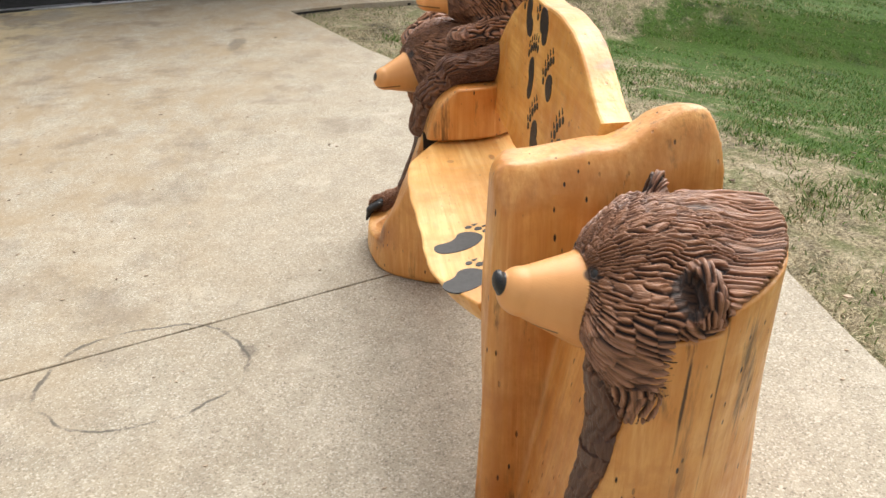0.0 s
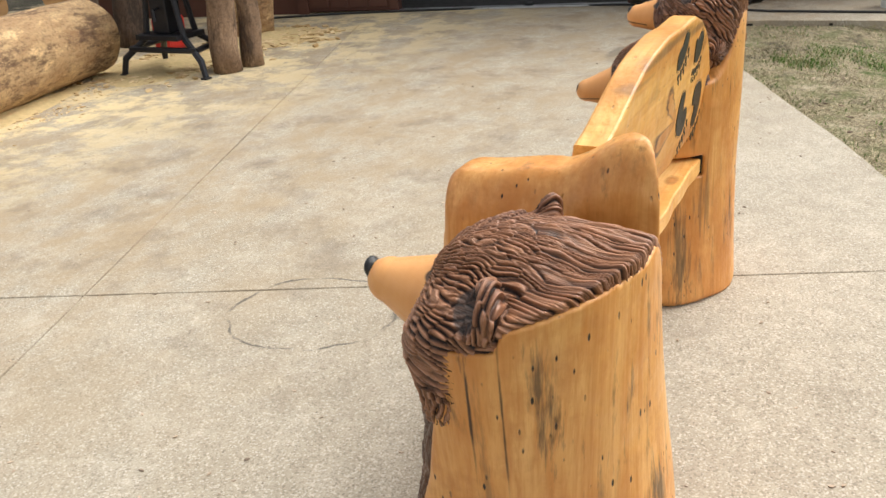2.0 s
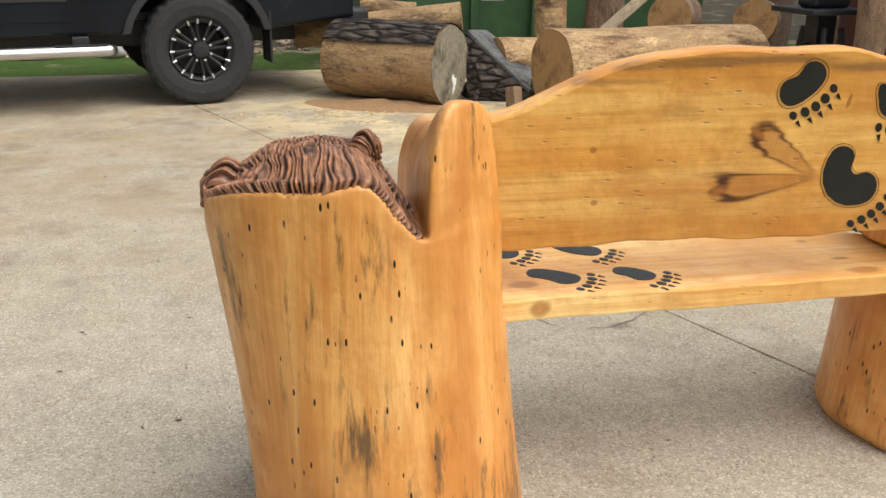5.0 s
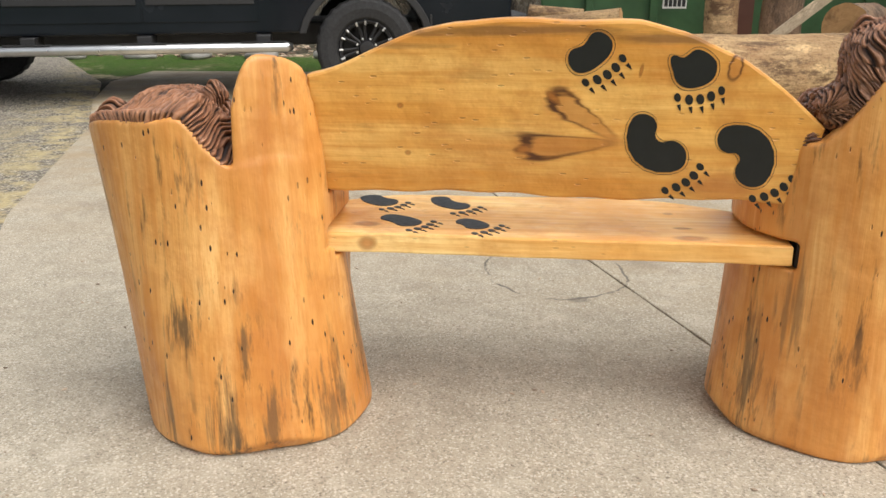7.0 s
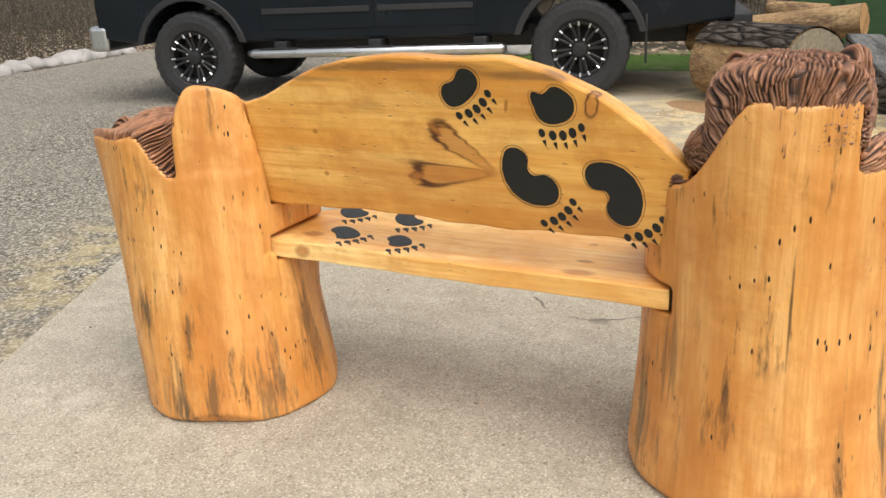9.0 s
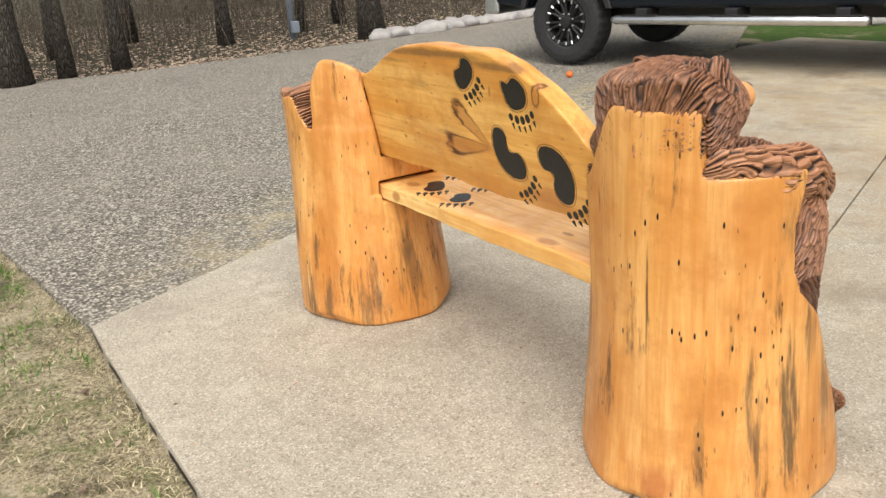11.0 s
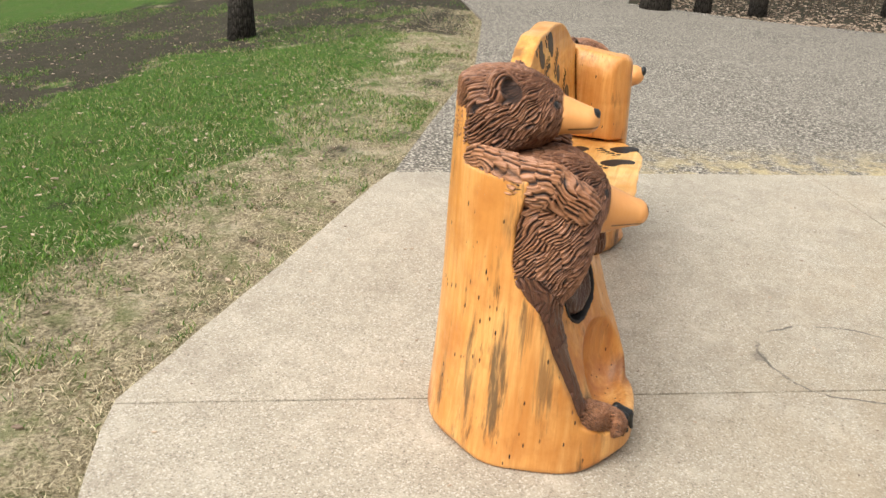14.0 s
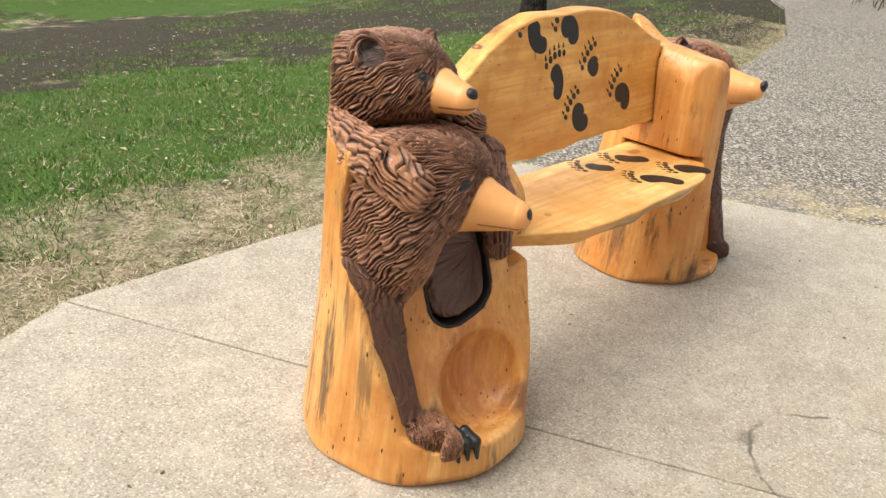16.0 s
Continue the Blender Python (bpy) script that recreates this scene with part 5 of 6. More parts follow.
# asphalt drive
dr = [(1.215, 0.94), (2.07, 1.04), (4.5, 1.31), (7.2, 1.91), (9.3, 2.78), (14, 6.0), (60, 40.0), (70, 34.0), (20, 4.0), (12.5, 0.6), (10.3, 0.5), (9.7, -1.3), (9.6, -4.9), (9.7, -7.0), (10.2, -9.5), (6.0, -8.6), (4.4, -6.4), (3.23, -3.91)]
road = part("road", prism(dr, -0.25, -0.018, 2), M_asphalt)
tagged(road, "worn grey asphalt drive with loose stone", "driveway", kind="structure")

# concrete slab in panels, with open joints
J0, JD = Vector((0.12, -2.08)), Vector((-1.30, 2.98)).normalized()
KD = Vector((-0.935, -0.354)).normalized()
OUT = [(1.21, 0.945), (0.9, 0.955), (-0.1, 0.945), (-0.7, 0.955), (-1.18, 0.955), (-1.33, 0.90), (-1.5, 0.82), (-1.75, 0.70), (-2.56, 0.36), (-3.36, -0.03), (-4.2, -0.42), (-5.7, -1.0), (-5.72, -1.0),
       (-5.95, -0.45), (-6.15, 1.4), (-8.2, 1.6), (-7.6, -2.2), (-6.6, -5.6), (-6.4, -7.5), (4.2, -7.2), (4.25, -6.3), (3.83, -5.13), (3.23, -3.91), (2.49, -1.71), (1.66, 0.02)]


def clip(poly, o, d, gap):
    """The part of a polygon to the left of the line through o along d."""
    nrm = Vector((-d.y, d.x))
    s = [(Vector(p) - o).dot(nrm) - gap for p in poly]
    out = []
    for i in range(len(poly)):
        j = (i + 1) % len(poly)
        if s[i] >= 0:
            out.append(poly[i])
        if (s[i] >= 0) != (s[j] >= 0):
            t = s[i] / (s[i] - s[j])
            out.append((poly[i][0] + (poly[j][0] - poly[i][0]) * t, poly[i][1] + (poly[j][1] - poly[i][1]) * t))
    return out


def fray(poly):
    """Breaks an outline's long edges into small uneven steps."""
    out = []
    for i in range(len(poly)):
        a, b = Vector(poly[i]), Vector(poly[(i + 1) % len(poly)])
        n = max(1, int((b - a).length / 0.07)) if (b - a).length < 6 else int((b - a).length / 0.4)
        nrm = Vector((-(b - a).y, (b - a).x)).normalized()
        for k in range(n):
            p = a + (b - a) * k / n
            out.append(tuple(p + nrm * (0.0035 * noise.noise((p.x * 9, p.y * 9, 5)) + 0.002 * noise.noise((p.x * 37, p.y * 37, 1))) * (1 if k else 0)))
    return out


pavement = thing("pavement", "pale weathered concrete slab with sawn joints", "concrete slab", kind="structure")
for a in (1, -1):
    for b in (1, -1):
        pan = clip(clip(OUT, J0, JD * a, 0.0035), J0, KD * b, 0.0035)
        part("concrete_panel", prism(fray(pan), -0.12, 0.0, 2, 0.0025, 1), M_concrete, pavement)
part("joint_filler", prism(OUT, -0.13, -0.022, 2), M_char, pavement, "dark dirt in the joints")


# ---------- the truck ----------
def wheel(parent, x, y, side):
    w = new("wheel")
    w.parent = parent
    w.matrix_basis = pose(x, y, 0.425, 0, 0, 0 if side < 0 else 180)
    R, W = 0.425, 0.27
    prof = [(0.235, -0.10), (0.26, -0.125), (0.33, -0.137), (0.385, -0.13), (0.412, -0.115), (0.425, -0.08), (0.425, 0.08), (0.412, 0.115), (0.385, 0.13), (0.26, 0.125), (0.235, 0.10)]
    bm = bmesh.new()
    seg = 60
    rings = []
    for i in range(seg):
        a = 2 * math.pi * i / seg
        ring = []
        for k, (r, t) in enumerate(prof):
            rr = r - (0.010 if 4 <= k <= 6 and i % 2 else 0.0)
            ring.append(bm.verts.new((rr * math.cos(a), t, rr * math.sin(a))))
        rings.append(ring)
    for i in range(seg):
        for k in range(len(prof) - 1):
            bm.faces.new((rings[i][k], rings[i][k + 1], rings[(i + 1) % seg][k + 1], rings[(i + 1) % seg][k]))
    bmesh.ops.recalc_face_normals(bm, faces=bm.faces[:])
    tyre = part("tyre", bm, M_tyre, None, "", False)
    tyre.parent = w
    bm = bmesh.new()
    rim_prof = [(0.236, -0.105), (0.228, -0.118), (0.212, -0.112), (0.205, -0.06), (0.205, 0.09)]
    rings = [[bm.verts.new((r * math.cos(2 * math.pi * i / 48), t, r * math.sin(2 * math.pi * i / 48))) for r, t in rim_prof] for i in range(48)]
    for i in range(48):
        for k in range(len(rim_prof) - 1):
            bm.faces.new((rings[i][k], rings[i][k + 1], rings[(i + 1) % 48][k + 1], rings[(i + 1) % 48][k]))
    part("rim", bm, M_rim, None, "black alloy rim").parent = w
    bm = tube([(0, 0.03, 0), (0, 0.05, 0)], 0.205, 40)
    part("brake_disc", bm, M_dark, None).parent = w
    for s in range(8):
        a = 2 * math.pi * s / 8 + 0.2
        for off in (-0.13, 0.13):
            b0 = Vector((math.cos(a + off * 1.2), 0, math.sin(a + off * 1.2))) * 0.06
            b1 = Vector((math.cos(a + off), 0, math.sin(a + off))) * 0.208
            bm = tube([b0 + Vector((0, -0.075, 0)), b1 + Vector((0, -0.092, 0))], [0.015, 0.013], 6)
            part("spoke", bm, M_rim, None).parent = w
        for off in (-0.17, 0.17):
            c = Vector((math.cos(a + off), 0, math.sin(a + off)))
            bm = tube([c * 0.198 + Vector((0, -0.112, 0)), c * 0.232 + Vector((0, -0.119, 0))], 0.0085, 6)
            part("rim_accent", bm, M_bright, None, "bright machined notch").parent = w
        c = Vector((math.cos(a + off), 0, math.sin(a + off))) * 0.085
        bm = tube([c + Vector((0, -0.07, 0)), c + Vector((0, -0.10, 0))], 0.010, 6)
        part("lug_nut", bm, M_bright, None).parent = w
    part("hub_cap", tube([(0, -0.05, 0), (0, -0.10, 0), (0, -0.122, 0), (0, -0.126, 0)], [0.07, 0.066, 0.058, 0.03], 24), M_rim, None).parent = w
    return w


truck = thing("pickup_truck", "glossy black pickup truck with black alloy wheels, parked on the drive", "truck")
WB = 3.61
L0, L1, H = -1.25, WB + 0.98, 0.98


def arch(cx, r, z0, n=14):
    h = z0 - 0.43
    a0 = math.asin(max(-1, min(1, h / r)))
    return [(cx - r * math.cos(a0 + (math.pi - 2 * a0) * i / n), 0.43 + r * math.sin(a0 + (math.pi - 2 * a0) * i / n)) for i in range(n + 1)]


low = 0.56
side = [(L0, low + 0.08)] + arch(0, 0.52, low) + arch(WB, 0.52, low) + [(L1 - 0.05, low + 0.05), (L1, 0.72), (L1, 1.10), (L1 - 0.12, 1.20), (WB - 0.55, 1.27), (0.75, 1.27), (L0, 1.27)]
part("body", prism(side, -0.97, 0.97, 1, 0.03, 3), M_black, truck, "black painted lower body and bed sides")
cab = [(0.72, 1.26), (0.80, 1.86), (1.0, 1.93), (2.15, 1.93), (2.42, 1.86), (3.05, 1.26)]
bm = prism(cab, -0.90, 0.90, 1, 0.04, 3)
for vert in bm.verts:
    vert.co.y *= 1 - 0.16 * max(0.0, vert.co.z - 1.26) / 0.67
part("cab", bm, M_black, truck, "black cab with a curved roof")
part("bed_floor", box(L0 + 0.06, -0.86, 1.271, 0.68, 0.86, 1.285), M_trim, truck)
for s in (-1, 1):
    for x0, x1 in ((0.92, 1.78), (1.86, 2.72)):
        bm = prism([(x0 + 0.02, 1.31), (x0 + 0.05, 1.80), (min(x1, 2.38) - 0.05, 1.80), (x1 - 0.03 + (0.1 if x1 > 2 else 0), 1.31)], 0.0, 0.02, 1, 0.004, 1)
        for vert in bm.verts:
            vert.co.y = s * (0.897 - 0.144 * (vert.co.z - 1.26) / 0.67 * 0.97 + vert.co.y * 0.5)
        bmesh.ops.recalc_face_normals(bm, faces=bm.faces[:])
        part("side_window", bm, M_glass, truck, "tinted side glass")
    for x0, x1 in ((0.88, 1.80), (1.815, 2.90)):
        d = part("door", prism([(x0, 0.66), (x1, 0.66), (x1, 1.25), (x0, 1.25)], s * 0.965, s * 0.978, 1, 0.005, 2), M_black, truck)
        part("door_handle", box(x0 + 0.05, s * 0.978, 1.10, x0 + 0.25, s * 1.005, 1.14, 0.008), M_black, d, "black pull handle")
        part("side_moulding", box(x0 + 0.03, s * 0.976, 0.80, x1 - 0.03, s * 0.988, 0.85, 0.004), M_trim, d)
    board = part("running_board", tube([(0.62, s * 1.04, 0.46), (0.66, s * 1.06, 0.46), (2.95, s * 1.06, 0.46), (3.0, s * 1.04, 0.46)], [0.03, 0.042, 0.042, 0.03], 14), M_alu, truck, "bright aluminium running board", True)
    for x in (0.85, 1.8, 2.7):
        part("bracket", box(x - 0.06, s * 0.78, 0.47, x + 0.06, s * 1.03, 0.56, 0.01), M_trim, board)
        part("step_pad", box(x - 0.18, s * 1.03, 0.497, x + 0.18, s * 1.09, 0.507, 0.003), M_trim, board)
    for cx in (0, WB):
        arc_o, arc_i = arch(cx, 0.575, low + 0.0), arch(cx, 0.515, low + 0.0)
        part("wheel_flare", prism(arc_o + arc_i[::-1], s * 0.955, s * 1.0, 1, 0.006, 1), M_trim, truck, "black plastic wheel arch trim")
        wheel(truck, cx, s * 0.86, s)
    part("mud_flap", box(-0.56, s * 0.72, 0.30, -0.54, s * 0.98, 0.70, 0.006), M_trim, truck, "black rubber mud flap")
    part("mirror", box(2.62, s * 0.95, 1.32, 2.78, s * 1.2, 1.58, 0.03), M_trim, truck, "black door mirror")
    part("headlight", box(L1 - 0.08, s * 0.62, 0.86, L1 + 0.012, s * 0.93, 1.06, 0.02), M_lamp, truck, "clear headlight")
    part("tail_light", box(L0 - 0.012, s * 0.80, 0.86, L0 + 0.05, s * 0.955, 1.20, 0.015), M_redlens, truck, "red tail light")
part("front_bumper", box(L1 - 0.10, -0.98, 0.50, L1 + 0.10, 0.98, 0.74, 0.04, 3), M_alu, truck, "bright steel front bumper")
part("rear_bumper", box(L0 - 0.14, -0.95, 0.52, L0 + 0.04, 0.95, 0.70, 0.03, 3), M_trim, truck, "black rear bumper")
part("grille", box(L1 - 0.02, -0.58, 0.80, L1 + 0.02, 0.58, 1.10, 0.01), M_trim, truck, "black grille")
part("windscreen", prism([(2.46, 1.83), (2.48, 1.84), (3.02, 1.31), (3.0, 1.30)], -0.74, 0.74, 1, 0.002, 1), M_glass, truck, "tinted windscreen")
part("chassis", box(-0.9, -0.45, 0.42, WB + 0.7, 0.45, 0.62, 0.02), M_trim, truck)
part("axle", tube([(0, -0.8, 0.42), (0, 0.8, 0.42)], 0.06, 10), M_trim, truck)
part("axle", tube([(WB, -0.8, 0.42), (WB, 0.8, 0.42)], 0.05, 10), M_trim, truck)
ang = 14.4
ca, sa = math.cos(radians(ang)), math.sin(radians(ang))
# the near wheels stand along the line from the rear hub to the front hub
truck.matrix_basis = pose(1.50 + sa * 0.93, -5.48 - ca * 0.93 + 0.0, -0.006, 0, 0, ang)


# ---------- work area: logs, posts, tools ----------
def felled_log(name, label, a, b, r, mat, end_mat, seed, rough=0.05, group="", patches=()):
    """A felled log between two end centres, with uneven skin, cut ends and strips of other skin."""
    a, b = Vector(a), Vector(b)
    e = new(name)
    d = b - a
    L = d.length
    e.matrix_basis = Matrix.Translation(a) @ d.to_track_quat("X", "Z").to_matrix().to_4x4()
    tagged(e, label, "log", group)
    n, seg = max(6, int(L / 0.07)), 44

    def rad(t, k, lift=0.0):
        an = 2 * math.pi * k / seg
        s = noise.noise((t * 1.4 + seed, math.cos(an) * 1.3, math.sin(an) * 1.3 + seed))
        f = noise.noise((t * 5.0 + seed, math.cos(an) * 6, math.sin(an) * 6))
        return r * (1 + rough * s + rough * 0.45 * f) * (1 - 0.05 * t / L) + lift

    def skin(k0, k1, lift, fray):
        bm = bmesh.new()
        rows = []
        for i in range(n + 1):
            t = L * i / n
            rows.append([bm.verts.new((t, rad(t, k, lift(t, k)) * math.cos(2 * math.pi * k / seg), rad(t, k, lift(t, k)) * math.sin(2 * math.pi * k / seg))) for k in range(k0, k1 + 1)])
        for i in range(n):
            for k in range(k1 - k0):
                t = L * (i + 0.5) / n
                if fray and noise.noise((t * 2.2 + seed, k * 0.23, 4.0)) < -0.28 - 0.5 * min(1.0, 0.22 * min(k, k1 - k0 - 1 - k)):
                    continue
                bm.faces.new((rows[i][k], rows[i + 1][k], rows[i + 1][k + 1], rows[i][k + 1]))
        bmesh.ops.remove_doubles(bm, verts=bm.verts[:], dist=0.0005)
        bmesh.ops.recalc_face_normals(bm, faces=bm.faces[:])
        return bm

    part("log_body", skin(0, seg, lambda t, k: 0.0, False), mat, None, "", True).parent = e
    for k0, k1, m2 in patches:
        part("bark", skin(k0, k1, lambda t, k: 0.012 + 0.016 * abs(noise.noise((t * 9, k * 0.9, seed))), True), m2, None, "thick furrowed bark left on the log").parent = e
    for t, side in ((0.0, -1), (L, 1)):
        bm = bmesh.new()
        rings = [[bm.verts.new((t + side * (0.003 + 0.004 * noise.noise((q * 7, k * 0.5, seed))), rad(t, k) * q * math.cos(2 * math.pi * k / seg), rad(t, k) * q * math.sin(2 * math.pi * k / seg))) for k in range(seg)] for q in (0.995, 0.7, 0.35)]
        for u, w in zip(rings, rings[1:]):
            for k in range(seg):
                bm.faces.new((u[k], u[(k + 1) % seg], w[(k + 1) % seg], w[k]))
        bm.faces.new(rings[-1])
        bmesh.ops.recalc_face_normals(bm, faces=bm.faces[:])
        part("end_face", bm, end_mat, None, "sawn end with growth rings").parent = e
    return e


felled_log("bark_log", "thick felled log with grey furrowed bark on top, on the slab", (-0.40, -5.13, 0.305), (0.40, -5.755, 0.31), 0.31, M_peel_brown, M_end_grey, 1.0, 0.05, "", ((4, 19, M_bark),))
felled_log("peeled_log", "long peeled pine log with patches of inner bark", (-1.09, -4.72, 0.305), (-2.90, -5.17, 0.30), 0.305, M_peel, M_end, 2.0, 0.05)
felled_log("pole", "weathered reddish pole lying across the log pile", (-0.66, -5.98, 0.60), (0.75, -6.30, 0.44), 0.128, M_peel_brown, M_end, 3.0, 0.06)
felled_log("pole", "short reddish pole behind the log pile", (-0.35, -6.55, 0.62), (0.15, -6.6, 0.66), 0.07, M_peel_brown, M_end, 3.4, 0.06)
felled_log("short_log", "short peeled log behind the big one", (-0.85, -5.52, 0.30), (-2.2, -6.0, 0.24), 0.17, M_peel, M_end, 4.0, 0.05)
for a, b, r, s in (((-2.45, -5.72, 0.60), (-2.85, -6.3, 0.58), 0.185, 5.0), ((-3.25, -5.70, 0.56), (-3.55, -6.05, 0.54), 0.19, 6.0), ((-2.05, -5.95, 0.20), (-2.3, -6.5, 0.20), 0.19, 7.0), ((-2.50, -5.85, 0.20), (-2.7, -6.4, 0.20), 0.19, 8.0), ((-2.95, -5.85, 0.19), (-3.15, -6.4, 0.19), 0.185, 8.5), ((-3.4, -5.8, 0.18), (-3.6, -6.3, 0.18), 0.175, 8.8)):
    felled_log("log_round", "sawn log round in the firewood stack", a, b, r, M_peel_grey, M_end, s, 0.06, "log rounds")

# pale fungus patch on the sawn end of the bark log
bm = bmesh.new()
ring = []
axis_x = (Vector((0.40, -5.755, 0.31)) - Vector((-0.40, -5.13, 0.305))).normalized()
side_x = axis_x.cross(Vector((0, 0, 1))).normalized()
for lift in (0.006, 0.013):
    row = []
    for k in range(18):
        a = 2 * math.pi * k / 18
        r = 0.045 * (1 + 0.35 * math.sin(3 * a + 1) + 0.2 * math.sin(5 * a))
        p = Vector((-0.40, -5.13, 0.16)) - axis_x * lift + side_x * (math.cos(a) * r * 0.7 * (1.0 if lift < 0.01 else 0.8) + 0.05) + Vector((0, 0, 1)) * math.sin(a) * r * 1.5 * (1.0 if lift < 0.01 else 0.8)
        row.append(bm.verts.new(p))
    ring.append(row)
for k in range(18):
    bm.faces.new((ring[0][k], ring[0][(k + 1) % 18], ring[1][(k + 1) % 18], ring[1][k]))
bm.faces.new(ring[1])
bmesh.ops.recalc_face_normals(bm, faces=bm.faces[:])
patch = part("fungus_patch", bm, M_white)
tagged(patch, "white dried fungus patch on the sawn log end", "fungus")

# split slab of dark wood between the logs
slab = thing("split_slab", "dark half-split log leaning between the logs, bark below and a grey sawn face", "wood")
ridge = (Vector((-0.57, -5.40, 0.53)), Vector((-1.04, -5.16, 0.07)))
back = (Vector((-0.80, -5.66, 0.50)), Vector((-1.14, -5.44, 0.20)))
bm = bmesh.new()
for q in ridge + back + (Vector((-0.58, -5.30, 0.0)), Vector((-1.03, -5.13, 0.0)), Vector((-0.80, -5.70, 0.0)), Vector((-1.12, -5.42, 0.0)), Vector((-0.70, -5.22, 0.10))):
    bm.verts.new(q)
bmesh.ops.convex_hull(bm, input=bm.verts[:])
bmesh.ops.subdivide_edges(bm, edges=bm.edges[:], cuts=5, use_grid_fill=True)
for vert in bm.verts:
    if vert.co.z > 0.01:
        vert.co += Vector((1, 1, 1)) * 0.014 * noise.noise(vert.co * 14)
part("bark", bm, M_bark, slab, "dark furrowed bark side")
up_way = (ridge[1] - ridge[0]).cross(back[0] - ridge[0]).normalized()
up_way = up_way if up_way.z > 0 else -up_way
bm = bmesh.new()
rows = [[bm.verts.new(ridge[0].lerp(ridge[1], i / 8).lerp(back[0].lerp(back[1], i / 8), j / 5) + up_way * (lift + 0.010 * noise.noise((i * 0.7, j * 0.9, 2.0)))) for i in range(9) for j in range(6)] for lift in (0.004, 0.026)]
for i in range(8):
    for j in range(5):
        k = i * 6 + j
        bm.faces.new((rows[1][k], rows[1][k + 1], rows[1][k + 7], rows[1][k + 6]))
        bm.faces.new((rows[0][k], rows[0][k + 6], rows[0][k + 7], rows[0][k + 1]))
rim = [i * 6 for i in range(9)] + [48 + j for j in range(1, 6)] + [i * 6 + 5 for i in range(7, -1, -1)] + [j for j in range(4, 0, -1)]
for a, b in zip(rim, rim[1:] + rim[:1]):
    bm.faces.new((rows[0][a], rows[0][b], rows[1][b], rows[1][a]))
bmesh.ops.recalc_face_normals(bm, faces=bm.faces[:])
part("sawn_face", bm, M_slabface, slab, "grey weathered sawn face")
ob = part("split_slab", prism([(0, 0), (0.6, 0.0), (0.55, 0.12), (0.05, 0.15)], 0.0, 0.3, 1, 0.015, 1), M_bark)
ob.matrix_basis = pose(-1.15, -5.65, 0.0, 0, 0, 10)
tagged(ob, "dark slab of wood on the ground behind the logs", "wood")
ob = part("wood_block", box(-0.045, -0.045, 0.0, 0.045, 0.045, 0.20, 0.006), M_peel_grey)
ob.matrix_basis = pose(-0.80, -4.66, 0.0, 14, -8, 30)
tagged(ob, "grey square wooden block wedged under the peeled log", "block")
ob = part("board", box(-0.045, -0.015, 0.0, 0.045, 0.015, 1.15, 0.003), M_plank)
ob.matrix_basis = pose(-1.70, -5.86, 0.30, 0, -50, 0)
tagged(ob, "pale sawn board leaning across the log pile", "board")


def post(x, y, r, h, seed, mat, label):
    pts = [(x + 0.01 * math.sin(i + seed), y + 0.01 * math.cos(1.7 * i + seed), h * i / 10) for i in range(11)]
    e = thing("post", label, "post", "standing posts")
    part("shaft", tube(pts, [r * (1.04 - 0.06 * i / 10 + 0.02 * math.sin(3 * i + seed)) for i in range(11)], 26, True, 0.03, int(seed * 10)), mat, e, "", True)
    part("end_face", tube([(x, y, h + 0.001), (x, y, h + 0.004)], r * 0.97, 26), M_end, e)
    return e


post(-3.22, -4.07, 0.105, 1.75, 1.0, M_peel_grey, "weathered brown log post standing beside the stand")
post(-3.46, -4.01, 0.085, 1.55, 2.0, M_peel_grey, "weathered brown log post standing beside another")
post(-4.62, -4.95, 0.24, 1.6, 3.0, M_peel, "thick peeled log standing among wood chips")
post(-1.58, -6.35, 0.145, 1.9, 4.0, M_peel, "peeled log post standing behind the pile")
post(-2.10, -6.35, 0.175, 1.9, 5.0, M_peel_grey, "grey log post standing behind the pile")
post(-3.55, -5.85, 0.12, 1.5, 6.0, M_trunkwood, "dark log post standing behind the stand")
post(-3.95, -5.75, 0.13, 1.5, 7.0, M_trunkwood, "dark log post standing behind the stand")

# steel work stand with splayed legs
st = thing("work_stand", "dark steel work stand with splayed legs, sawdust round it", "stand")
cx, cy = -3.12, -4.52
for dx, dy in ((0.20, -0.30), (0.16, 0.42), (-0.30, 0.30), (-0.28, -0.35)):
    leg = part("leg", tube([(cx + dx * 0.35, cy + dy * 0.35, 0.62), (cx + dx * 0.45, cy + dy * 0.5, 0.28), (cx + dx, cy + dy, 0.13), (cx + dx * 1.08, cy + dy * 1.08, 0.012)], [0.022, 0.026, 0.026, 0.022], 8), M_steel, st)
    part("foot", box(cx + dx * 1.08 - 0.03, cy + dy * 1.08 - 0.03, 0.0, cx + dx * 1.08 + 0.03, cy + dy * 1.08 + 0.03, 0.014, 0.003), M_steel, leg)
part("brace", box(cx - 0.16, cy - 0.2, 0.27, cx + 0.16, cy + 0.22, 0.31, 0.006), M_steel, st)
for rail in (((0.17, -0.26), (0.13, 0.36)), ((-0.24, -0.30), (0.17, -0.26)), ((-0.26, 0.26), (0.13, 0.36))):
    part("rail", tube([(cx + rail[0][0], cy + rail[0][1], 0.20), (cx + rail[1][0], cy + rail[1][1], 0.20)], 0.022, 6), M_steel, st)
part("column", box(cx - 0.08, cy - 0.08, 0.31, cx + 0.08, cy + 0.08, 0.72, 0.01), M_steel, st)
part("table", box(cx - 0.26, cy - 0.28, 0.72, cx + 0.26, cy + 0.28, 0.76, 0.008), M_steel, st)
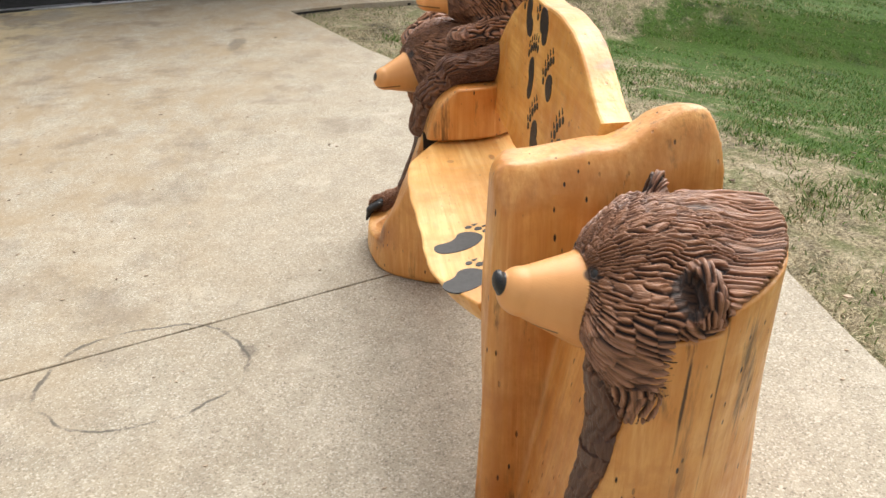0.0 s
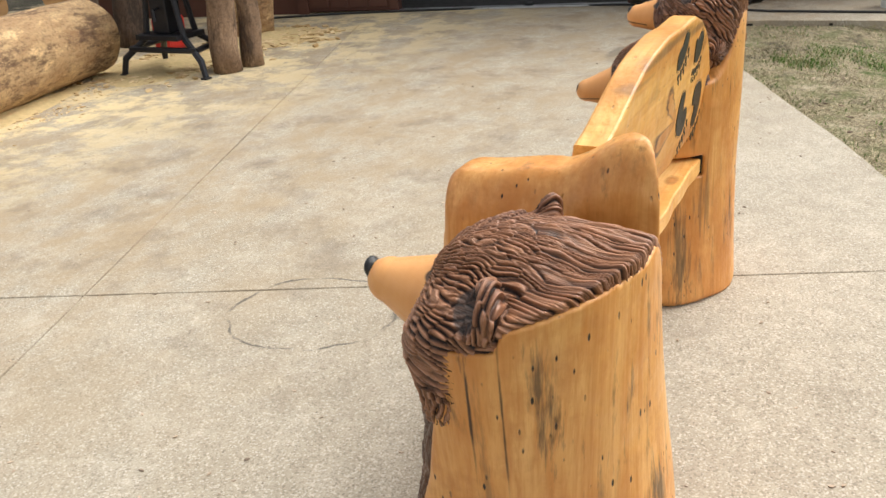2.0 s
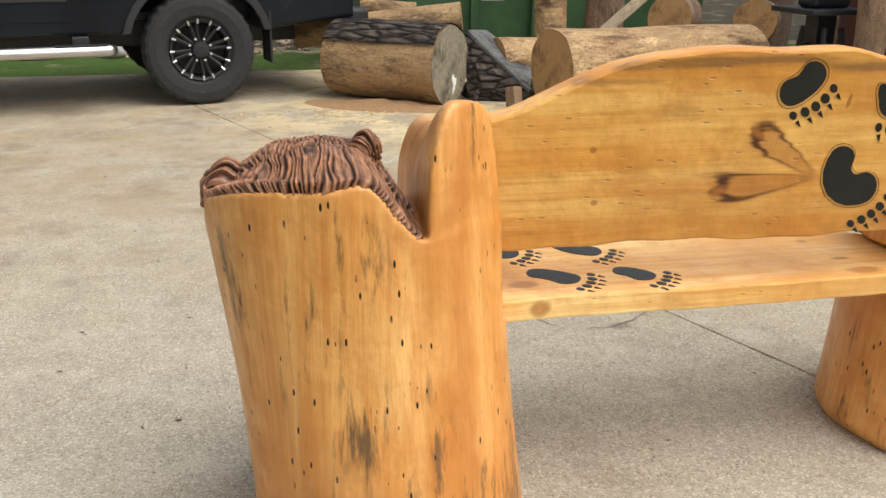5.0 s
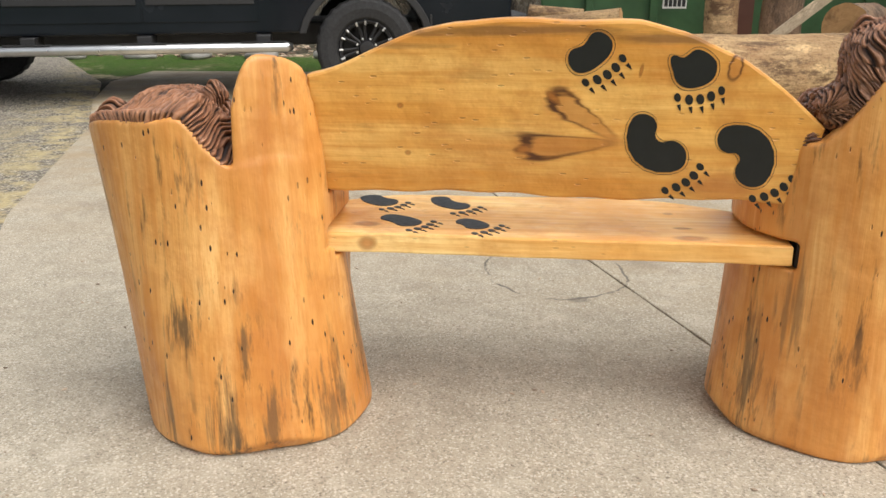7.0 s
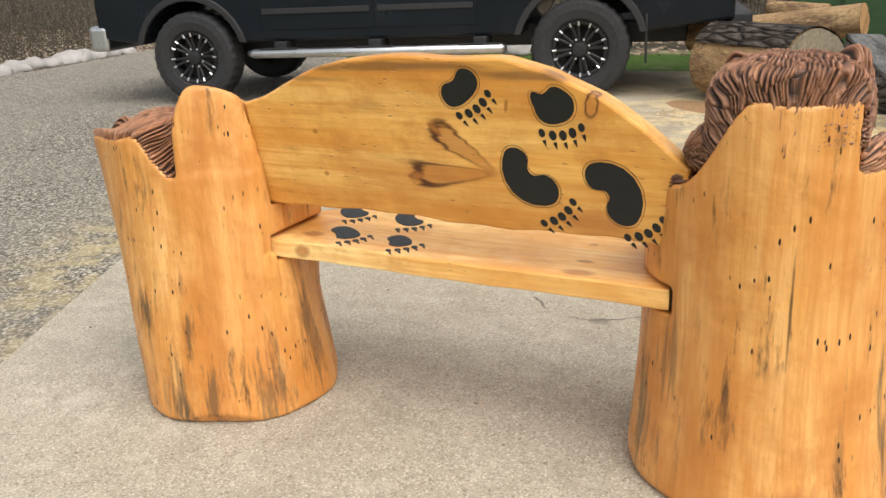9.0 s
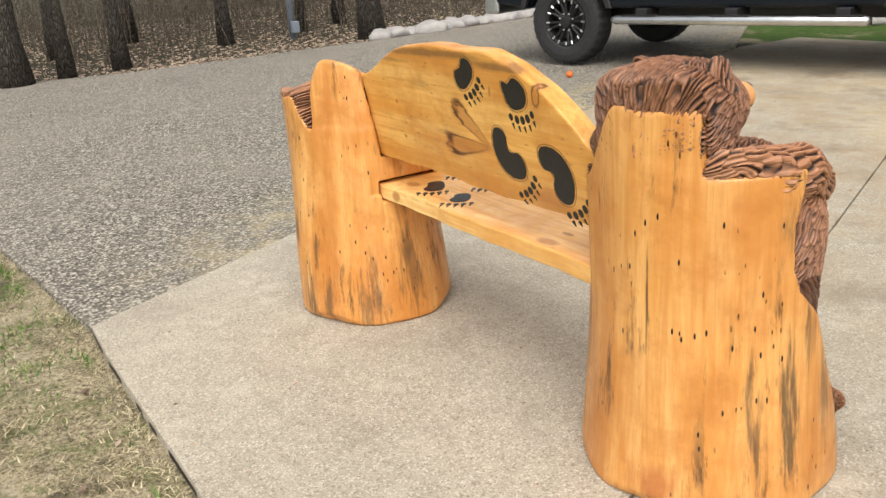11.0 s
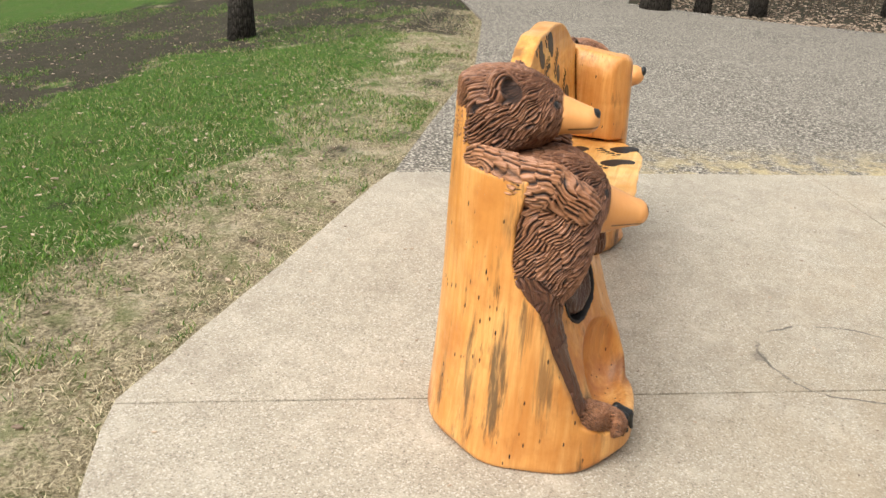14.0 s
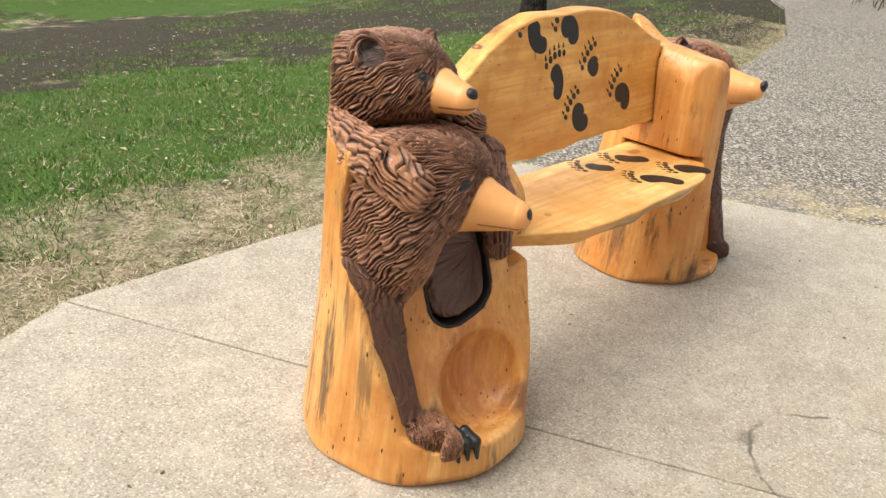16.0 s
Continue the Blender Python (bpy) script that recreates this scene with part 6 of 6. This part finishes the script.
part("crank", tube([(cx + 0.08, cy, 0.5), (cx + 0.18, cy + 0.05, 0.5), (cx + 0.19, cy + 0.06, 0.42)], 0.010, 8), M_steel, st)
part("tool_head", box(cx - 0.15, cy - 0.12, 0.76, cx + 0.15, cy + 0.12, 0.95, 0.03), M_steel, st)
j = thing("fuel_can", "red plastic fuel can behind the stand", "can")
part("can", box(-3.98, -5.30, 0.0, -3.72, -5.12, 0.30, 0.04, 3), M_red, j)
part("spout", tube([(-3.9, -5.2, 0.29), (-3.93, -5.2, 0.40)], [0.025, 0.015], 10), M_red, j)
part("handle", tube([(-3.86, -5.2, 0.29), (-3.84, -5.2, 0.35), (-3.76, -5.2, 0.35), (-3.75, -5.2, 0.29)], 0.014, 8), M_red, j)


# ---------- green container ----------
d = thing("dumpster", "green painted steel container with rust and a white label", "container")
part("body", prism([(-3.6, 0.22), (0.0, 0.22), (0.12, 1.35), (-3.72, 1.35)], -9.1, -7.5, 1, 0.02), M_green, d)
for x in (-3.2, -2.4, -1.75, -1.1, -0.45):
    part("rib", box(x - 0.04, -7.5, 0.24, x + 0.04, -7.44, 1.32, 0.008), M_green, d)
part("skid", box(-3.4, -7.62, 0.0, -3.2, -8.9, 0.22, 0.01), M_steel, d)
part("skid", box(-0.4, -7.62, 0.0, -0.2, -8.9, 0.22, 0.01), M_steel, d)
lab = part("label_plate", box(-1.43, -7.5, 0.645, -1.19, -7.492, 0.765), M_white, d, "white label with dark writing")
for k in range(5):
    part("writing_bar", box(-1.417 + 0.044 * k, -7.4925, 0.665, -1.383 + 0.044 * k, -7.489, 0.748), M_trim, lab)
part("rust_panel", box(-2.1, -7.5, 0.26, -1.85, -7.494, 1.3), M_brown, d, "rusty brown patch panel")

# ---------- garage ----------
g = thing("garage", "garage with brown door panels, open and dark inside", "garage")
A, B = Vector((-6.0, -4.15)), Vector((-6.68, -1.80))
fd = (B - A).normalized()
fn = Vector((-fd.y, fd.x)) if Vector((-fd.y, fd.x)).x < 0 else Vector((fd.y, -fd.x))
GM = Matrix(((fd.x, fn.x, 0, A.x), (fd.y, fn.y, 0, A.y), (0, 0, 1, 0), (0, 0, 0, 1)))


def gpart(name, bm, mat, parent=g, label=""):
    bm.transform(GM)
    bmesh.ops.recalc_face_normals(bm, faces=bm.faces[:])
    return part(name, bm, mat, parent, label)


W = (B - A).length
gpart("wall", box(-3.4, 0.0, 0.0, -0.92, 0.14, 2.7), M_brown)
gpart("wall", box(W, 0.0, 0.0, W + 2.6, 0.14, 2.7), M_brown)
gpart("lintel", box(-0.92, 0.0, 2.15, W, 0.14, 2.7), M_brown)
gpart("wall", box(-3.4, 0.14, 0.0, -3.26, 6.0, 2.7), M_brown)
gpart("wall", box(W + 2.46, 0.14, 0.0, W + 2.6, 6.0, 2.7), M_brown)
gpart("wall", box(-3.4, 6.0, 0.0, W + 2.6, 6.14, 2.7), M_brown)
gpart("inner_wall", box(-3.25, 5.8, 0.0, W + 2.45, 5.98, 2.6), M_dark)
gpart("roof", prism([(-3.8, 2.7), (W / 2 - 0.4, 4.3), (W + 3.0, 2.7), (W + 3.0, 2.82), (W / 2 - 0.4, 4.44), (-3.8, 2.82)], -0.35, 6.5, 1), M_trim)
gpart("floor", box(-3.25, 0.10, -0.05, W + 2.45, 5.8, 0.012), M_dark)
dp = gpart("door_panel", box(-0.90, -0.03, 0.02, -0.02, 0.03, 2.14, 0.006), M_brown, g, "brown painted plank door leaf")
for k in range(4):
    gpart("plank", box(-0.86 + 0.21 * k, -0.045, 0.06, -0.68 + 0.21 * k, -0.028, 2.1, 0.004), M_brown, dp)
gpart("corner_trim", box(-1.02, -0.05, 0.0, -0.90, 0.05, 2.14, 0.006), M_brown)
gpart("jamb", box(-0.02, -0.05, 0.0, 0.07, 0.12, 2.15, 0.006), M_brown)
gpart("jamb", box(W - 0.06, -0.05, 0.0, W + 0.04, 0.12, 2.15, 0.006), M_brown)
gpart("threshold", box(-0.02, -0.06, 0.0, W, 0.06, 0.02, 0.006), M_alu, g, "bright metal door threshold")

# firewood and dark bits beside the opening
rng = random.Random(5)
for k in range(16):
    p = GM @ Vector((W + 0.12 + 0.13 * (k % 8) + rng.uniform(-0.03, 0.03), -0.16 - 0.02 * (k % 3), 0.07 + 0.12 * (k // 8)))
    ob = part("firewood", tube([(-0.16, 0, 0), (0.16, 0, 0)], 0.055 + 0.015 * rng.random(), 7, True, 0.15, k), M_bark)
    ob.matrix_basis = Matrix.Translation(p) @ pose(0, 0, 0, rng.uniform(-10, 10), rng.uniform(-12, 12), rng.uniform(60, 130))
    tagged(ob, "dark split firewood heaped beside the garage opening", "firewood", "firewood heap")
cup = part("cup", tube([(0, 0, 0), (0, 0, 0.11)], [0.032, 0.042], 14), M_white)
cup.matrix_basis = pose(-6.48, -1.35, 0.0)
tagged(cup, "small white cup on the concrete", "cup")
bk = part("bucket", tube([(0, 0, 0), (0, 0, 0.26)], [0.10, 0.13], 20), M_white)
bk.matrix_basis = pose(-6.75, 0.50, 0.0)
tagged(bk, "white plastic bucket on the walk", "bucket")
gb = part("jug", tube([(0, 0, 0), (0, 0, 0.2), (0, 0, 0.25), (0, 0, 0.29)], [0.075, 0.075, 0.04, 0.03], 16), M_lime)
gb.matrix_basis = pose(-6.80, 0.85, 0.0)
tagged(gb, "lime green plastic jug on the walk", "jug")
cab_pts = [(-4.9, -5.6), (-5.45, -5.2), (-5.72, -4.6), (-6.0, -3.9), (-6.22, -3.3), (-6.42, -2.8), (-6.47, -2.4), (-6.6, -1.9), (-6.5, -1.3), (-6.35, -0.5), (-6.42, 0.4), (-6.3, 1.3), (-6.0, 1.75)]
cb = part("power_cable", tube([(x + 0.03 * math.sin(i * 2.1), y, 0.012 if y < 1.4 else -0.02) for i, (x, y) in enumerate(cab_pts)], 0.011, 7), M_rubber)
tagged(cb, "black power cable lying along the garage front", "cable")
cj = part("cable_plug", box(-6.45, -2.84, 0.0, -6.37, -2.76, 0.05, 0.012), M_rubber)
tagged(cj, "black cable connector on the concrete", "plug")


# ---------- scatter ----------
def scatter(name, label, category, mat, shapes):
    """One mesh of many small pieces; shapes: lists of (points, faces)."""
    verts, faces = [], []
    for pts, fs in shapes:
        o = len(verts)
        verts += pts
        faces += [tuple(o + i for i in f) for f in fs]
    ob = raw(name, verts, faces, mat)
    return tagged(ob, label, category, kind="stuff")


def flake(x, y, z, s, rng, thick=0.3):
    """A small uneven chip."""
    a = rng.uniform(0, 6.28)
    pts = []
    for lift in (0, thick):
        for k in range(4):
            b = a + k * 1.57 + rng.uniform(-0.3, 0.3)
            r = s * (1.0 if k % 2 else 0.5) * rng.uniform(0.7, 1.2)
            pts.append((x + r * math.cos(b), y + r * math.sin(b), z + s * lift * rng.uniform(0.6, 1.3)))
    return pts, [(3, 2, 1, 0), (4, 5, 6, 7), (0, 1, 5, 4), (1, 2, 6, 5), (2, 3, 7, 6), (3, 0, 4, 7)]


rng = random.Random(11)
chips = []
for cx, cy, sx, sy, n, s in ((-3.3, -4.7, 0.7, 0.5, 330, 0.035), (-4.5, -4.5, 0.5, 0.45, 260, 0.05), (-2.6, -4.9, 0.8, 0.35, 240, 0.02), (-1.6, -4.5, 0.9, 0.2, 150, 0.016), (-0.3, -4.4, 1.2, 0.5, 120, 0.012), (0.3, -4.9, 1.0, 0.2, 120, 0.014)):
    for _ in range(n):
        x, y = rng.gauss(cx, sx * 0.5), rng.gauss(cy, sy * 0.5)
        chips.append(flake(x, y, 0.0, s * rng.uniform(0.4, 1.5), rng))
scatter("wood_chips", "pale fresh wood chips strewn on the slab", "wood chips", M_chip, chips)
specks = []
for _ in range(300):
    x, y = rng.uniform(-4.5, 2.2), rng.uniform(-4.5, 0.9)
    if y > 0.9 - 0.0 or x > 1.6 - 0.4 * y - 0.1:
        continue
    specks.append(flake(x, y, 0.0, rng.uniform(0.003, 0.008), rng, 0.4))
scatter("leaf_bits", "tiny brown leaf and bark bits on the slab", "leaf bits", M_leaf, specks)


def heap(name, label, cx, cy, rx, ry, h, mat, seed, turn=0.0):
    """A low heap of loose dust."""
    n, m = 40, 12
    verts = [(0, 0, h)]
    for i in range(1, m + 1):
        q = i / m
        for k in range(n):
            a = 2 * math.pi * k / n
            e = 1 + 0.25 * noise.noise((math.cos(a) * 1.5 + seed, math.sin(a) * 1.5, seed))
            z = h * (1 - q) ** 1.2 * (1 + 0.7 * noise.noise((q * 5 * math.cos(a) + seed, q * 5 * math.sin(a), 2)))
            verts.append((rx * q * e * math.cos(a), ry * q * e * math.sin(a), max(z, 0.0) + 0.001 if i < m else -0.004))
    faces = [(0, 1 + k, 1 + (k + 1) % n) for k in range(n)]
    for i in range(m - 1):
        for k in range(n):
            faces.append((1 + i * n + k, 1 + (i + 1) * n + k, 1 + (i + 1) * n + (k + 1) % n, 1 + i * n + (k + 1) % n))
    ob = raw(name, verts, faces, mat, None, "", True)
    ob.matrix_basis = pose(cx, cy, 0.0, 0, 0, turn)
    return tagged(ob, label, "sawdust", kind="stuff")


heap("shavings_heap", "brown wood shavings along the bark log", 0.12, -5.12, 0.75, 0.22, 0.055, M_dust_brown, 1, -26)
heap("sawdust_heap", "tan sawdust along the peeled log", -1.7, -4.72, 0.95, 0.16, 0.035, M_dust, 2, 195)
heap("sawdust_heap", "pale sawdust under the work stand", -3.3, -4.75, 0.8, 0.5, 0.03, M_dust, 3, 0)
heap("sawdust_heap", "pale sawdust round the standing log", -4.5, -4.65, 0.6, 0.5, 0.04, M_dust, 4, 0)


# grass
def blades(name, label, count, seed, x0, x1, d0, d1, keep, h0, h1, w, lean, mat):
    """Many single bent blades as one mesh."""
    rng = np.random.default_rng(seed)
    x = rng.uniform(x0, x1, count)
    d = d0 + (d1 - d0) * rng.random(count) ** 1.7
    y = d + np.array([edge_y(v) for v in np.linspace(x0, x1, 400)])[np.clip(((x - x0) / (x1 - x0) * 399).astype(int), 0, 399)]
    ok = rng.random(count) < keep(x, y, d)
    x, y, d = x[ok], y[ok], d[ok]
    n = len(x)
    z = -0.051 - 0.16 * np.clip(d - 0.8, 0, 10)
    a, b = rng.uniform(0, 6.28, n), rng.uniform(0, 6.28, n)
    h, l, s = rng.uniform(h0, h1, n), rng.uniform(0.2, 1.0, n) * lean, w * rng.uniform(0.6, 1.3, n)
    dx, dy, ex, ey = np.cos(a) * s, np.sin(a) * s, np.cos(b) * l, np.sin(b) * l
    rows = [(x - dx, y - dy, z), (x + dx, y + dy, z), (x + dx * 0.7 + ex * 0.4, y + dy * 0.7 + ey * 0.4, z + h * 0.6), (x - dx * 0.7 + ex * 0.4, y - dy * 0.7 + ey * 0.4, z + h * 0.6), (x + ex, y + ey, z + h)]
    co = np.stack([np.stack(r, 1) for r in rows], 1).reshape(-1, 3)
    loops = (np.arange(n)[:, None] * 5 + np.array([0, 1, 2, 3, 3, 2, 4])).ravel()
    me = bpy.data.meshes.new(name)
    me.vertices.add(len(co))
    me.vertices.foreach_set("co", co.astype(np.float32).ravel())
    me.loops.add(len(loops))
    me.loops.foreach_set("vertex_index", loops.astype(np.int32))
    me.polygons.add(2 * n)
    me.polygons.foreach_set("loop_start", (np.arange(n)[:, None] * 7 + np.array([0, 4])).ravel().astype(np.int32))
    me.polygons.foreach_set("loop_total", np.tile([4, 3], n).astype(np.int32))
    me.update(calc_edges=True)
    return tagged(link(name, me, mat), label, "grass", kind="stuff")


def green_keep(x, y, d):
    w = np.maximum(0.0, 1.30 - d / 0.95) + 0.6 * soil_band(x, y)
    w = w + np.where(x < -1.3, 0.35 * np.exp(-((d - 1.6) / 1.6) ** 2), 0)
    w = w + 1.5 * (value_noise(x * 1.3 + 50, y * 1.3 + 50) - 0.5) + 1.2 * (value_noise(x * 4.1 + 90, y * 4.1 + 20) - 0.5) + 0.5 * (value_noise(x * 11 + 30, y * 11 + 70) - 0.5)
    return np.clip(1.25 - 1.5 * w, 0.03, 1.0)


blades("grass", "short green spring grass", 430000, 21, -9.5, 9.5, 0.06, 8.5, green_keep, 0.014, 0.042, 0.0026, 0.042, M_blade)
blades("dead_grass", "matted straw-coloured dead grass along the slab", 210000, 22, -7.0, 8.0, 0.02, 3.6, lambda x, y, d: np.clip(1.0 - d / 2.4, 0.12, 1) * np.clip(0.35 + 1.3 * value_noise(x * 6 + 40, y * 6 + 60), 0, 1), 0.004, 0.022, 0.0026, 0.055, M_straw)

rng = random.Random(41)
crumbs = []
while len(crumbs) < 900:
    x, y = rng.uniform(-5.5, 2.4), rng.uniform(-4.6, 0.9)
    if y < edge_y(x) - 0.03 and x + 0.405 * y < 1.35 and noise.noise((x * 0.9, y * 0.9, 3)) > -0.25:
        crumbs.append(flake(x, y, 0.002, rng.choice((0.002, 0.003, 0.003, 0.005, 0.009)), rng, 0.3))
scatter("crumbs", "small leaf bits and wood crumbs scattered on concrete", "crumbs", M_leaf, crumbs)

rng = random.Random(31)
leaves = []
for _ in range(13000):
    x, y = 9.9 + 11.0 * rng.random() ** 1.5, rng.uniform(-13.0, 0.4)
    leaves.append(flake(x, y, -0.045, rng.uniform(0.014, 0.036), rng, 0.35))
for _ in range(1600):
    x, y = rng.uniform(-1.0, 9.0), rng.uniform(-13.0, -9.0)
    leaves.append(flake(x, y, -0.045, rng.uniform(0.03, 0.06), rng, 0.35))
for _ in range(1500):
    x = rng.uniform(-5.0, 8.5)
    dd = rng.uniform(0.1, 7.5)
    leaves.append(flake(x, edge_y(x) + dd, ground_z(x, edge_y(x) + dd) + 0.012, rng.uniform(0.008, 0.022), rng, 0.3))
scatter("leaf_litter", "brown fallen leaves under the trees", "leaf litter", M_leaf, leaves)


# ---------- rocks ----------
def rock(x, y, s, seed):
    bm = bmesh.new()
    bmesh.ops.create_icosphere(bm, subdivisions=3, radius=1.0)
    for vert in bm.verts:
        c = vert.co
        k = 1 + 0.28 * noise.noise(c * 1.1 + Vector((seed, 0, 0))) + 0.10 * noise.noise(c * 3.1 + Vector((0, seed, 0)))
        vert.co = Vector((c.x * s * 1.3 * k, c.y * s * k, max(-0.25, c.z) * s * 0.8 * k))
    ob = part("rock", bm, M_rock, None, "", True)
    ob.matrix_basis = pose(x, y, -0.03 + 0.12 * s, 0, 0, seed * 57)
    return tagged(ob, "pale rounded field stone edging the drive", "rock", "edging stones")


rng = random.Random(3)
for i in range(13):
    t = i / 12
    rock(9.85 + 0.35 * t + rng.uniform(-0.12, 0.12), -4.95 - 3.6 * t, rng.uniform(0.12, 0.21), i * 1.3 + 0.4)
for i in range(8):
    rock(2.6 + 0.85 * i + rng.uniform(-0.2, 0.2), -9.0 + 0.05 * i, rng.uniform(0.10, 0.18), i * 1.7 + 30)


# ---------- trees ----------
def tree(x, y, z, r, h, seed, label, crown=True):
    rng = random.Random(seed)
    e = thing("tree", label, "tree", "trees")
    pts, rad = [], []
    for i in range(12):
        t = i / 11
        pts.append((x + 0.10 * math.sin(2.1 * t + seed) * t * h * 0.1, y + 0.12 * math.cos(1.7 * t + seed) * t * h * 0.1, z - 0.08 + h * t))
        rad.append(r * (0.82 * (1 - 0.72 * t) + 0.34 * math.exp(-t * h / 0.22)))
    bm = tube(pts, rad, 18, True, 0.05, seed)
    part("trunk", bm, M_trunk, e, "", True)
    limbs = []
    tips = []
    for k in range(9):
        t = 0.38 + 0.6 * k / 9
        i = int(t * 11)
        p = Vector(pts[i])
        a = rng.uniform(0, 6.28)
        L = h * rng.uniform(0.16, 0.3) * (1.3 - t)
        q = p + Vector((math.cos(a) * L, math.sin(a) * L, L * 0.7))
        mid = (p + q) / 2 + Vector((0, 0, -0.05 * L))
        limbs.append(tube([p, mid, q], [rad[i] * 0.42, rad[i] * 0.26, 0.012], 7))
        for _ in range(3):
            b = rng.uniform(0, 6.28)
            q2 = q + Vector((math.cos(b), math.sin(b), 0.8)) * L * rng.uniform(0.25, 0.5)
            limbs.append(tube([mid.lerp(q, rng.uniform(0.2, 0.9)), q2], [0.018, 0.006], 5))
            tips.append(q2)
    part("limb", merge(*limbs), M_trunk, e)
    if crown:
        vs, fs = [], []
        for c in tips:
            for _ in range(34):
                p = c + Vector((rng.gauss(0, 0.28), rng.gauss(0, 0.28), rng.gauss(0, 0.22)))
                u = Vector((rng.uniform(-1, 1), rng.uniform(-1, 1), rng.uniform(-1, 1))).normalized()
                w = u.orthogonal().normalized()
                s = rng.uniform(0.02, 0.045)
                o = len(vs)
                vs += [tuple(p + u * s), tuple(p + w * s * 0.6), tuple(p - u * s), tuple(p - w * s * 0.6)]
                fs.append((o, o + 1, o + 2, o + 3))
        raw("crown", vs, fs, M_bud, e, "sparse young spring leaves")
    return e


tree(6.2, 4.5, ground_z(6.2, 4.5), 0.15, 8.5, 1, "dark-barked tree standing in bare soil on the lawn")
for i, (x, y, r) in enumerate(((9.95, 0.1, 0.20), (10.2, -0.55, 0.11), (10.45, -1.3, 0.12), (10.15, -5.0, 0.20), (12.0, -3.3, 0.13), (13.4, -6.0, 0.13), (13.0, -0.9, 0.16), (14.5, -2.4, 0.12), (12.6, -4.9, 0.09))):
    tree(x, y, -0.05, r, 8.0 + (i * 1.7) % 3, 10 + i, "bare woodland tree with grey-brown bark by the drive")
rng = random.Random(17)
for i in range(26):
    tree(rng.uniform(15, 34), rng.uniform(-22, 9), -0.05, rng.uniform(0.08, 0.17), rng.uniform(7, 11), 40 + i, "bare woodland tree in the distance", False)
for i in range(12):
    tree(rng.uniform(-4, 12), rng.uniform(-24, -13), -0.05, rng.uniform(0.08, 0.16), rng.uniform(7, 10), 80 + i, "bare woodland tree behind the yard", False)
rng = random.Random(23)
twigs = []
for _ in range(4200):
    x, y = (rng.uniform(10.8, 24), rng.uniform(-18, 3)) if rng.random() < 0.75 else (rng.uniform(-3, 10), rng.uniform(-18, -11.5))
    h = rng.uniform(0.5, 1.8)
    a, l = rng.uniform(0, 6.28), rng.uniform(0.05, 0.35)
    s = rng.uniform(0.004, 0.010)
    q = (x + math.cos(a) * l, y + math.sin(a) * l, h)
    pts = [(x - s, y - s, -0.05), (x + s, y - s, -0.05), (x, y + s, -0.05), (q[0] - s / 2, q[1], q[2]), (q[0] + s / 2, q[1], q[2]), (q[0], q[1] + s / 2, q[2])]
    twigs.append((pts, [(0, 1, 4, 3), (1, 2, 5, 4), (2, 0, 3, 5), (3, 4, 5)]))
scatter("brush", "thin bare brush stems in the woods", "brush", M_brush, twigs)
up = thing("utility_post", "grey utility post with a small box at the wood's edge", "post")
part("shaft", tube([(11.6, -4.3, -0.05), (11.6, -4.3, 2.2)], 0.055, 14), M_post, up, "", True)
part("meter_box", box(11.42, -4.36, 0.06, 11.52, -4.24, 0.24, 0.01), M_post, up)
# a small orange ball on the drive
ball = bmesh.new()
bmesh.ops.create_uvsphere(ball, u_segments=16, v_segments=10, radius=0.032)
ob = part("ball", ball, M_orange, None, "", True)
ob.matrix_basis = pose(4.35, -4.05, 0.012)
tagged(ob, "small orange ball lying on the drive", "ball")
